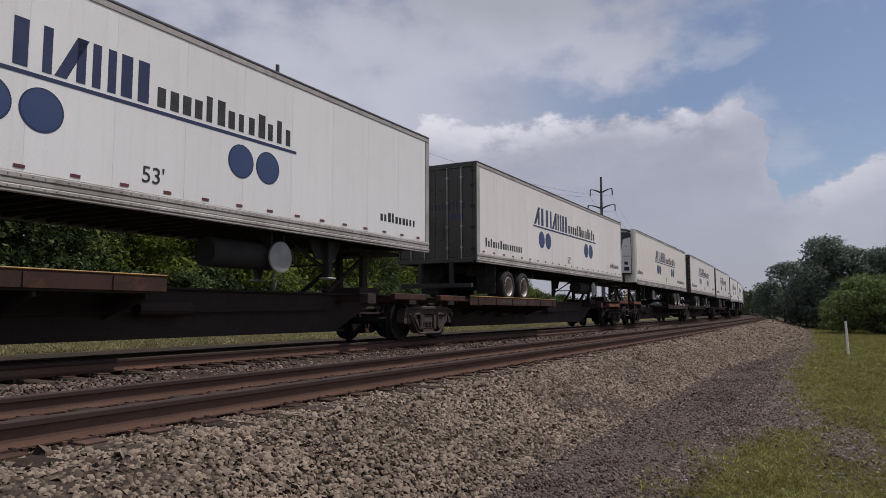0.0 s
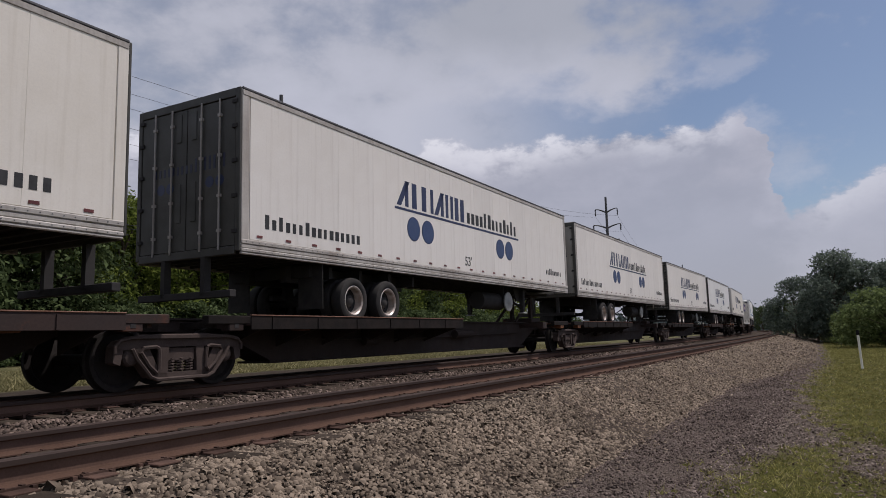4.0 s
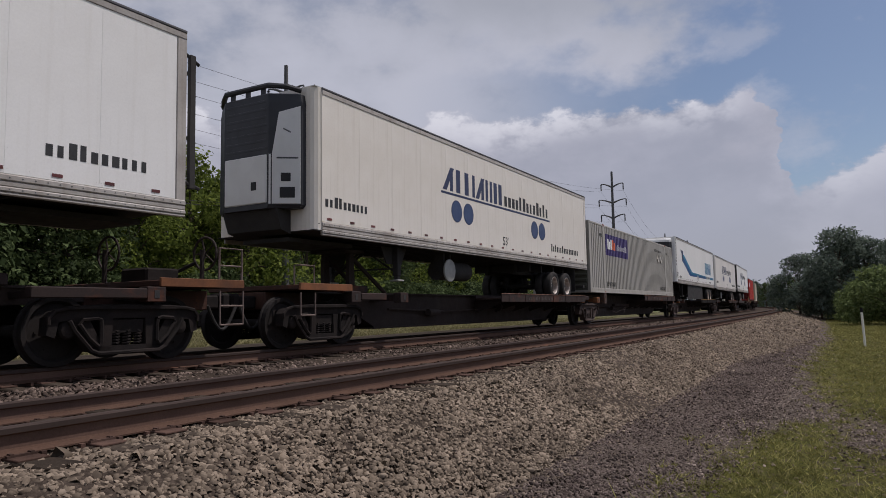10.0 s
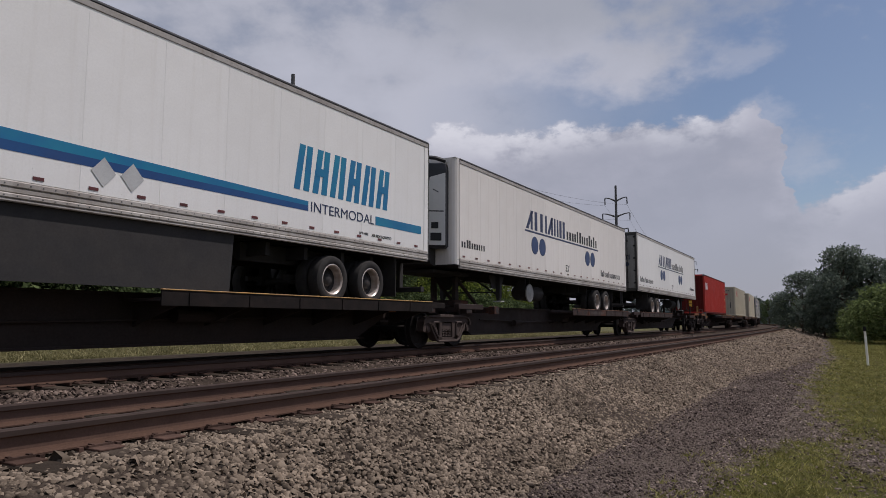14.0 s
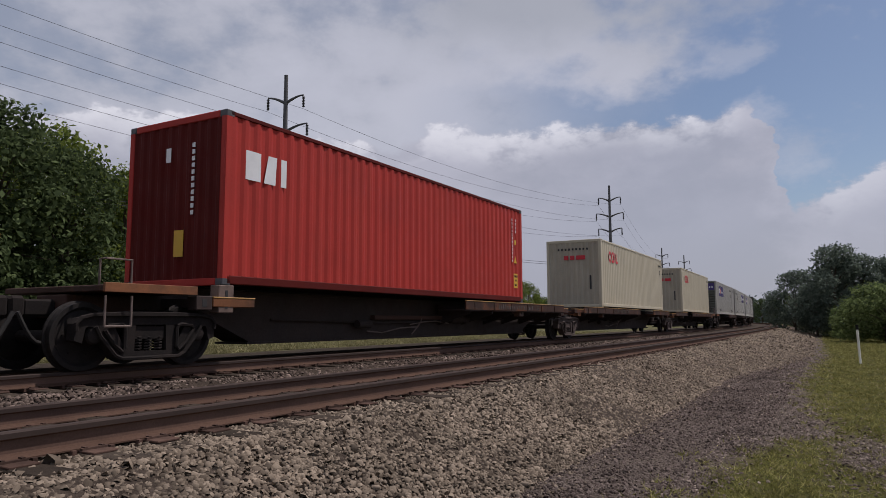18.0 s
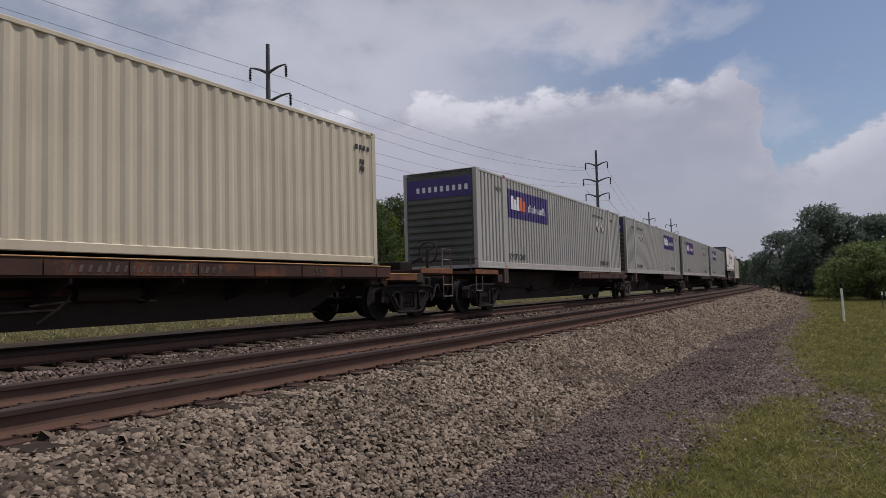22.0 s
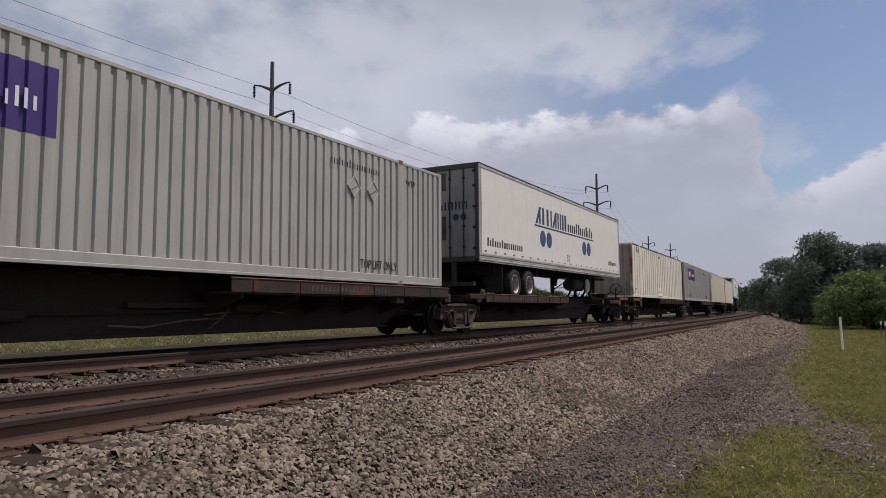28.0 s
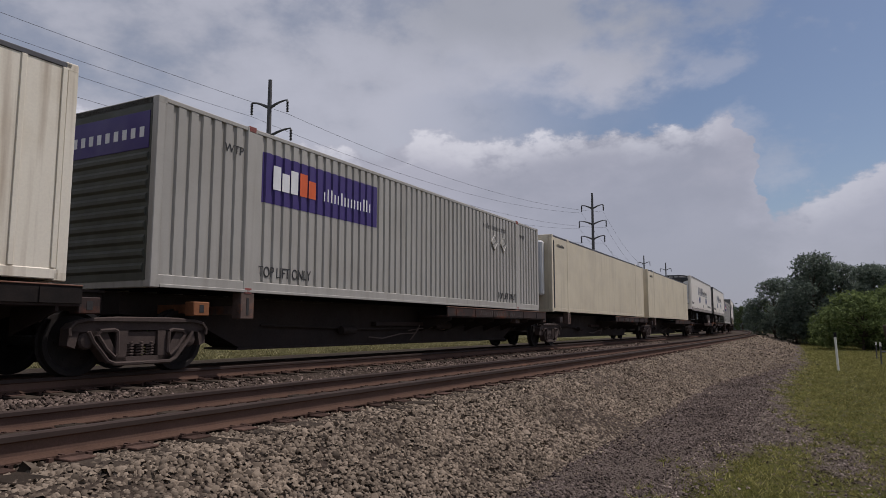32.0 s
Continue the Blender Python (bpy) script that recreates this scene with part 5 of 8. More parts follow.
def stripe_graphics(t, y):
    x = lambda a: a - L53 / 2
    bm = bmesh.new()
    prism(bm, [(x(2.40), 3.86), (x(2.75), 4.02), (x(5.75), 2.98), (x(11.95), 2.90), (x(11.95), 2.82), (x(5.45), 2.83)], y, y - 0.003)
    prism(bm, [(x(14.05), 2.72), (x(15.85), 2.72), (x(15.85), 2.90), (x(14.05), 2.90)], y, y - 0.003)
    part("stripe", bm, TEAL, t, "teal blue stripe that bends up towards the nose")
    bm = bmesh.new()
    prism(bm, [(x(2.02), 3.62), (x(2.40), 3.86), (x(5.45), 2.83), (x(11.95), 2.82), (x(11.95), 2.72), (x(4.85), 2.70)], y, y - 0.003)
    part("stripe_shade", bm, STRIPE_BLUE, t, "deeper blue lower half of the stripe")
    bm = bmesh.new()
    prism(bm, [(x(1.60), 4.26), (x(2.62), 4.20), (x(2.45), 4.05), (x(2.62), 3.60), (x(2.35), 3.72), (x(2.10), 3.50), (x(2.02), 4.02)], y - 0.004, y - 0.007)
    part("arrow_head", bm, BLUE, t, "dark blue arrow head")
    bm = bmesh.new()
    for i in range(6):
        a = x(11.55) + i * 0.50
        prism(bm, [(a, 3.08), (a + 0.16, 3.08), (a + 0.30, 3.93), (a + 0.14, 3.93)], y, y - 0.003)
        prism(bm, [(a + 0.25, 3.08), (a + 0.41, 3.08), (a + 0.50, 3.93), (a + 0.34, 3.93)], y, y - 0.003)
        if i % 2:
            prism(bm, [(a + 0.1, 3.42), (a + 0.40, 3.42), (a + 0.42, 3.57), (a + 0.12, 3.57)], y - 0.003, y - 0.006)
    part("wordmark", bm, TEAL, t, "teal leaning block marks")["kind"] = "stuff"
    lettering("service_mark", "INTERMODAL", 0.27, x(12.0), 2.72, y, t, BLUE, "dark blue lettering", 1.98)
    lettering("lift_note", "LIFT HERE", 0.075, x(13.50), 2.47, y, t, INK, "", 0.30)
    lettering("ride_note", "AIR RIDE EQUIPPED", 0.085, x(13.92), 2.46, y, t, INK, "", 0.72)
    lettering("length_mark", "53'", 0.36, x(0.22), 2.52, y, t, INK, "black length marking")
    bm = bmesh.new()
    bars(bm, x(0.95), x(1.8), 2.45, 2.60, y, 5, 0.65, 0, 0.003, 4)
    part("number_mark", bm, INK, t)["kind"] = "stuff"
    bm = bmesh.new()
    for i in range(9):
        z = 4.70 - i * 0.19
        prism(bm, [(x(0.05), z), (x(0.15), z), (x(0.15), z + 0.13), (x(0.05), z + 0.13)], y - 0.006, y - 0.009)
    part("upright_marks", bm, INK, t, "column of dark marks on the nose post")["kind"] = "stuff"
    for a in (7.9, 8.33):
        bm = bmesh.new()
        prism(bm, [(x(a), 2.47), (x(a + 0.18), 2.67), (x(a), 2.87), (x(a - 0.18), 2.67)], y - 0.004, y - 0.007)
        part("placard", bm, ALU, t, "small diamond placard holder")


GREY_PITCH = 0.246


def corrugated(bm, x0, x1, y, z0, z1, pitch, depth, face=-1, flat=0.36, window=None):
    """A pressed steel side wall: trapezoid ribs upright, in from y by depth."""
    n = max(1, round((x1 - x0) / pitch))
    p = (x1 - x0) / n
    pts = []
    for i in range(n):
        a = x0 + i * p
        if flat > 0.5:      # narrow grooves between broad flats
            pts += [(a, 0), (a + p * flat, 0), (a + p * (flat + 0.08), depth), (a + p * 0.92, depth)]
        else:
            pts += [(a, 0), (a + p * flat, 0), (a + p * 0.5, depth), (a + p * (0.5 + flat), depth)]
    pts.append((x1, 0))
    if window:          # only the stretch inside a window, cut through the slopes
        xs, ds = [p[0] for p in pts], [p[1] for p in pts]
        ends = [(w, float(np.interp(w, xs, ds))) for w in window]
        pts = [ends[0]] + [p for p in pts if window[0] < p[0] < window[1]] + [ends[1]]
    lo = [bm.verts.new((a, y - face * b, z0)) for a, b in pts]
    hi = [bm.verts.new((a, y - face * b, z1)) for a, b in pts]
    for i in range(len(pts) - 1):
        f = (lo[i], lo[i + 1], hi[i + 1], hi[i])
        bm.faces.new(f if face < 0 else f[::-1])


DENT_X = 7.55      # middle of the ribbed container's dent from its near end


def container(label, length, mat, kind, seed=1, logo="left"):
    t = thing("shipping_container", label, "container", "containers on the train")
    xl, xr = -length / 2, length / 2
    lo, hi = BOX_LO, BOX_LO + 2.896
    y = -HW_C
    big = length > 14
    posts = [xl + 1.98, xr - 1.98] if big else []
    rail_h = 0.20 if kind == "grey" else 0.16
    # inner core keeps the box closed
    bm = bmesh.new()
    box(bm, xl + 0.08, xr - 0.08, y + 0.06, HW_C - 0.06, lo + 0.10, hi - 0.02)
    part("core", bm, mat, t)
    edges = [xl + 0.15] + [p for q in posts for p in (q - 0.12, q + 0.12)] + [xr - 0.15]
    for a, b in zip(edges[::2], edges[1::2]):
        bm = bmesh.new()
        if kind == "ribbed":
            box(bm, a, b, y + 0.012, y + 0.05, lo + rail_h, hi - 0.08)
            k = max(1, round((b - a) / 0.61))
            rib = shared("rib", lambda q: box(q, -0.035, 0.035, -0.006, 0.013, lo + rail_h + 0.004, hi - 0.084, 0.006), mat)
            for i in range(k + 1):
                place("rib", rib, t, min(max(a + (b - a) * i / k, a + 0.036), b - 0.036), y, 0)
        elif kind == "smooth":
            box(bm, a, b, y + 0.004, y + 0.05, lo + rail_h, hi - 0.08)
        else:
            corrugated(bm, a, b, y + 0.008, lo + rail_h, hi - 0.08, GREY_PITCH if kind == "grey" else 0.278, 0.034 if kind == "grey" else 0.025, -1, 0.58 if kind == "grey" else 0.26)
        part("side_wall", bm, mat, t, "upright ribbed steel side wall" if kind != "smooth" else "")
        bm = bmesh.new()
        box(bm, a, b, HW_C - 0.05, HW_C - 0.01, lo + rail_h, hi - 0.08)
        part("side_wall", bm, mat, t)
    for s in (-1, 1):
        bm = bmesh.new()
        yy = s * (HW_C - 0.04)
        box(bm, xl + 0.1, xr - 0.1, yy - 0.04, yy + 0.04, hi - 0.085, hi - 0.01, 0.01)
        part("top_rail", bm, RED_END if kind == "red" else DARK_ALU if kind in ("ribbed", "smooth") else mat, t)
    for s in (-1, 1):
        bm = bmesh.new()
        yy = s * (HW_C - 0.035)
        box(bm, xl + 0.1, xr - 0.1, yy - 0.035, yy + 0.035, lo + 0.02, lo + rail_h, 0.012)
        if kind == "grey" and s < 0:
            box(bm, xl + 0.17, xr - 0.17, y - 0.012, y + 0.01, lo + 0.005, lo + 0.055, 0.006)
        part("bottom_rail", bm, RED_END if kind == "red" else mat, t)
    for q in posts:
        bm = bmesh.new()
        box(bm, q - 0.12, q + 0.12, y - 0.006, y + 0.06, lo, hi, 0.012)
        post = part("lifting_post", bm, mat, t)
        bm = bmesh.new()
        box(bm, q - 0.12, q + 0.12, HW_C - 0.06, HW_C + 0.002, lo, hi, 0.012)
        part("lifting_post", bm, mat, t)
        for z in (lo + 0.03, hi - 0.045):
            bm = bmesh.new()
            box(bm, q - 0.085, q + 0.085, y - 0.010, y + 0.02, z - 0.05, z + 0.055, 0.008)
            disc_y(bm, q, z, y - 0.010, 0.035, 14, 0.002)
            part("lifting_socket", bm, SOCKET_RED if kind == "grey" else mat, post, "worn faded red lifting socket" if kind == "grey" else "")
    for x in (xl, xr):
        s = 1 if x < 0 else -1
        for yy in (-1, 1):
            bm = bmesh.new()
            y0 = yy * HW_C
            box(bm, min(x, x + s * 0.15), max(x, x + s * 0.15), min(y0, y0 - yy * 0.12), max(y0, y0 - yy * 0.12), lo + 0.1, hi - 0.1, 0.01)
            part("corner_post", bm, FLAKING if (kind == "ribbed" and x < 0 and yy < 0) else mat, t, "flaking rusty corner post" if (kind == "ribbed" and x < 0 and yy < 0) else "")
            for z in (lo + 0.059, hi - 0.059):
                c = place("corner_casting", CASTING, t, x + s * 0.089, y0 - yy * 0.081, z)
                c.data = CASTING_BY.setdefault(mat.name, CASTING.copy())
                c.data.materials[0] = DARK_ALU if kind == "red" else mat
    # the ends
    for x, s in ((xl, -1), (xr, 1)):
        bm = bmesh.new()
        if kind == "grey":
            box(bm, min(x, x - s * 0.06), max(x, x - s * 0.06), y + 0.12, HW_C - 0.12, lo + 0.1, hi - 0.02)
            e = part("end_wall", bm, GREEN_GREY, t, "grey-green end wall with lying ribs, shade put into its paint")
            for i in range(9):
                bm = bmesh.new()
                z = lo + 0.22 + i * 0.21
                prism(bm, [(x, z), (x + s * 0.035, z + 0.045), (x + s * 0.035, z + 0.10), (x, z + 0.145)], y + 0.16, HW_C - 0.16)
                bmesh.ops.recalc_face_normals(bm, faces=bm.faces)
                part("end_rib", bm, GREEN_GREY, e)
            bm = bmesh.new()
            box(bm, min(x, x + s * 0.012), max(x, x + s * 0.012), y + 0.16, HW_C - 0.16, hi - 0.80, hi - 0.22, 0.004)
            pnl = part("sign_panel", bm, PURPLE, e, "purple sign panel")
            bm = bmesh.new()
            for i in range(9):
                a = -0.95 + i * 0.2
                box(bm, min(x + s * 0.012, x + s * 0.016), max(x + s * 0.012, x + s * 0.016), a, a + 0.10, hi - 0.62, hi - 0.46)
            part("sign_script", bm, LOGO_WHITE, e, "row of pale marks")["kind"] = "stuff"
        elif kind == "ribbed":
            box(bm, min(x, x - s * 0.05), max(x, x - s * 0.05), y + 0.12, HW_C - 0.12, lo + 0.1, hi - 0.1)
            e = part("end_wall", bm, RIB_END, t, "soot-streaked off-white ribbed end wall, shade put into its base")
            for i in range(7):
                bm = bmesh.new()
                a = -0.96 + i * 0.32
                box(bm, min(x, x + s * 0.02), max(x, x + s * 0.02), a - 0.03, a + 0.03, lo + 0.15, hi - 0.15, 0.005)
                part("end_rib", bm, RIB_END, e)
        elif kind == "smooth":
            box(bm, min(x, x - s * 0.05), max(x, x - s * 0.05), y + 0.12, HW_C - 0.12, lo + 0.1, hi - 0.1)
            part("end_wall", bm, mat, t)
        else:
            n = 9
            w = (2 * HW_C - 0.26) / n
            pts = []
            for i in range(n):
                a = y + 0.13 + i * w
                pts += [(a, 0), (a + w * 0.3, 0), (a + w * 0.5, 0.03), (a + w * 0.8, 0.03)]
            pts.append((HW_C - 0.13, 0))
            vl = [bm.verts.new((x - s * (0.01 + b), a, lo + 0.12)) for a, b in pts]
            vh = [bm.verts.new((x - s * (0.01 + b), a, hi - 0.10)) for a, b in pts]
            for i in range(len(pts) - 1):
                f = (vl[i], vl[i + 1], vh[i + 1], vh[i])
                bm.faces.new(f if s > 0 else f[::-1])
            part("end_wall", bm, RED_END if kind == "red" else BEIGE_END if kind == "beige" else mat, t, "upright ribbed end wall, shade put into its paint")
        for z in (lo + 0.06, hi - 0.06):
            bm = bmesh.new()
            box(bm, min(x, x - s * 0.1), max(x, x - s * 0.1), y + 0.16, HW_C - 0.16, z - 0.06, z + 0.06, 0.01)
            part("end_beam", bm, mat, t)
    bm = bmesh.new()
    box(bm, xl + 0.06, xr - 0.06, y + 0.05, HW_C - 0.05, hi - 0.018, hi - 0.008)
    part("roof", bm, mat, t)
    bm = bmesh.new()
    for i in range(int(length / 0.6)):
        a = xl + 0.3 + i * 0.6
        box(bm, a - 0.03, a + 0.03, y + 0.07, HW_C - 0.07, lo + 0.03, lo + 0.13)
    part("floor_framing", bm, UNDER, t)["kind"] = "stuff"
    yg = y + 0.0075 if kind in ("grey", "red", "beige") else y - 0.0005
    if kind == "grey":
        grey_marks(t, xl, xr, lo, hi, yg, seed, logo)
    elif kind == "red":
        bm = bmesh.new()
        for a, b, lean in ((0.45, 0.80, 0.0), (0.88, 1.16, 0.10), (1.30, 1.44, 0.0)):
            prism(bm, [(xl + a, lo + 1.80), (xl + b, lo + 1.80), (xl + b + lean * 0.3, lo + 2.30), (xl + a + lean, lo + 2.30)], yg, yg - 0.004)
        part("owner_mark", bm, LOGO_WHITE, t, "white block marks")
        bm = bmesh.new()
        for i in range(12):
            z = hi - 0.42 - i * 0.115
            box(bm, xr - 0.765, xr - 0.72, yg - 0.003, yg, z, z + 0.07)
        for i in range(4):
            z = hi - 0.42 - i * 0.115
            box(bm, xr - 0.51, xr - 0.465, yg - 0.003, yg, z, z + 0.07)
        part("number_column", bm, LOGO_WHITE, t, "column of white marks")["kind"] = "stuff"
        bm = bmesh.new()
        box(bm, xr - 0.66, xr - 0.38, yg - 0.004, yg, lo + 0.42, lo + 0.86)
        part("height_sticker", bm, SIGN_YELLOW, t, "yellow height sticker")
        for i, (w, k) in enumerate((("CAUTION", 0.24), ("9'6\"", 0.13), ("HIGH", 0.18))):
            lettering("height_words", w, 0.10, xr - 0.52 - k / 2, lo + 0.74 - 0.13 * i, yg - 0.003, t, INK, "", k)
        bm = bmesh.new()
        box(bm, xr - 0.58, xr - 0.47, yg - 0.004, yg, lo + 1.75, lo + 1.90)
        part("small_sticker", bm, SIGN_YELLOW, t, "small yellow sticker")
        bm = bmesh.new()
        prism(bm, [(xr - 0.64, lo + 1.18), (xr - 0.42, lo + 1.18), (xr - 0.53, lo + 1.40)], yg, yg - 0.004)
        part("warning_triangle", bm, SIGN_YELLOW, t, "yellow warning triangle")
        bm = bmesh.new()
        for i in range(11):
            z = hi - 0.55 - i * 0.115
            box(bm, xl - 0.006, xl, -0.50, -0.43, z, z + 0.075)
        box(bm, xl - 0.006, xl, 0.10, 0.22, hi - 0.75, hi - 0.5)
        part("end_column", bm, LOGO_WHITE, t)["kind"] = "stuff"
        bm = bmesh.new()
        box(bm, xl - 0.006, xl, -0.28, -0.05, lo + 0.5, lo + 0.95)
        part("end_sticker", bm, SIGN_YELLOW, t)
    elif kind == "beige":
        bm = bmesh.new()
        z = hi - 0.68
        for i, a in enumerate((0.95, 1.40)):
            for k in range(16):
                t0, t1 = 2 * math.pi * k / 16, 2 * math.pi * (k + 1) / 16
                c = xl + 0.47 + a
                prism(bm, [(c + 0.13 * math.cos(t0), z + 0.16 * math.sin(t0)), (c + 0.22 * math.cos(t0), z + 0.26 * math.sin(t0)),
                           (c + 0.22 * math.cos(t1), z + 0.26 * math.sin(t1)), (c + 0.13 * math.cos(t1), z + 0.16 * math.sin(t1))], yg, yg - 0.004)
        box(bm, xl + 2.13, xl + 2.25, yg - 0.004, yg, z - 0.22, z + 0.22)
        box(bm, xl + 2.35, xl + 2.65, yg - 0.004, yg, z - 0.24, z - 0.12)
        box(bm, xl + 2.35, xl + 2.45, yg - 0.007, yg - 0.004, z - 0.24, z + 0.20)
        part("owner_mark", bm, LOGO_RED, t, "red rings and blocks")
        bm = bmesh.new()
        for a in (-0.32, -0.05, 0.22, 0.42):
            box(bm, xl - 0.008, xl - 0.004, -a - 0.10, -a + 0.10, hi - 0.86, hi - 0.68)
        part("end_mark", bm, LOGO_RED, t, "small red blocks")
        bm = bmesh.new()
        for i in range(9):
            box(bm, xl - 0.008, xl - 0.004, 0.62 - i * 0.16, 0.70 - i * 0.16, hi - 0.45, hi - 0.36)
        for i in range(4):
            box(bm, xr - 0.75 + 0.14 * i, xr - 0.66 + 0.14 * i, yg - 0.004, yg, hi - 0.45, hi - 0.35)
            box(bm, xr - 0.6 + 0.1 * (i % 2), xr - 0.53 + 0.1 * (i % 2), yg - 0.004, yg, hi - 0.75 - 0.15 * (i // 2), hi - 0.65 - 0.15 * (i // 2))
        part("number_row", bm, INK, t)["kind"] = "stuff"
        bm = bmesh.new()
        prism(bm, [(xl - 0.004, lo + 0.75), (xl - 0.007, lo + 0.75), (xl - 0.007, lo + 1.35), (xl - 0.004, lo + 1.35)], -0.78, -0.70)
        part("rust_run", bm, INK, t, "dark rust run")
    elif kind == "ribbed":
        bm = bmesh.new()
        box(bm, xl + 1.30, xl + 1.66, yg - 0.006, yg - 0.004, hi - 0.62, hi - 0.12)
        part("notice", bm, LOGO_WHITE, t, "white notice with dark marks")
        lettering("notice_words", "WTP", 0.2, xl + 1.32, hi - 0.45, yg - 0.006, t, INK)
        bm = bmesh.new()
        box(bm, xl + 1.16, xl + 1.26, yg - 0.006, yg - 0.003, hi - 0.36, hi - 0.10)
        part("rust_scrape", bm, RUST, t, "bare rusty scrape")
        bm = bmesh.new()
        box(bm, xl + 1.70, xl + 1.80, yg - 0.006, yg - 0.003, hi - 0.50, hi - 0.14)
        part("rust_scrape", bm, RUST, t, "bare rusty scrape")
        # sheet pushed in and folded over the bottom rail
        bm = bmesh.new()
        q, yd = xl + DENT_X, y - 0.008
        foot = [(q - 0.80, yd, lo + 0.17), (q - 0.28, yd - 0.030, lo + 0.175), (q + 0.30, yd - 0.034, lo + 0.175), (q + 0.78, yd, lo + 0.17)]
        fold = [(q - 0.55, yd + 0.006, lo + 0.30), (q - 0.24, yd + 0.006, lo + 0.335), (q + 0.27, yd + 0.004, lo + 0.325), (q + 0.50, yd + 0.006, lo + 0.29)]
        crest = [(q - 0.40, yd - 0.012, lo + 0.45), (q - 0.12, yd - 0.020, lo + 0.52), (q + 0.20, yd - 0.020, lo + 0.53), (q + 0.48, yd - 0.012, lo + 0.43)]
        head = [(q - 0.75, yd, lo + 0.42), (q - 0.12, yd, lo + 0.68), (q + 0.24, yd, lo + 0.70), (q + 0.72, yd, lo + 0.40)]
        rows = [[bm.verts.new(p) for p in line_] for line_ in (foot, fold, crest, head)]
        for ra, rb in zip(rows, rows[1:]):
            for k in range(3):
                bm.faces.new((ra[k], ra[k + 1], rb[k + 1], rb[k]))
        for k, z in ((0, -1), (3, 1)):
            bm.faces.new([r_[k] for r_ in rows][::z])
        bmesh.ops.recalc_face_normals(bm, faces=bm.faces)
        part("dent", bm, mat, t, "buckled dent folded over the bottom rail")
        bm = bmesh.new()
        bars(bm, xl + 0.6, xl + 0.95, lo + 0.42, lo + 0.50, yg - 0.004, 5)
        for i in range(12):
            z = hi - 0.35 - i * 0.11
            box(bm, xl - 0.03, xl - 0.024, -0.58, -0.51, z, z + 0.07)
        box(bm, xl - 0.03, xl - 0.024, 0.05, 0.35, hi - 0.62, hi - 0.50)
        bars(bm, xl + 7.3, xl + 7.9, hi - 0.40, hi - 0.28, yg - 0.004, 6)
        part("stencil_row", bm, INK, t)["kind"] = "stuff"
    elif kind == "smooth":
        bm = bmesh.new()
        bars(bm, xl + 0.6, xl + 1.5, hi - 0.42, hi - 0.30, yg - 0.001, 8)
        part("stencil_row", bm, INK, t)["kind"] = "stuff"
        if logo == "unit":
            bm = bmesh.new()
            box(bm, xl - 0.35, xl - 0.05, -0.95, 0.95, lo + 0.6, hi - 0.25, 0.06)
            u = part("cooling_unit", bm, REEFER_WHITE, t, "white cooling unit on the end wall")
            bm = bmesh.new()
            box(bm, xl - 0.37, xl - 0.34, -0.7, 0.7, hi - 1.2, hi - 0.5, 0.01)
            box(bm, xl - 0.37, xl - 0.34, -0.8, -0.3, lo + 0.9, lo + 1.15, 0.01)
            part("grille", bm, GRILLE, u)
            bm = bmesh.new()
            box(bm, xl + 0.18, xl + 0.26, yg - 0.02, yg, lo + 0.15, hi - 0.2, 0.01)
            part("edge_strip", bm, DARK_ALU, t)
    return t


CASTING_BY = {}


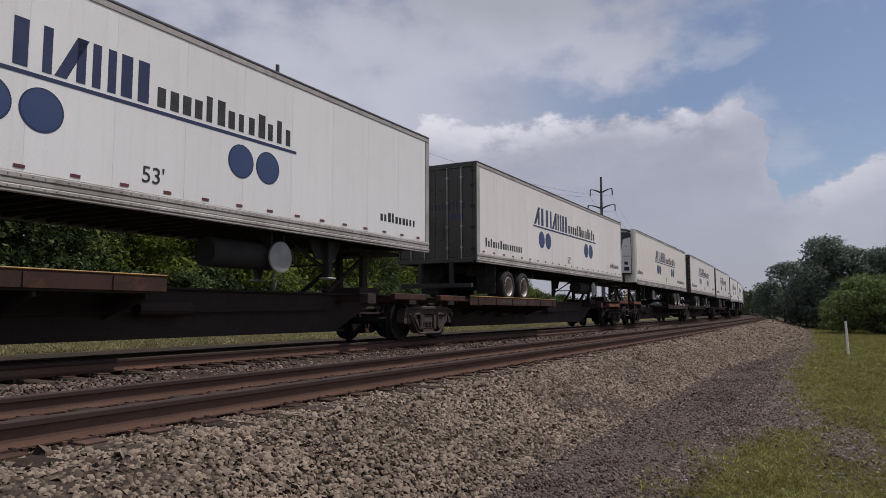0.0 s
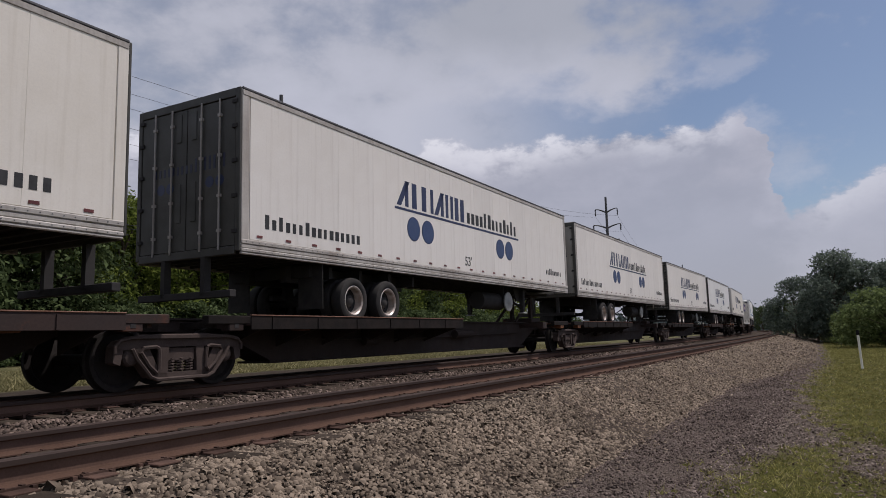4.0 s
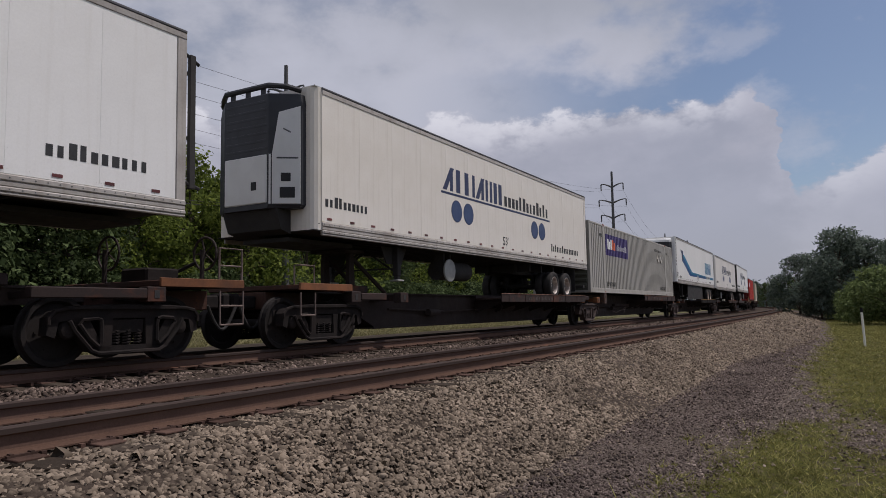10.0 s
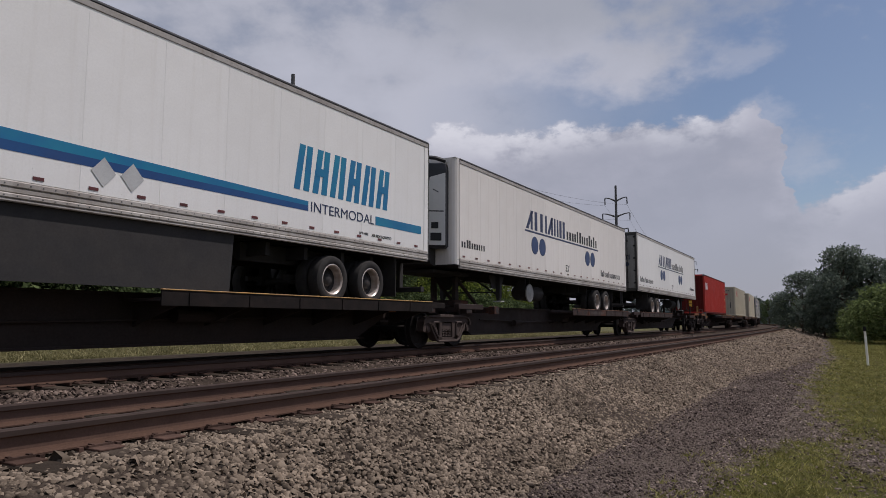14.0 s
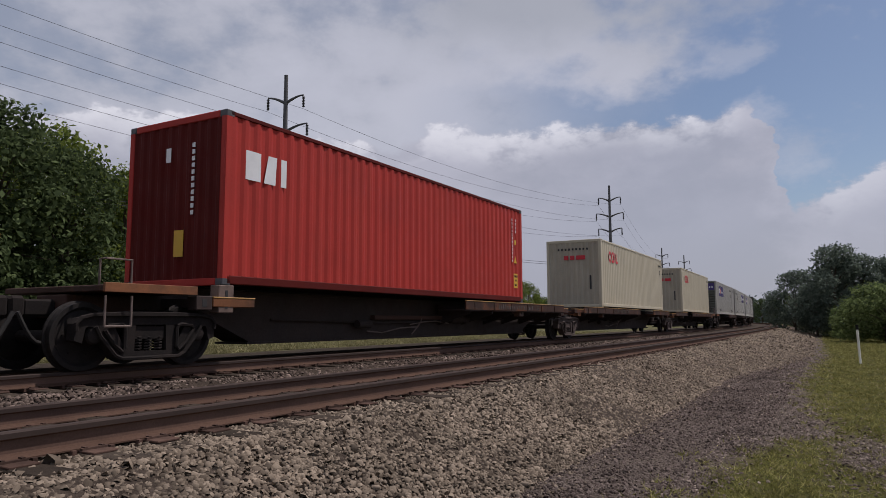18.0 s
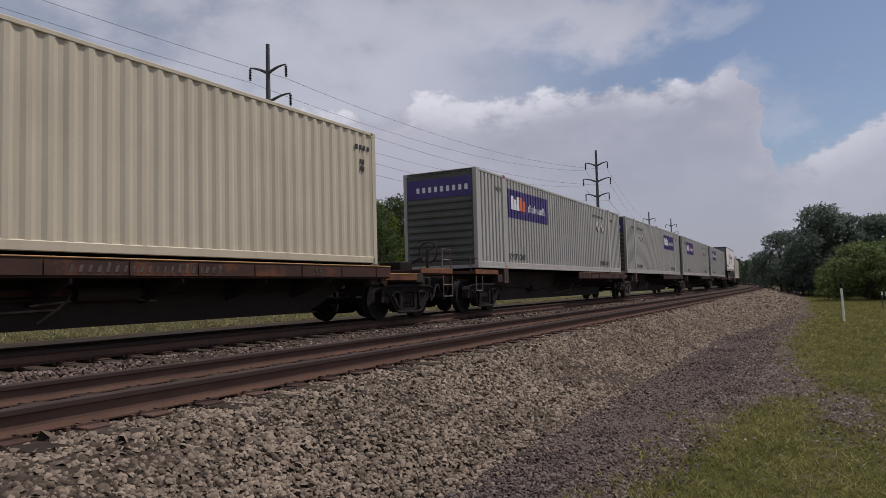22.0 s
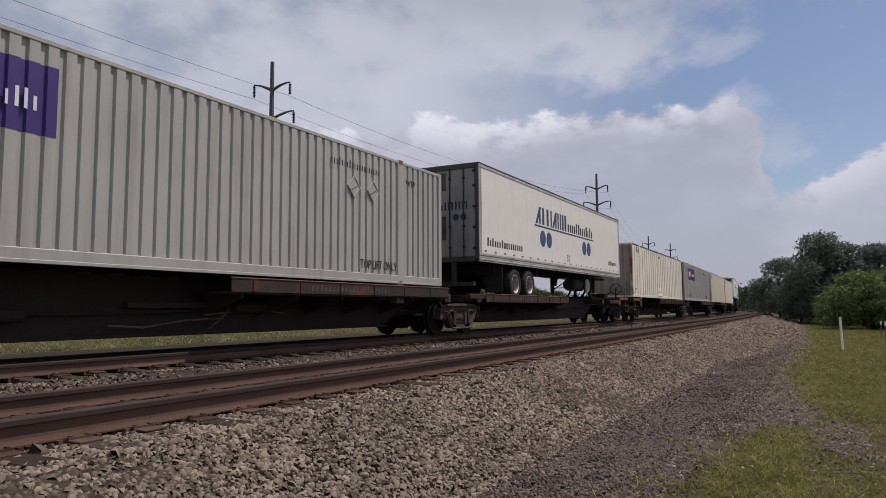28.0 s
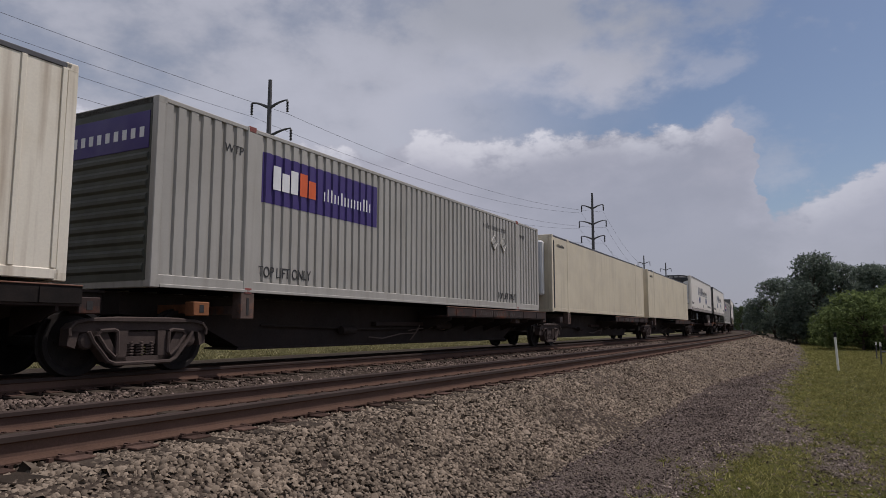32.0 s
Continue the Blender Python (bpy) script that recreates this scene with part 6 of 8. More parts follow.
def grey_marks(t, xl, xr, lo, hi, y, seed, logo):
    a = xl + 2.28 if logo == "left" else xr - 2.28 - 3.62
    bm = bmesh.new()
    # painted over the ribs and into the grooves
    corrugated(bm, xl + 1.98 + 0.12, xr - 1.98 - 0.12, y - 0.004, hi - 1.27, hi - 0.36, GREY_PITCH, 0.034, -1, 0.58, (a, a + 3.62))
    pnl = part("sign_panel", bm, PURPLE, t, "purple sign panel on the ribbed side")
    yy = y - 0.007
    for nm, x0, x1, mat in (("sign_block", 0.25, 0.97, LOGO_WHITE), ("sign_block", 0.99, 1.50, LOGO_ORANGE if seed % 2 else LOGO_WHITE)):
        bm = bmesh.new()
        n = 3 if x0 < 0.5 else 2
        w = (x1 - x0) / n
        for i in range(n):
            p0 = a + x0 + i * w
            h = hi - (0.56 if i == 0 or (i == 2 and n == 3) else 0.66)
            box(bm, p0, p0 + w * 0.84, yy - 0.003, yy, hi - 1.0, h)
        part(nm, bm, mat, pnl, "plain block marks")
    bm = bmesh.new()
    bars(bm, a + 1.72, a + 3.42, hi - 0.98, hi - 0.72, yy, 15, 0.36, 0, 0.003, seed)
    part("sign_script", bm, LOGO_WHITE, pnl, "row of thin pale marks")["kind"] = "stuff"
    lettering("lift_note", "TOP LIFT ONLY", 0.27, xl + 2.22, lo + 0.30, y - 0.004, t, INK, "black stencilled lettering", 1.42)
    lettering("lift_note", "TOP LIFT ONLY", 0.27, xr - 2.17 - 1.42 + 0.02, lo + 0.30, y - 0.004, t, INK, "black stencilled lettering", 1.42)
    for q in (xl + 1.35, xr - 1.75):
        lettering("note", "WTP", 0.20, q, hi - 0.55, y - 0.004, t, INK)
    b = xr - 2.28 - 2.3 if logo == "left" else xl + 2.6
    bm = bmesh.new()
    bars(bm, b, b + 1.75, hi - 0.52, hi - 0.36, y - 0.001, 20, 0.36, 0, 0.003, seed + 5)
    part("number_mark", bm, INK, t, "row of dark marks")["kind"] = "stuff"
    for q in (b + 0.75, b + 1.45):
        bm = bmesh.new()
        prism(bm, [(q, hi - 1.12), (q + 0.22, hi - 0.90), (q, hi - 0.68), (q - 0.22, hi - 0.90)], y, y - 0.02)
        hold = part("placard_holder", bm, GREY_PAINT, t, "small diamond placard holder")
        for k in range(4):
            bm = bmesh.new()
            c = [(q + 0.22 * math.cos(math.pi * j / 2), hi - 0.90 + 0.22 * math.sin(math.pi * j / 2)) for j in (k, k + 1)]
            path_tube(bm, [(p[0], y - 0.024, p[1]) for p in c], 0.011, 5)
            part("holder_rim", bm, GREY_PAINT, hold)
        bm = bmesh.new()
        path_tube(bm, [(q - 0.10, y - 0.022, hi - 0.98), (q + 0.10, y - 0.022, hi - 0.88)], 0.010, 5)
        part("holder_bar", bm, DARK_ALU, hold)


# ---- the train: spine cars ----
def wheelset_mesh():
    bm = bmesh.new()
    for s in (-1, 1):
        y = s * 0.7525
        lathe_y(bm, 0, 0, ((0.10, y + s * 0.045), (0.13, y + s * 0.03), (0.36, y + s * 0.012), (0.40, y + s * 0.065), (0.462, y + s * 0.065),
                           (0.465, y - s * 0.03), (0.49, y - s * 0.045), (0.49, y - s * 0.07), (0.40, y - s * 0.07), (0.36, y - s * 0.02), (0.13, y - s * 0.07), (0.10, y - s * 0.08)), 32)
        for i in range(6):
            a = math.pi * i / 3
            tube(bm, (0.26 * math.cos(a), y + s * 0.02, 0.26 * math.sin(a)), (0.26 * math.cos(a), y + s * 0.034, 0.26 * math.sin(a)), 0.022, None, 8)
    tube(bm, (0, -1.02, 0), (0, 1.02, 0), 0.085, None, 14)
    bmesh.ops.recalc_face_normals(bm, faces=bm.faces)
    me = bpy.data.meshes.new("wheelset")
    bm.to_mesh(me)
    bm.free()
    me.materials.append(WHEEL_STEEL)
    return me


def sideframe_mesh():
    """Cast side frame: arched top chord, two slanting struts, jaws over the bearings."""
    bm = bmesh.new()
    y0, y1 = -0.09, 0.09
    prism(bm, [(-1.15, 0.56), (-1.15, 0.64), (-1.08, 0.715), (-0.92, 0.75), (-0.45, 0.765), (0.45, 0.765), (0.92, 0.75), (1.08, 0.715), (1.15, 0.64), (1.15, 0.56), (1.0, 0.59), (0.60, 0.62), (-0.60, 0.62), (-1.0, 0.59)], y0, y1)
    for s in (-1, 1):
        for q in (((0.60, 0.63), (0.88, 0.61), (0.80, 0.47), (0.56, 0.18), (0.36, 0.18)), ((0.25, 0.63), (0.40, 0.63), (0.42, 0.18), (0.27, 0.18)),
                  ((1.00, 0.61), (1.15, 0.62), (1.16, 0.42), (1.05, 0.38)), ((0.74, 0.60), (0.84, 0.60), (0.80, 0.44), (0.72, 0.42))):
            q = [(s * a, b) for a, b in q]
            prism(bm, q if s > 0 else q[::-1], y0, y1)
    prism(bm, [(-0.56, 0.25), (-0.46, 0.155), (0.46, 0.155), (0.56, 0.25)], y0, y1)
    # flanges along the top and the bolster's end between the columns
    prism(bm, [(-0.98, 0.745), (-0.45, 0.775), (0.45, 0.775), (0.98, 0.745)], y0 - 0.05, y1)
    prism(bm, [(-0.24, 0.42), (0.24, 0.42), (0.24, 0.60), (-0.24, 0.60)], y0 + 0.03, y1)
    bmesh.ops.recalc_face_normals(bm, faces=bm.faces)
    # raised rims round the windows and along the chords
    for s in (-1, 1):
        for loop in (((0.44, 0.60), (0.50, 0.625), (0.70, 0.61), (0.74, 0.55), (0.60, 0.36), (0.47, 0.25), (0.43, 0.30), (0.43, 0.52), (0.44, 0.60)),
                     ((1.15, 0.55), (1.155, 0.64), (1.08, 0.72), (0.92, 0.755), (0.45, 0.78), (0.0, 0.78)), ((0.88, 0.60), (0.80, 0.46), (0.57, 0.20), (0.46, 0.155), (0.0, 0.155))):
            path_tube(bm, [(s * a, y0 - 0.020, b) for a, b in loop], 0.030, 6)
    me = bpy.data.meshes.new("side_frame")
    bm.to_mesh(me)
    bm.free()
    me.materials.append(CAST)
    return me


def spring_mesh():
    bm = bmesh.new()
    for x in (-0.17, 0.0, 0.17):
        pts = [(x + 0.065 * math.cos(k * 0.9), 0.065 * math.sin(k * 0.9), 0.25 + k * 0.0058) for k in range(36)]
        path_tube(bm, pts, 0.015, 5)
    me = bpy.data.meshes.new("springs")
    bm.to_mesh(me)
    bm.free()
    me.materials.append(CAST)
    return me


def bearing_mesh():
    bm = bmesh.new()
    lathe_y(bm, 0, 0, ((0.10, 0.06), (0.125, 0.04), (0.125, -0.03), (0.10, -0.06), (0.05, -0.075)), 16)
    bmesh.ops.recalc_face_normals(bm, faces=bm.faces)
    me = bpy.data.meshes.new("bearing_cap")
    bm.to_mesh(me)
    bm.free()
    me.materials.append(CAST)
    return me


WHEELSET, SIDEFRAME, SPRINGS, BEARING = wheelset_mesh(), sideframe_mesh(), spring_mesh(), bearing_mesh()
WHEEL_R, AXLE = 0.463, 0.865
WHEELSETS = {-1: [], 1: []}


# darker copies for coupling ends, where the trucks' shade is in the colour
SIDEFRAME_IN_SHADE = SIDEFRAME.copy()
SIDEFRAME_IN_SHADE.materials[0] = NEAR_BLACK
SPRINGS_IN_SHADE, BEARING_IN_SHADE = SPRINGS.copy(), BEARING.copy()
SPRINGS_IN_SHADE.materials[0] = BEARING_IN_SHADE.materials[0] = NEAR_BLACK


def bogie(car, x, in_shade=False):
    """Two-axle truck under a car at x."""
    bm = bmesh.new()
    box(bm, -0.22, 0.22, -0.92, 0.92, 0.40, 0.66, 0.03)
    tube(bm, (0, 0, 0.60), (0, 0, 0.82), 0.22, None, 16)
    b = part("truck", bm, NEAR_BLACK if in_shade else CAST, car, "near-black two-axle truck with shade put into its steel" if in_shade else "dusty cast steel two-axle truck")
    b.location.x = x
    for s in (-1, 1):
        place("side_frame", SIDEFRAME_IN_SHADE if in_shade else SIDEFRAME, b, 0, s * 1.0, 0)
        place("spring_nest", SPRINGS_IN_SHADE if in_shade else SPRINGS, b, 0, s * 1.0, 0)
        for a in (-1, 1):
            place("bearing_cap", BEARING_IN_SHADE if in_shade else BEARING, b, a * AXLE, s * 1.02, WHEEL_R + 0.02, 0 if s < 0 else 180)
    for a in (-1, 1):
        w = place("wheelset", WHEELSET, b, a * AXLE, 0, WHEEL_R, 0, "forged steel wheels on one axle")
        WHEELSETS[a].append(w)
    return b


def spine_car(h, tray, left_end, right_end, hitch, seed, boxed, plain, rusty=False, feet=None, words=""):
    """One platform of an articulated spine car: half length h between truck centres; tray: -1 or +1, the end that carries the wheel deck;
    left_end, right_end: a coupler end with ladder and brake gear; hitch: where the trailer's nose rests, or None; feet: where a container stands on pedestals."""
    r = random.Random(seed)
    c = thing("spine_car", "dark red-brown spine car with a deep centre sill on trucks", "railway car", "cars of the train")
    bm = bmesh.new()
    xe, top = h - 0.15, 1.19 if boxed else 1.06
    edge = NEAR_BLACK if plain else RUST_BROWN if rusty or seed in (0, 1) else OXIDE
    prism(bm, [(-xe, 0.86), (-xe + 1.35, 0.80), (-xe + 2.6, 0.26), (xe - 2.6, 0.26), (xe - 1.35, 0.80), (xe, 0.86), (xe, top), (-xe, top)], -0.33, 0.33)
    bmesh.ops.recalc_face_normals(bm, faces=bm.faces)
    part("centre_sill", bm, STEEL_DARK, c, "deep black-brown fish-belly centre sill")
    bm = bmesh.new()
    box(bm, -xe + 2.4, xe - 2.4, -0.42, 0.42, 0.25, 0.29)
    box(bm, -xe, xe, -0.40, 0.40, top - 0.02, top + 0.015)
    part("sill_flange", bm, STEEL_DARK, c)
    # wheel deck with a raised lip
    a, b = (-h + (1.8 if seed == 1 else 1.15), -h + (10.2 if words else 9.7 if seed == 0 else 8.6)) if tray < 0 else (h - (10.6 if seed in (14, 20) else 8.6), h - 1.15)
    bm = bmesh.new()
    for s in (-1, 1):
        box(bm, a, b, s * 0.90 - 0.42, s * 0.90 + 0.42, 0.93, 0.975, 0.004)
        box(bm, a, b, s * 0.50 - 0.012, s * 0.50 + 0.012, 0.93, 1.06)
    part("wheel_deck", bm, OXIDE, c, "worn steel deck for trailer wheels")
    up = 0.10 if boxed or seed == 0 else 0.0
    for s in (-1, 1):
        bm = bmesh.new()
        box(bm, a, b, s * 1.335 - 0.014, s * 1.335 + 0.014, 0.86 + up, 1.09 + up, 0.005)
        for q in np.arange(a + 0.5, b, 1.2):
            box(bm, q - 0.02, q + 0.02, s * 1.335 - 0.03 * (s < 0), s * 1.335 + 0.03 * (s > 0), 0.87 + up, 1.06 + up)
        lip = part("deck_lip", bm, edge, c, "black-brown deck edge plate" if plain else "red-brown deck edge plate")
        bm = bmesh.new()
        box(bm, a, b, s * 1.335 - 0.026, s * 1.335 + 0.026, 1.085 + up, 1.105 + up, 0.006)
        part("lip_edge", bm, YELLOW if seed in (0, 1, 9, 12, 13, 14) else EDGE_RUST, lip, "worn top edge")
        if s < 0 and words:
            lettering("deck_words", words, 0.19, -h + 5.25, 0.905 + up, -1.352, lip, MARK_GREY, "worn pale lettering", 2.7)["kind"] = "stuff"
        elif s < 0 and seed not in (3, 4, 5, 9):
            bm = bmesh.new()
            bars(bm, a + 2.0, a + 4.6, 0.91 + up, 1.04 + up, -1.352, 20, 0.4, 0.03, 0.002, seed)
            part("car_number", bm, MARK_GREY, lip, "row of worn pale marks")["kind"] = "stuff"
            lettering("size_mark", "53", 0.20, b - 2.6, 0.895 + up, -1.352, lip, MARK_GREY)
    if feet and rusty and not (tray > 0 and left_end):
        a2, b2 = (h - 5.2, h - 1.15) if tray < 0 else (-h + 1.15, -h + 5.2)
        for s in (-1, 1):
            bm = bmesh.new()
            box(bm, a2, b2, s * 1.335 - 0.014, s * 1.335 + 0.014, 0.86 + up, 1.09 + up, 0.005)
            box(bm, a2, b2, min(s * 0.33, s * 1.33), max(s * 0.33, s * 1.33), 0.98, 1.01)
            lip = part("deck_lip", bm, edge, c, "red-brown deck edge plate")
            bm = bmesh.new()
            box(bm, a2, b2, s * 1.335 - 0.026, s * 1.335 + 0.026, 1.085 + up, 1.105 + up, 0.006)
            part("lip_edge", bm, YELLOW, lip, "worn yellow top edge")
    for q in np.linspace(a + 0.3, b - 0.3, 6):
        for s in (-1, 1):
            bm = bmesh.new()
            prism_pts = [(s * 0.32, 0.55), (s * 1.30, 0.86), (s * 1.30, 0.93), (s * 0.32, 0.93)]
            vs0 = [bm.verts.new((q - 0.02, p[0], p[1])) for p in prism_pts]
            vs1 = [bm.verts.new((q + 0.02, p[0], p[1])) for p in prism_pts]
            bm.faces.new(vs0)
            bm.faces.new(vs1[::-1])
            for i in range(4):
                bm.faces.new((vs0[i], vs1[i], vs1[(i + 1) % 4], vs0[(i + 1) % 4]))
            bmesh.ops.recalc_face_normals(bm, faces=bm.faces)
            part("deck_bracket", bm, STEEL_DARK, c)
    # container pedestals: a box with an upright slot, on an arm from the sill
    outer = (-h + (0.84 if left_end else 0.95), h + 0.34 if right_end else h - 0.95)
    for q in (*feet, *outer) if feet else (-h + 2.62, h - 2.62, *outer):
        for s in (-1, 1):
            under = feet and q in feet
            zt = 1.245 if under else 1.06
            bm = bmesh.new()
            box(bm, q - 0.16, q + 0.16, s * 1.12 - 0.10, s * 1.12 + 0.10, 0.80 if under else 0.84, zt, 0.012)
            box(bm, q - 0.10, q + 0.10, min(0, s * 1.1), max(0, s * 1.1), 0.88, 1.02)
            pd = part("pedestal", bm, PEDESTAL if under else ORANGE if r.random() < 0.3 else OXIDE, c, "worn steel pedestal with an upright slot" if under else "faded steel pedestal with a dark slot")
            if s < 0:
                # no cut: a thin dark plate stands in for the slot's shade
                bm = bmesh.new()
                if under:
                    box(bm, q - 0.028, q + 0.028, -1.226, -1.222, 0.87, 1.16, 0.001)
                else:
                    box(bm, q - 0.045, q + 0.045, -1.224, -1.220, 0.89, 1.01, 0.002)
                part("pedestal_hole", bm, UNDER, pd)
    for s in (-1, 1):
        for e in (-1, 1):
            at_end = left_end if e < 0 else right_end
            if feet and ((not at_end and not rusty) or (at_end and e < 0 and seed in (15, 20))):
                continue
            bm = bmesh.new()
            xa, xb = sorted((e * (h - 0.35), e * (h - 1.75))) if not at_end else (-h + 1.00, -h + 1.9) if e < 0 else (h - 1.45, h + 0.18)
            lower = 0.06 if at_end else 0.0
            box(bm, xa, xb, s * 1.16 - 0.07, s * 1.16 + 0.07, 0.95 - lower, 1.09 - lower, 0.012)
            for q in (xa + 0.25, xb - 0.25):
                box(bm, q - 0.04, q + 0.04, min(0, s * 1.1), max(0, s * 1.1), 0.90, 0.99)
            beam = part("side_beam", bm, (ORANGE if seed in (1, 12, 14) else OXIDE) if at_end else edge, c, "worn side beam by the coupling" if at_end else "red-brown side beam over the truck")
            if rusty and seed != 19:
                bm = bmesh.new()
                box(bm, xa, xb, s * 1.16 - 0.075, s * 1.16 + 0.075, 1.09 - lower, 1.112 - lower, 0.006)
                part("beam_edge", bm, YELLOW, beam, "yellow painted top edge")
    # brake rigging along the sill
    bm = bmesh.new()
    path_tube(bm, [(-xe + 3, -0.40, 0.70), (-2, -0.42, 0.62), (0.5, -0.42, 0.66), (xe - 3, -0.40, 0.72)], 0.022, 6)
    tube(bm, (1.0, -0.50, 0.72), (2.0, -0.50, 0.72), 0.11, None, 12)
    tube(bm, (-3.2, -0.48, 0.60), (-2.7, -0.48, 0.60), 0.09, None, 12)
    part("brake_gear", bm, STEEL_DARK, c)
    if boxed:
        # bent brake pipes and a lever low on the sill
        q = (seed % 4) * 0.7 - 1.2
        for pts in (((q - 1.6, 0.44), (q - 1.0, 0.40), (q - 0.2, 0.50), (q + 0.6, 0.52), (q + 0.75, 0.66)), ((q + 0.2, 0.58), (q + 0.9, 0.64), (q + 1.5, 0.66), (q + 2.2, 0.60)), ((q + 0.3, 0.34), (q + 0.55, 0.50), (q + 0.75, 0.66), (q + 0.78, 0.74))):
            bm = bmesh.new()
            path_tube(bm, [(a, -0.46, z) for a, z in pts], 0.016, 6)
            part("brake_pipe", bm, GRAB, c, "pale bent brake pipe")
        bm = bmesh.new()
        box(bm, q - 1.3, q + 2.1, -0.47, -0.33, 0.70, 0.80, 0.01)
        part("pipe_bracket", bm, edge, c)
    if hitch:
        x = hitch * (h - 1.75)
        bm = bmesh.new()
        for s in (-1, 1):
            prism(bm, [(x - 0.10, 1.06), (x + 0.12, 1.06), (x + 0.07, 1.98), (x - 0.07, 1.98)], s * 0.35 - 0.05, s * 0.35 + 0.05)
            tube(bm, (x - hitch * 1.35, s * 0.35, 1.08), (x, s * 0.33, 1.90), 0.05, None, 8)
        box(bm, x - 0.35, x + 0.35, -0.50, 0.50, 1.95, 2.02, 0.02)
        part("trailer_hitch", bm, STEEL_DARK, c, "dark stand that holds the trailer's nose")
        bm = bmesh.new()
        box(bm, x - 0.4, x + 0.4, -0.55, 0.55, 1.06, 1.22, 0.02)
        part("hitch_base", bm, OXIDE, c)
    for e, on in ((-1, left_end), (1, right_end)):
        if on:
            # the hand brake end reaches further out than the plain end
            brake = e > 0
            reach, inner = (2.0, 0.40) if brake else (0.85, -0.70)
            xo = e * (h + reach)
            bm = bmesh.new()
            box(bm, *sorted((e * (h - 0.2), xo)), -0.36, 0.36, 0.72, 1.05, 0.02)
            box(bm, *sorted((e * (h + inner + 0.02), xo)), -1.18, 1.18, 1.075, 1.165, 0.012)
            end = part("end_platform", bm, RUST_BROWN, c, "red-brown end platform")
            bm = bmesh.new()
            box(bm, *sorted((e * (h + inner), xo)), -1.225, -1.182, 1.065, 1.195, 0.006)
            part("platform_edge", bm, ORANGE, end, "faded orange edge plate")
            # side ladder or step, and a hand rail above it
            xi = e * (h + reach - (0.50 if brake else 0.42))
            bm = bmesh.new()
            low = 0.48 if brake else 0.60
            for x in (xi, xo - e * 0.02):
                path_tube(bm, [(x, -1.215, low), (x, -1.215, 1.02)], 0.017, 6)
            for z in (low, 0.78) if brake else (low,):
                tube(bm, (xi, -1.215, z), (xo - e * 0.02, -1.215, z), 0.016, None, 6)
            part("ladder", bm, GRAB, end, "pale grab-iron side step")
            bm = bmesh.new()
            if brake:
                path_tube(bm, [(xi, -1.19, 1.12), (xi, -1.19, 1.70), (xo - e * 0.03, -1.19, 1.70), (xo - e * 0.03, -1.19, 1.12)], 0.020, 6)
                tube(bm, (xi, -1.19, 1.42), (xo - e * 0.03, -1.19, 1.42), 0.014, None, 6)
            else:
                path_tube(bm, [(xi, -1.19, 1.12), (xi, -1.19, 1.52), (xo - e * 0.03, -1.19, 1.52), (xo - e * 0.03, -1.05, 1.52), (xo - e * 0.03, -1.05, 1.12)], 0.016, 6)
            part("hand_rail", bm, YELLOW if brake and seed in (1, 11) else GRAB, end)
            bm = bmesh.new()
            box(bm, *sorted((xo, xo + e * 0.45)), -0.14, 0.14, 0.74, 0.98, 0.03)
            box(bm, *sorted((xo + e * 0.45, xo + e * 0.66)), -0.20, 0.16, 0.72, 1.02, 0.04)
            part("coupler", bm, NEAR_BLACK, end, "cast steel knuckle coupler")
            bm = bmesh.new()
            pts = [(xo + e * 0.64 * k / 10, -0.35, 0.80 - 0.42 * math.sin(math.pi * k / 10)) for k in range(11)]
            path_tube(bm, pts, 0.03, 7)
            part("air_hose", bm, RUBBER, end)
            if brake:
                for xw, yw in ((h + 1.62, -0.72), (h + 0.62, 0.35)):
                    bm = bmesh.new()
                    for k in range(20):
                        t0, t1 = 2 * math.pi * k / 20, 2 * math.pi * (k + 1) / 20
                        tube(bm, (xw, yw + 0.27 * math.cos(t0), 1.64 + 0.27 * math.sin(t0)), (xw, yw + 0.27 * math.cos(t1), 1.64 + 0.27 * math.sin(t1)), 0.021, None, 6)
                    for k in range(5):
                        t0 = 2 * math.pi * k / 5
                        tube(bm, (xw, yw, 1.64), (xw, yw + 0.27 * math.cos(t0), 1.64 + 0.27 * math.sin(t0)), 0.013, None, 5)
                    tube(bm, (xw - 0.06, yw, 1.1), (xw - 0.06, yw, 1.70), 0.04, None, 6)
                    part("brake_wheel", bm, STEEL_DARK, end, "black spoked hand brake wheel")
                bm = bmesh.new()
                box(bm, h + 0.80, h + 1.42, -0.35, 0.30, 1.16, 1.40, 0.03)
                tube(bm, (h + 1.42, -0.25, 1.34), (h + 1.58, -0.55, 1.50), 0.03, None, 6)
                part("brake_housing", bm, NEAR_BLACK, end, "black hand brake gear box")
    bogie(c, -h, left_end)
    if right_end:
        bogie(c, h, True)
    return c


# how far the train has rolled after t seconds, from its speed in m/s every eight seconds
SPEED_T, SPEED = (0, 8, 16, 24, 32), (11.562, 11.357, 11.552, 11.852, 11.767)
_tt = np.linspace(0, 32, 3201)
_roll = np.concatenate([[0], np.cumsum((np.interp(_tt[1:], SPEED_T, SPEED) + np.interp(_tt[:-1], SPEED_T, SPEED)) / 2 * 0.01)])


def rolled(t):
    return float(np.interp(t, _tt, _roll))


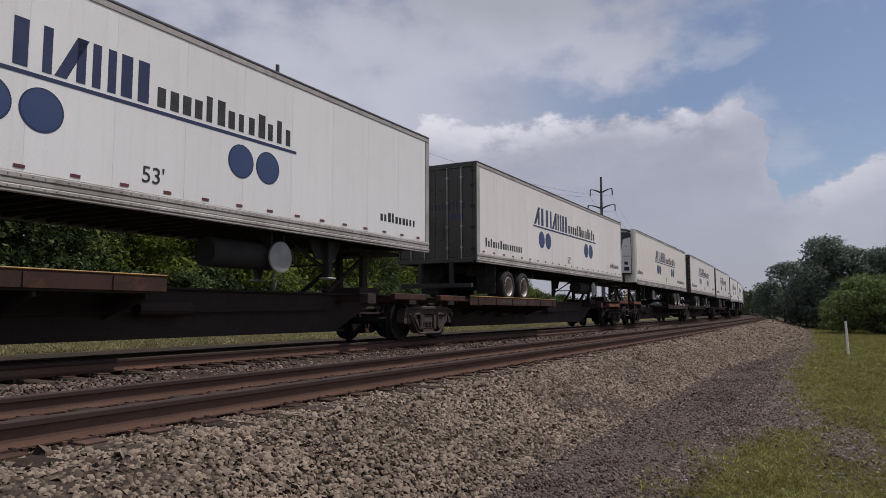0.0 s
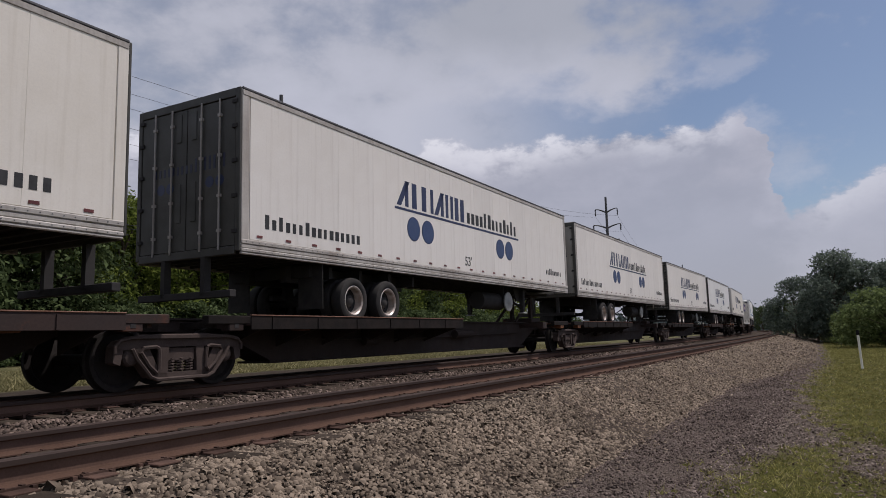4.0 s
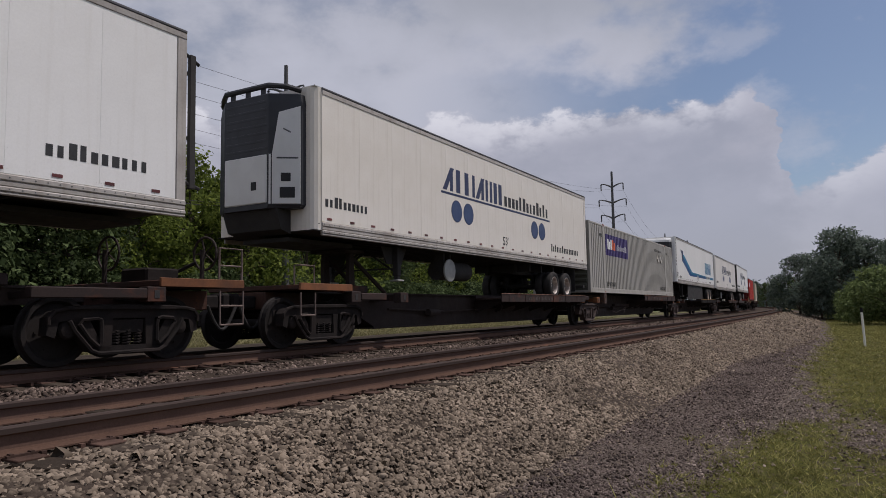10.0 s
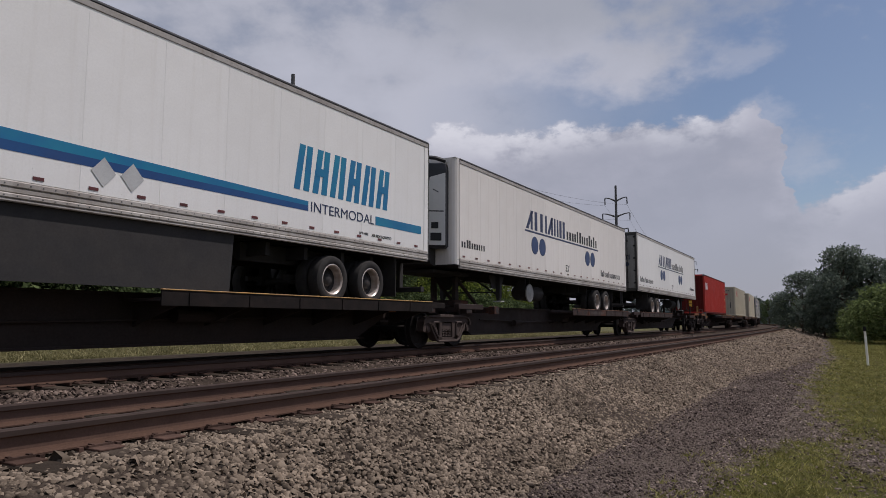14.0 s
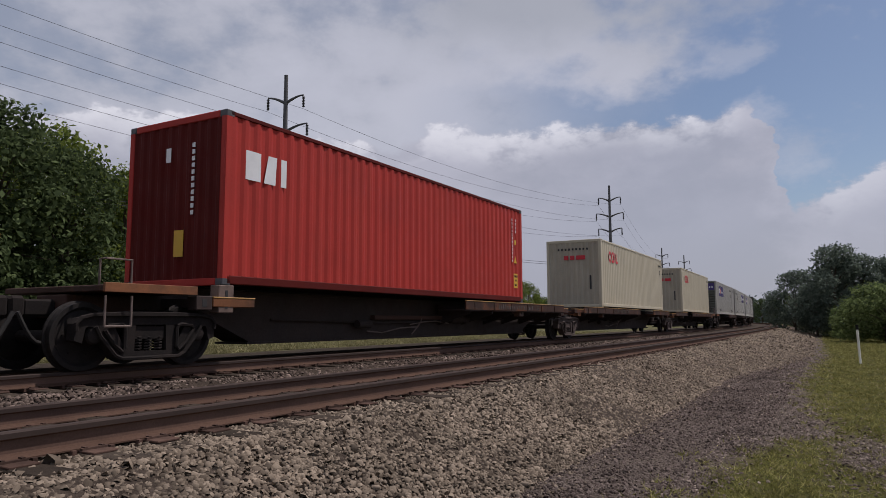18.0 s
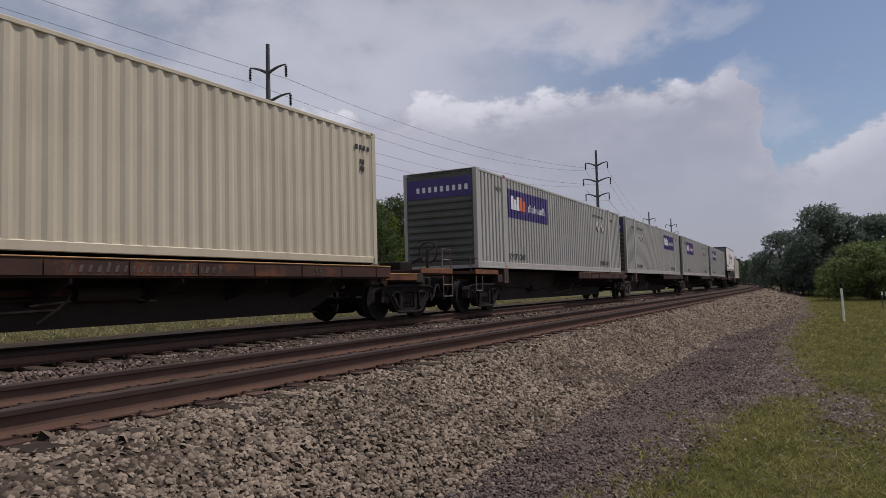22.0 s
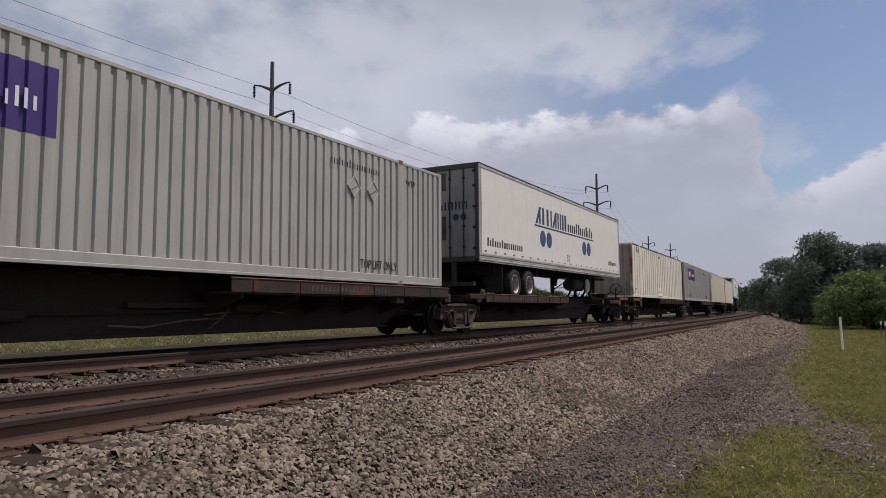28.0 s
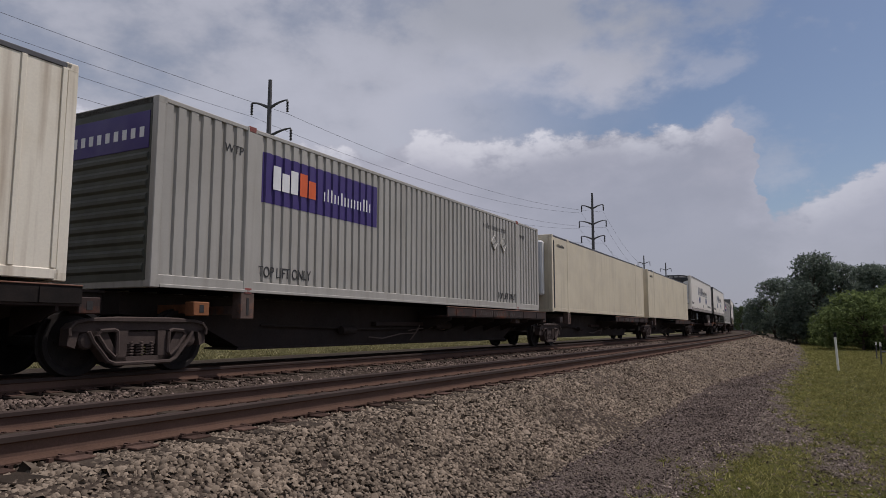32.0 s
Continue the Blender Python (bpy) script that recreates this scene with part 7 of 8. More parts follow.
# truck centres along the line when the clip begins; a tuple is a pair either side of a coupling
TRUCKS = [-2.9, 14.8, (32.4, 36.6), 53.2, 70.5, 87.7, 104.7, (120.6, 124.8), 140.9, 157.9, 175.3, 192.6, (208.9, 213.08), 231.0, 249.3,
          (267.25, 271.5), 288.4, 305.9, 323.5, 341.0, (357.55, 361.7), 378.2, 395.8, 413.3, 430.8, (448.3, 452.3), 469.6, 487.0, 504.5, 522.0]
# far end of each load, and what it is
LOADS = [(14.46, "van_r"), (33.09, "van_r"), (52.0, "reefer_l"), (70.1, "van_r"), (87.17, "van_r"), (104.35, "van_r"), (121.35, "van_r"),
         (140.22, "reefer_l"), (157.03, "grey_l"), (174.0, "stripe_l"), (191.32, "van_l"), (209.42, "van_r"), (226.45, "red"), (247.2, "beige"),
         (265.8, "beige"), (287.0, "grey_l"), (304.47, "grey_r"), (322.0, "grey_l"), (339.72, "grey_l"), (357.76, "van_r"), (376.9, "ribbed"),
         (394.32, "grey_l"), (411.92, "cream_unit"), (429.42, "cream"), (447.2, "reefer_l"), (465.6, "van_r"), (483.2, "grey_l"), (500.7, "van_r"), (518.2, "cream")]
# what sets the trailers apart: place of the first and third circle, front axle from the rear, end of the tank, wordmark torn
TRAILERS = {0: (5.93, 9.93, 3.3, 11.2), 1: (5.30, 10.42, 2.45, 12.2), 2: (5.97, 10.45, 3.2, 10.45), 3: (5.6, 10.4, 3.3, 11.4), 4: (5.63, 10.42, 3.7, 11.3),
            5: (5.33, 10.85, 3.5, 11.9), 6: (5.63, 10.42, 3.6, 11.25), 7: (5.73, 10.95, 2.25, 10.4), 9: (5.6, 10.4, 2.2, 10.3), 10: (5.43, 10.72, 3.0, 10.6), 11: (5.6, 10.6, 3.3, 11.4),
            19: (5.43, 10.35, 2.9, 11.5)}
# how far a trailer's rear and nose hang below the usual height
DROPS = {1: (0.05, 0.0), 4: (0.07, 0.0), 5: (0.21, 0.03), 6: (0.08, 0.0), 9: (0.07, 0.05), 10: (0.12, 0.12), 19: (0.09, 0.0)}
# skins that have aged to a dull or a creamy white
AGED = (1, 3, 4, 5, 10, 19)
MADE = {}


def make_load(kind, i):
    if kind in MADE and i not in TRAILERS:
        return copy_thing(MADE[kind], Matrix.Identity(4))
    c1, c3, axle, disc = TRAILERS.get(i, (5.6, 10.5, 3.4, 11.3))
    fit = dict(c1=c1, c3=c3, axle=axle, disc=disc, seed=i + 3, drop=DROPS.get(i, (0.0, 0.0))[0], doors=DOOR_GREY if i in (1, 3, 5) else DOOR_PALE)
    skin = WARM_WHITE if i == 19 else AGED_WHITE if i in AGED else WHITE
    if kind == "van_r" and i == 6:
        o = trailer(1, "white dry van semi-trailer with blue circles and torn wordmark", WHITE, torn=True, **fit)
    elif kind == "van_r":
        o = trailer(1, "aged white dry van semi-trailer with blue circles on its side" if i in AGED else "white aluminium dry van semi-trailer with blue circles on its side", skin, **fit)
    elif kind == "van_l":
        o = trailer(-1, "aged white refrigerated semi-trailer with blue circles, cooling unit on nose", skin, True, **fit)
    elif kind == "reefer_l":
        o = trailer(-1, "warm white refrigerated semi-trailer, cooling unit on nose, blue circles", WARM_WHITE, True, **fit)
    elif kind == "stripe_l":
        o = trailer(-1, "white refrigerated semi-trailer with a bent teal arrow stripe", WHITE, True, "stripe", skirt=True, **fit)
    elif kind == "grey_l":
        o = container("light grey ribbed long container with a purple sign panel", L53, GREY_PAINT, "grey", 1, "left")
    elif kind == "grey_r":
        o = container("light grey ribbed long container, purple panel by its far end", L53, GREY_PAINT, "grey", 2, "right")
    elif kind == "red":
        o = container("oxide red corrugated forty-foot container with white block marks", L40, RED_PAINT, "red")
    elif kind == "beige":
        o = container("beige corrugated forty-foot container with red ring marks", L40, BEIGE, "beige")
    elif kind == "ribbed":
        o = container("aged off-white ribbed long container with a rusty corner post", L53, RIB_WHITE, "ribbed")
    elif kind == "cream_unit":
        o = container("cream smooth-sided long container with a cooling unit", L53, CREAM, "smooth", 1, "unit")
    else:
        o = container("cream smooth-sided long container", L53, CREAM, "smooth")
    MADE[kind] = o
    return o


TRAIN = []          # (thing, its centre along the line at the start, its lift and its pitch)
for i, (e, kind) in enumerate(LOADS):
    ln = L40 if kind in ("red", "beige") else L53
    rear, nose_drop = DROPS.get(i, (0.0, 0.0))
    flip = -1 if kind.endswith("_l") else 1
    TRAIN.append((make_load(kind, i), e - ln / 2, -(rear + nose_drop) / 2, -flip * math.degrees(math.atan2(rear - nose_drop, L53))))
for i in range(len(TRUCKS) - 1):
    if i >= len(LOADS):
        break
    a, b = TRUCKS[i], TRUCKS[i + 1]
    le, re = isinstance(a, tuple), isinstance(b, tuple)
    a, b = (a[1] if le else a), (b[0] if re else b)
    kind = LOADS[i][1]
    tray = -1 if kind == "van_r" or i == 13 else 1
    hitch = None if not kind.startswith(("van", "reefer", "stripe")) else (1 if tray < 0 else -1)
    feet = None
    if hitch is None:
        mid = LOADS[i][0] - (L40 if kind in ("red", "beige") else L53) / 2 - (a + b) / 2
        reach = L40 / 2 - 0.1 if kind in ("red", "beige") else L53 / 2 - 1.98
        feet = (mid - reach, mid + reach)
    TRAIN.append((spine_car((b - a) / 2, tray, le, re, hitch, i, hitch is None, kind == "ribbed" or i in (3, 4, 5, 9), 12 <= i <= 15 or i == 19, feet, "ALL PURPOSE SPINE CAR" if i == 13 else ""), (a + b) / 2, 0.0, 0.0))


# ---- trees, poles and distance ----
def leaf_mesh(name, centres, radii, n, size, mat, seed):
    """A crown: small leaf sheets strewn through lobes, thinner inside, each sheet bent once."""
    r = np.random.RandomState(seed)
    centres, radii = np.asarray(centres, float), np.asarray(radii, float)
    wgt = (radii ** 2).prod(axis=1) ** (1 / 3)
    k = r.choice(len(centres), n, p=wgt / wgt.sum())
    d = r.normal(size=(n, 3))
    d /= np.linalg.norm(d, axis=1)[:, None]
    rad = r.uniform(0.45, 1.0, n) ** 0.6 * (1 + 0.12 * r.normal(size=n))
    p = centres[k] + d * radii[k] * rad[:, None]
    # leaves gather in twigs
    tw = r.normal(size=(n, 3)) * 0.12
    p += tw
    up = d * 0.6 + r.normal(size=(n, 3)) * 0.7 + np.array([0, 0, 0.4])
    up /= np.linalg.norm(up, axis=1)[:, None]
    a = np.cross(up, r.normal(size=(n, 3)))
    a /= np.linalg.norm(a, axis=1)[:, None]
    b = np.cross(up, a)
    sz = size * np.exp(r.normal(0, 0.3, n))[:, None]
    v = np.stack([p - a * sz, p - b * sz * 0.55 + up * sz * 0.15, p + a * sz, p + b * sz * 0.55 + up * sz * 0.15], 1)
    faces = np.arange(n * 4).reshape(n, 4)
    me = bpy.data.meshes.new(name)
    me.vertices.add(n * 4)
    me.vertices.foreach_set("co", v.ravel())
    me.loops.add(n * 4)
    me.loops.foreach_set("vertex_index", faces.ravel())
    me.polygons.add(n)
    me.polygons.foreach_set("loop_start", np.arange(n) * 4)
    me.update(calc_edges=True)
    me.materials.append(mat)
    return me


def make_tree(label, height, spread, mat, seed, n=5200, size=0.16, low=0.25, name="tree", lobes=16):
    """Tapered trunk, forking limbs, and a crown of lobes round the limb ends."""
    r = random.Random(seed)
    t = thing(name, label, "tree" if name == "tree" else "bush", "trees beside the line")
    bm = bmesh.new()
    rt = height * 0.018 + 0.05
    pts = [Vector((0, 0, -0.3))]
    for k in range(1, 7):
        pts.append(Vector((r.uniform(-0.15, 0.15) * k * 0.3, r.uniform(-0.15, 0.15) * k * 0.3, height * 0.13 * k)))
    for k, (p, q) in enumerate(zip(pts, pts[1:])):
        tube(bm, p, q, rt * (1 - k / 7), rt * (1 - (k + 1) / 7), 9)
    ends = []
    for k in range(lobes):
        f = low + (1 - low) * (k + 0.5) / lobes
        base = pts[min(6, max(1, int(f * 5.5)))]
        a = k * 2.4 + r.uniform(-0.4, 0.4)
        w = spread * (math.sin(math.pi * min(1, 0.22 + 0.78 * (f - low) / (1 - low) * 0.95)) ** 0.7) * r.uniform(0.55, 0.85)
        e = Vector((math.cos(a) * w, math.sin(a) * w, height * f * r.uniform(0.92, 1.0)))
        m = base.lerp(e, 0.5) + Vector((0, 0, 0.06 * height))
        tube(bm, base, m, rt * 0.35, rt * 0.22, 6, False)
        tube(bm, m, e, rt * 0.22, rt * 0.08, 6, False)
        ends.append(e)
    part("trunk", bm, BARK, t)
    ends.append(Vector((0, 0, height * 0.93)))
    rad = [(spread * r.uniform(0.28, 0.44), spread * r.uniform(0.28, 0.44), height * r.uniform(0.09, 0.14)) for _ in ends]
    cr = new("crown", leaf_mesh("crown", [e[:] for e in ends], rad, n, size, mat, seed))
    cr.parent = t
    return t


def at_plan(x, y):
    """Height of the ground at a place."""
    i = int(np.argmin((_x - x) ** 2 + (_y - y) ** 2))
    th = _th[i]
    off = -(x - _x[i]) * math.cos(th) - (y - _y[i]) * math.sin(th)
    return float(ground_z(off))


def tree_at(proto, x, y, scale, rz):
    o = copy_thing(proto, Matrix.Identity(4))
    o.matrix_basis = pose(x, y, at_plan(x, y) - 0.1, 0, 0, rz) @ Matrix.Scale(scale, 4)
    return o


PROTO = [make_tree("tall broadleaf tree with a full dark green crown", 12, 4.2, LEAF, 11, 7200, 0.15),
         make_tree("broadleaf tree with an uneven mid-green crown", 10, 3.8, LEAF, 12, 6800, 0.148, 0.18),
         make_tree("broadleaf tree with a yellow-green crown, sunlight put into its colour", 11, 4.3, LEAF_BRIGHT, 13, 7200, 0.143, 0.12),
         make_tree("broadleaf tree with a dense crown, haze put into its green", 11, 4.6, LEAF_HAZED, 14, 9500, 0.155, 0.10)]
BUSH = make_tree("rounded green bush on the grass", 4.2, 3.4, LEAF_BUSH, 15, 9000, 0.105, 0.10, "bush", 18)

SCRUB = make_tree("dense dark green scrub at the foot of the slope", 4.2, 3.4, LEAF, 16, 5200, 0.15, 0.10, "bush", 18)

# the big trees and the bush beyond the grass, far side of the footpath
RIGHT_TREES = [(3, 37.0, 70.5, 0.50, 10), (3, 37.6, 68.0, 0.80, 80), (3, 40.2, 68.0, 0.72, 200), (3, 43.0, 67.0, 0.70, 120), (3, 46.5, 67.0, 0.70, 300),
               (3, 37.6, 76.0, 0.62, 30), (3, 41.6, 75.0, 0.70, 150), (0, 51.0, 66.0, 0.72, 240), (3, 56.0, 64.0, 0.75, 60), (3, 61.0, 64.0, 0.8, 20),
               (3, 39.2, 71.5, 0.66, 40), (3, 44.6, 70.0, 0.72, 210)]
for k, x, y, sc, rz in RIGHT_TREES:
    tree_at(PROTO[k], x, y, sc, rz)
# trees along the bend, clear of the rails
for k, s, off, sc, rz in ((3, 150, -13.0, 0.55, 20), (1, 172, -13.0, 0.6, 110), (3, 196, -13.5, 0.75, 200), (0, 218, -13.0, 0.8, 75), (3, 240, -12.5, 0.85, 300), (1, 262, -12.5, 0.9, 140), (3, 288, -12.5, 0.95, 250)):
    p = line(s, off)
    tree_at(PROTO[k], p.x, p.y, sc, rz)
BUSHES = [(32.3, 52.0, 1.0, 0), (35.6, 53.0, 1.1, 70), (39.6, 53.0, 1.1, 140), (36.5, 62.0, 0.8, 10), (40.5, 60.5, 0.8, 90), (44.0, 60.0, 0.9, 170)]
for x, y, sc, rz in BUSHES:
    tree_at(BUSH, x, y, sc, rz)

# wooded slope beyond the far track
rw = random.Random(77)
TALL_S, TALL_H = (0, 24, 32, 44, 55, 75, 90, 110, 135, 165), (16.5, 15.5, 15.0, 13.4, 13.4, 13.8, 12.5, 9.0, 6.0, 5.0)
HEIGHTS = (12, 10, 11, 11)
for row, (off, step, more) in enumerate(((37, 5.0, 0.0), (43, 5.5, 0.6), (50, 6.5, 1.0))):
    s = 2.0 + row
    while s < 165:
        p = line(s, off + rw.uniform(-1.5, 1.5))
        # leaf colours carry the light: darker up to 38 m, brighter beyond
        k = rw.choice((0, 1, 0, 1, 2) if s < 38 else (0, 2, 2, 2, 2))
        h = (float(np.interp(s, TALL_S, TALL_H)) + more) * rw.uniform(0.82, 1.08)
        tree_at(PROTO[k], p.x, p.y, h / HEIGHTS[k], rw.uniform(0, 360))
        s += step * rw.uniform(0.75, 1.25) * (1 if s < 90 else 1.6)
s = 0.0
while s < 150:
    p = line(s, 33.5 + rw.uniform(-1.2, 1.2))
    tree_at(SCRUB, p.x, p.y, rw.uniform(0.7, 1.15), rw.uniform(0, 360))
    s += rw.uniform(2.6, 4.2) * (1 if s < 90 else 1.7)
for o in (*PROTO, BUSH, SCRUB):
    p = line(-60 - 12 * (PROTO + [BUSH, SCRUB]).index(o), 70)
    o.matrix_basis = pose(p.x, p.y, at_plan(p.x, p.y) - 0.1)


def slope_brush(s_lo, s_hi, n, mat, label):
    """Scrub and creepers that close the wooded slope between the trees."""
    r = np.random.RandomState(41 + int(s_lo))
    cs, rs = [], []
    for k in range(n // 240):
        s = r.uniform(s_lo, s_hi)
        o = r.uniform(33, 47)
        p = line(s, o)
        h = r.uniform(1.2, 3.4) + (o - 33) * 0.36
        cs.append((p.x, p.y, float(ground_z(o)) + h * 0.7))
        rs.append((r.uniform(1.2, 2.4), r.uniform(1.2, 2.4), h * 0.55))
    ob = new("slope_brush", leaf_mesh("slope_brush", cs, rs, n, 0.16, mat, 42))
    tagged(ob, label, "scrub", kind="stuff")


# shade and sun on the scrub are painted by two leaf colours
slope_brush(2, 38, 26000, LEAF, "green scrub between the slope trees, shade put into its colour")
slope_brush(38, 96, 50000, LEAF_BRIGHT, "yellow-green scrub and creepers on the slope, sunlight in their colour")


def far_woods():
    """Woods and low hills in the distance, past the bend."""
    r = np.random.RandomState(21)
    cs, rs = [], []
    for k in range(150):
        a = radians(r.uniform(-60, 55))
        d = r.uniform(260, 420)
        h = r.uniform(6, 11)
        cs.append((-math.sin(a) * d, math.cos(a) * d, h * 0.45))
        rs.append((r.uniform(9, 16), r.uniform(9, 16), h * 0.6))
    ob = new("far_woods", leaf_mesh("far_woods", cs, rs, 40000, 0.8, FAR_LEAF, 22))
    tagged(ob, "green woods on the horizon past the bend, haze put into colour", "woods", kind="stuff")


far_woods()


def wire_run(a, b, sag, r=0.014):
    bm = bmesh.new()
    n = 24
    pts = []
    for k in range(n + 1):
        f = k / n
        p = Vector(a).lerp(Vector(b), f)
        p.z -= sag * 4 * f * (1 - f)
        pts.append(p)
    path_tube(bm, pts, r, 5)
    me = bpy.data.meshes.new("power_wire")
    bm.to_mesh(me)
    bm.free()
    me.materials.append(WIRE)
    return tagged(new("power_wire", me), "thin dark overhead power wire", "wire", "overhead wires")


ARM_DROP = (2.35, 4.95, 7.45)
POLES = [(-14.72, 59.7, 22.0), (25.9, 111.3, 22.0), (64.2, 209.5, 22.0), (78.8, 233.0, 22.0), (-46.0, 22.0, 25.5)]


def pole_thing(x, y, top, rz, size=1.0):
    z0 = at_plan(x, y)
    h = top + EYE[2] - z0
    p = thing("power_pole", "tall grey steel power pole with curved double arms", "power pole", "power poles")
    bm = bmesh.new()
    tube(bm, (0, 0, -0.3), (0, 0, h), 0.36 * size, 0.17 * size, 14)
    smooth(part("shaft", bm, POLE_GREY, p))
    for drop, reach in zip(ARM_DROP, (1.75, 2.15, 1.85)):
        za = h - drop * size
        for s in (-1, 1):
            bm = bmesh.new()
            pts = [(s * reach * size * f, 0, za - 0.25 * size + 0.62 * size * math.sin(f * math.pi * 0.5)) for f in np.linspace(0, 1, 8)]
            path_tube(bm, pts, [(0.15 - 0.012 * k) * size for k in range(8)], 8)
            arm = part("cross_arm", bm, POLE_GREY, p, "curved tapered cross arm")
            bm = bmesh.new()
            xe, ze = pts[-1][0], pts[-1][2]
            prof = [(0.03, ze)] + [q for k in range(7) for q in ((0.14, ze - (0.2 + 0.14 * k) * size), (0.05, ze - (0.27 + 0.14 * k) * size))]
            path_tube(bm, [(xe, 0, q[1]) for q in prof], [q[0] * size for q in prof], 10)
            part("insulator", bm, GLASSY, arm, "string of grey disc insulators")
    p.matrix_basis = pose(x, y, z0, 0, 0, rz)
    return p


def tip(i, arm, s):
    x, y, top = POLES[i]
    rz = radians(POLE_RZ[i])
    reach = (1.75, 2.15, 1.85)[arm]
    z = top + EYE[2] - ARM_DROP[arm] - 0.25 + 0.62 - 1.25
    return (x + s * reach * math.cos(rz), y + s * reach * math.sin(rz), z)


POLE_RZ = [-15, -18, -20, -20, -15]
for i, (x, y, top) in enumerate(POLES):
    pole_thing(x, y, top, POLE_RZ[i])
for a, b, sag in ((4, 0, 0.6), (0, 1, 1.8), (1, 2, 2.6)):
    for arm in range(3):
        for s in (-1, 1):
            wire_run(tip(a, arm, s), tip(b, arm, s), sag)

# a pair of heavier cables low on the poles
for a, b, sag in ((4, 0, 0.72), (0, 1, 1.3), (1, 2, 2.0)):
    for lift in (0.0, 0.28):
        wire_run((POLES[a][0], POLES[a][1] - 0.3, 9.6 + lift), (POLES[b][0], POLES[b][1] - 0.3, 9.6 + lift), sag, 0.022)

def dead_branch(s, off):
    """Bleached fork of a fallen branch at the foot of the slope."""
    m = thing("dead_branch", "pale bleached dead branch standing in the scrub", "branch")
    for k, pts in enumerate((((0, 0, -0.4), (0.25, 0, 0.7), (0.45, 0.1, 1.5), (0.75, 0.1, 2.3), (0.85, 0.1, 2.7)), ((0.25, 0, 0.7), (0.8, -0.1, 1.1), (1.5, -0.1, 1.35), (1.9, 0, 1.7)), ((0.4, 0, 1.3), (0.2, 0.1, 1.9), (0.3, 0.1, 2.3)))):
        bm = bmesh.new()
        path_tube(bm, pts, [0.085 / (1 + 0.4 * k) * (1 - 0.15 * i) for i in range(len(pts))], 7)
        smooth(part("limb", bm, DEAD_WOOD, m))
    p = line(s, off)
    m.matrix_basis = pose(p.x, p.y, float(ground_z(off)), 0, 0, 10)


dead_branch(37.6, 31.2)
dead_branch(46.0, 31.0)

# white marker post in the grass
def marker_post():
    x, y = 15.45, 26.5
    m = thing("marker_post", "slim white marker post standing in the grass", "post", "", "")
    bm = bmesh.new()
    tube(bm, (0, 0, -0.2), (0, 0, 1.32), 0.042, 0.042, 14)
    smooth(part("post", bm, POST_WHITE, m))
    bm = bmesh.new()
    tube(bm, (0, 0, 1.32), (0, 0, 1.50), 0.055, 0.045, 14)
    part("cap", bm, POST_CAP, m, "dark cap")
    m.matrix_basis = pose(x, y, -1.02, -1.0, -1.5, 0)


marker_post()


def thin_post(x, y, h):
    m = thing("stake", "thin weathered grey stake standing in the grass", "stake", "stakes in the grass")
    bm = bmesh.new()
    tube(bm, (0, 0, -0.2), (0, 0, h), 0.035, 0.03, 10)
    smooth(part("rod", bm, POLE_GREY, m))
    bm = bmesh.new()
    tube(bm, (0, 0, h - 0.16), (0, 0, h + 0.02), 0.042, 0.042, 10)
    part("band", bm, POST_WHITE, m, "pale band near the top")
    m.matrix_basis = pose(x, y, at_plan(x, y), 1.5, -1.0, 0)


thin_post(20.3, 31.4, 1.0)
thin_post(24.2, 37.8, 0.9)
thin_post(23.4, 35.4, 1.35)


def leaning_post(x, y):
    m = thing("leaning_post", "dark weathered wooden post leaning in the grass", "post")
    bm = bmesh.new()
    tube(bm, (0, 0, -0.25), (0, 0, 1.75), 0.05, 0.04, 10)
    smooth(part("shaft", bm, BARK, m))
    m.matrix_basis = pose(x, y, at_plan(x, y), 2, -10.5, 0)


leaning_post(11.04, 16.44)


def fence_rail():
    bm = bmesh.new()
    path_tube(bm, [(20.3, 31.4, -0.42), (21.6, 31.2, -0.44)], 0.04, 8)
    me = bpy.data.meshes.new("fence_rail")
    bm.to_mesh(me)
    bm.free()
    me.materials.append(POLE_GREY)
    tagged(new("fence_rail", me), "grey rail fixed to a stake by the grass", "fence", "stakes in the grass")


fence_rail()


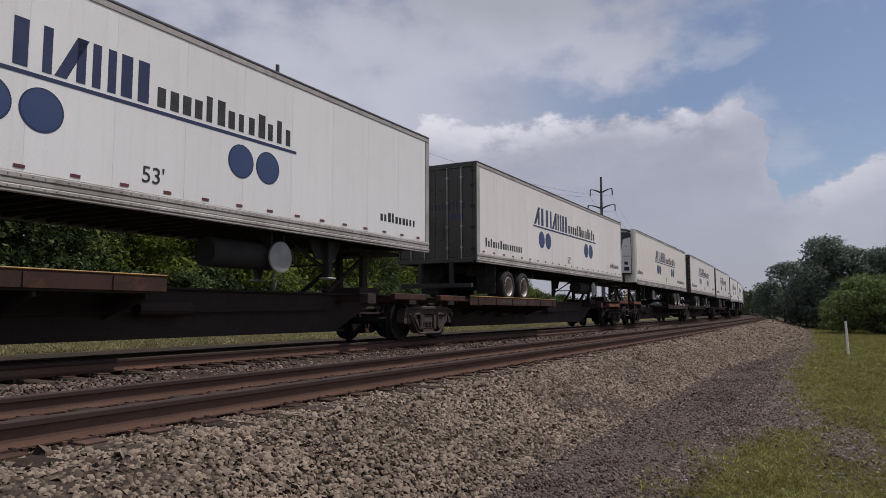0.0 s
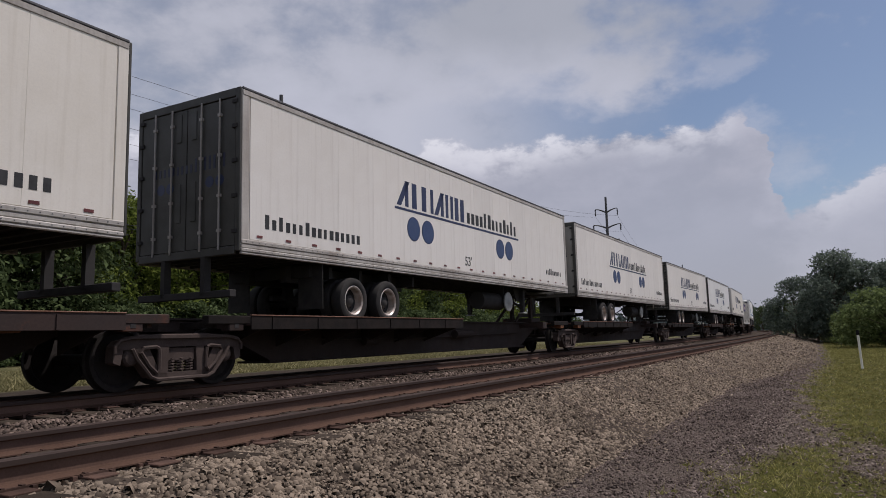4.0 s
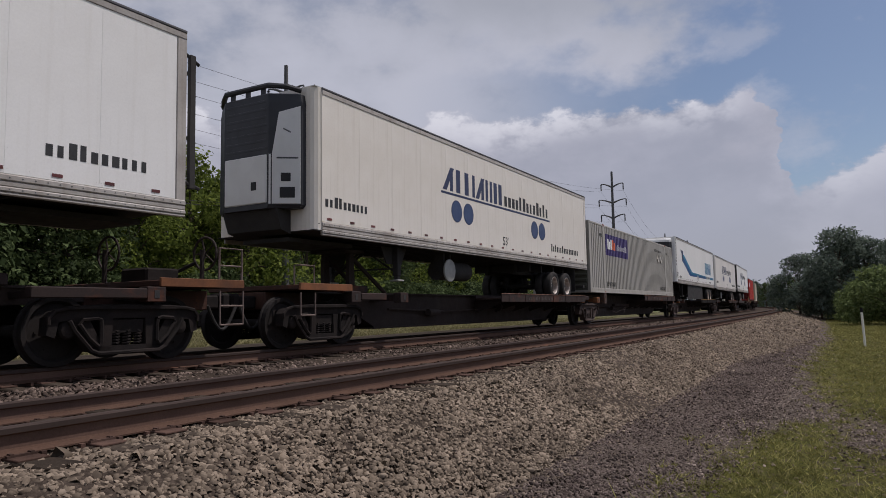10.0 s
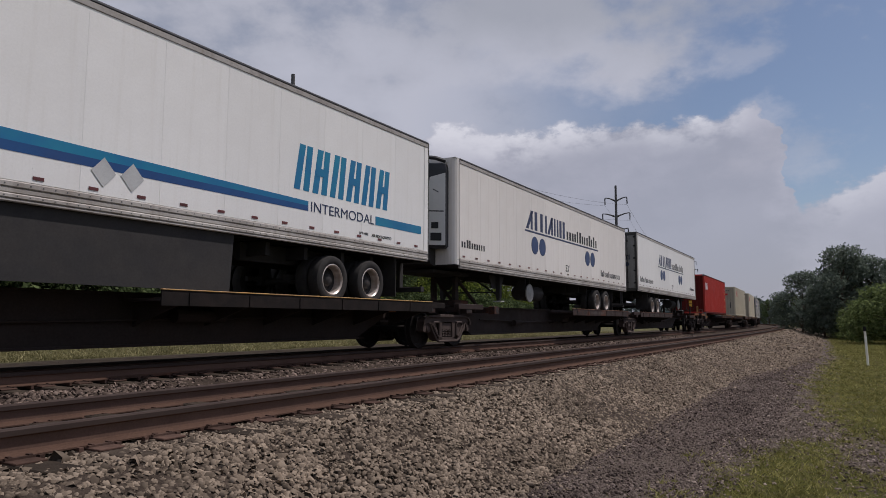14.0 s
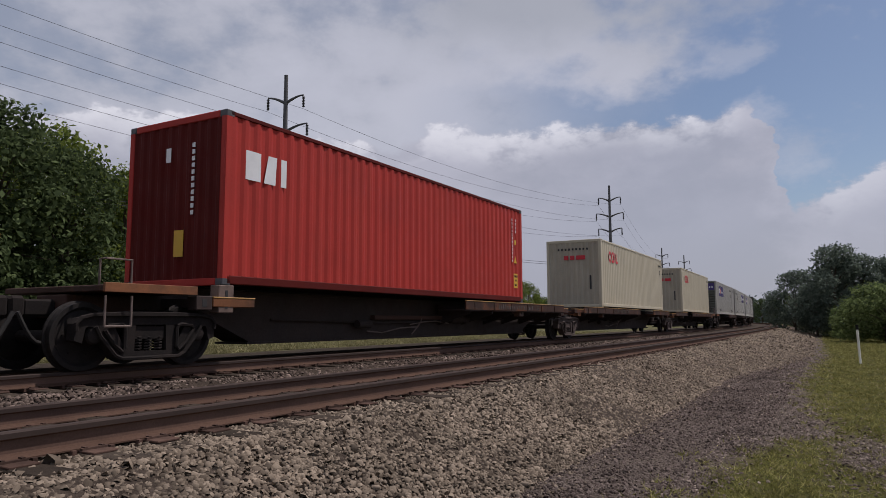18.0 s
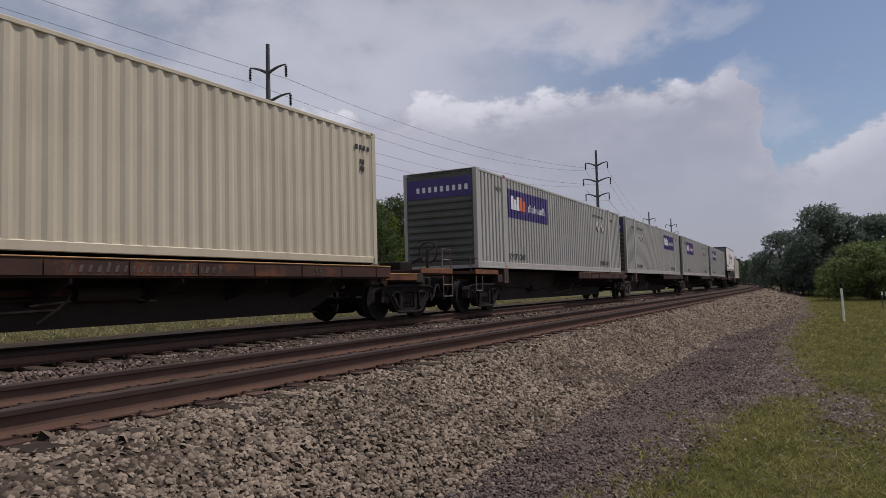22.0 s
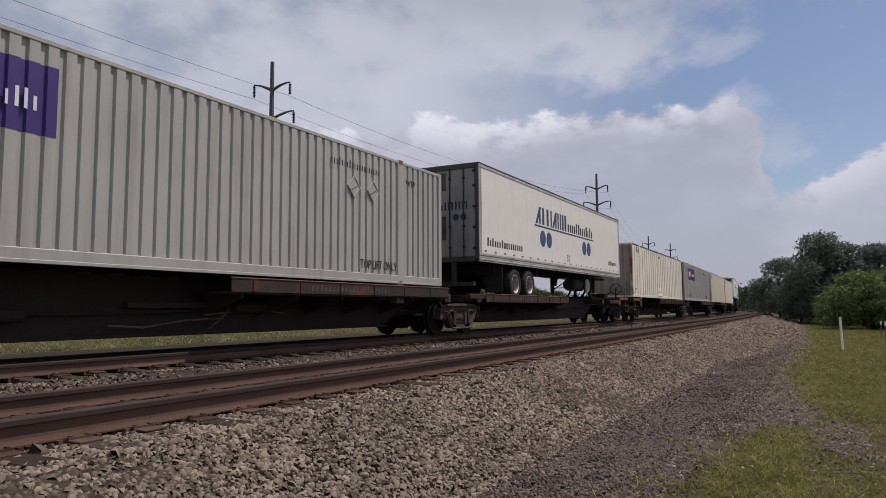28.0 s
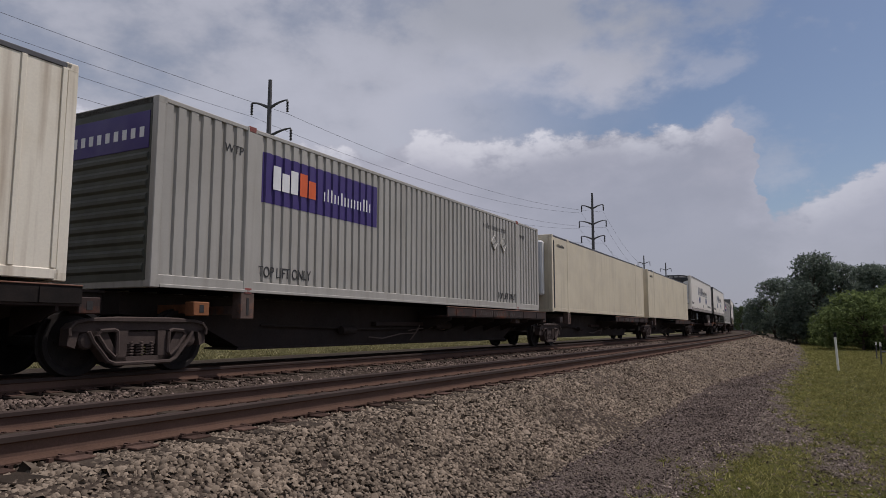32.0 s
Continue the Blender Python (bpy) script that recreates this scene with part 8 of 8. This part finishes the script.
def parked_car(x, y):
    """White hatchback behind the stakes, side on."""
    c = thing("parked_car", "white car with dark windows parked beyond the grass", "car")
    bm = bmesh.new()
    prism(bm, [(0.0, 0.35), (0.05, 0.72), (0.35, 0.88), (1.25, 0.95), (3.9, 0.98), (4.25, 0.85), (4.3, 0.35), (3.75, 0.28), (0.6, 0.28)], -0.85, 0.85)
    prism(bm, [(1.0, 0.94), (1.75, 1.42), (3.3, 1.45), (4.1, 0.97)], -0.72, 0.72)
    bmesh.ops.recalc_face_normals(bm, faces=bm.faces)
    part("body", bm, CAR_WHITE, c)
    for s in (-1, 1):
        bm = bmesh.new()
        prism(bm, [(1.25, 0.99), (1.80, 1.37), (3.25, 1.40), (3.85, 1.0)], s * 0.722, s * 0.732)
        part("side_window", bm, CAR_GLASS, c, "dark side window")
        bm = bmesh.new()
        box(bm, -0.012, 0.06, s * 0.62 - 0.16, s * 0.62 + 0.16, 0.58, 0.72, 0.02)
        part("headlight", bm, GLASSY, c)
        for q in (0.85, 3.45):
            bm = bmesh.new()
            lathe_y(bm, q, 0.31, ((0.20, -0.10), (0.30, -0.10), (0.32, -0.06), (0.32, 0.06), (0.30, 0.10), (0.20, 0.10)), 20)
            w = part("wheel", bm, RUBBER, c)
            w.location.y = s * 0.78
    bm = bmesh.new()
    v = [bm.verts.new(p) for p in ((1.02, -0.66, 0.98), (1.02, 0.66, 0.98), (1.73, 0.62, 1.41), (1.73, -0.62, 1.41))]
    bm.faces.new(v)
    for q in bm.verts:
        q.co.x -= 0.012
    part("windscreen", bm, CAR_GLASS, c, "dark windscreen")
    c.matrix_basis = pose(x, y, at_plan(x, y), 0, 0, -8)


parked_car(19.0, 27.6)


def grass_blades(far):
    r = np.random.RandomState(31 + far)
    n = 60000 if far else 290000
    s = 4.5 + (60 if far else 72) * r.uniform(0, 1, n) ** (1.4 if far else 2.1)
    o = 8.2 + 16 * r.uniform(0, 1, n) ** 1.5 if far else -8.0 - 10 * r.uniform(0, 1, n) ** 1.4
    keep = (sward(s, o) + 0.12 * np.sin(s * 5.3 + o * 3.9) + 0.12 * np.sin(s * 3.1 - o * 7.7) > r.normal(0.14, 0.30, n)) | far
    keep = np.asarray(keep, bool)
    s, o = s[keep], o[keep]
    n = len(s)
    if not far:
        # two blades in three gather in tufts
        c = np.arange(n) // 18 * 18
        g = r.uniform(0, 1, n) < 0.66
        a, q = r.uniform(0, 2 * math.pi, n), 0.045 * np.sqrt(r.uniform(0, 1, n))
        s, o = np.where(g, s[c] + q * np.cos(a), s), np.where(g, o[c] + q * np.sin(a), o)
    X, Y = line_np(s, o)
    Z = ground_z(o)
    h = (0.085 if far else 0.040) * np.exp(r.normal(0, 0.4, n)) * (1 + 0.5 * (o < -11))
    a = r.uniform(0, 2 * math.pi, n)
    w = 0.02 if far else 0.0035 + 0.00035 * np.clip(s, 0, 40)
    lean = r.normal(0, 0.9, (n, 2)) * h[:, None]
    p = np.stack([X, Y, Z], -1)
    d = np.stack([np.cos(a) * w, np.sin(a) * w, np.zeros(n)], -1) * np.ones((n, 1))
    t = np.stack([X + lean[:, 0], Y + lean[:, 1], Z + h], -1)
    v = np.stack([p - d, p + d, t], 1)
    me = bpy.data.meshes.new("grass")
    me.vertices.add(n * 3)
    me.vertices.foreach_set("co", v.ravel())
    me.loops.add(n * 3)
    me.loops.foreach_set("vertex_index", np.arange(n * 3))
    me.polygons.add(n)
    me.polygons.foreach_set("loop_start", np.arange(n) * 3)
    me.update(calc_edges=True)
    me.materials.append(DRY_BLADE if far else BLADE)
    tagged(new("grass", me), "rough grass beyond the tracks" if far else "short patchy grass beside the gravel", "grass", kind="stuff")


grass_blades(0)
grass_blades(1)


def motions():
    """The train rolls past; every load and car follows the line of the far track, and the wheels turn."""
    times = [k * 1.0 for k in range(33)]
    for ob, s0, lift, pitch in TRAIN:
        walk(ob, [(t, pose(*line(s0 - rolled(t), 0.0, lift), 0, pitch, turn(s0 - rolled(t)))) for t in times])
    for side in (-1, 1):
        first = WHEELSETS[side][0]
        rows = []
        for k in range(32 * 15 * 2 + 1):
            t = k / 30
            rows.append((t, pose(side * AXLE, 0, WHEEL_R, 0, math.degrees(-rolled(t) / WHEEL_R) % 360, 0)))
        walk(first, rows)
        act, slot = first.animation_data.action, first.animation_data.action_slot
        for w in WHEELSETS[side][1:]:
            w.rotation_mode = "QUATERNION"
            w.animation_data_create()
            w.animation_data.action = act
            w.animation_data.action_slot = slot


motions()
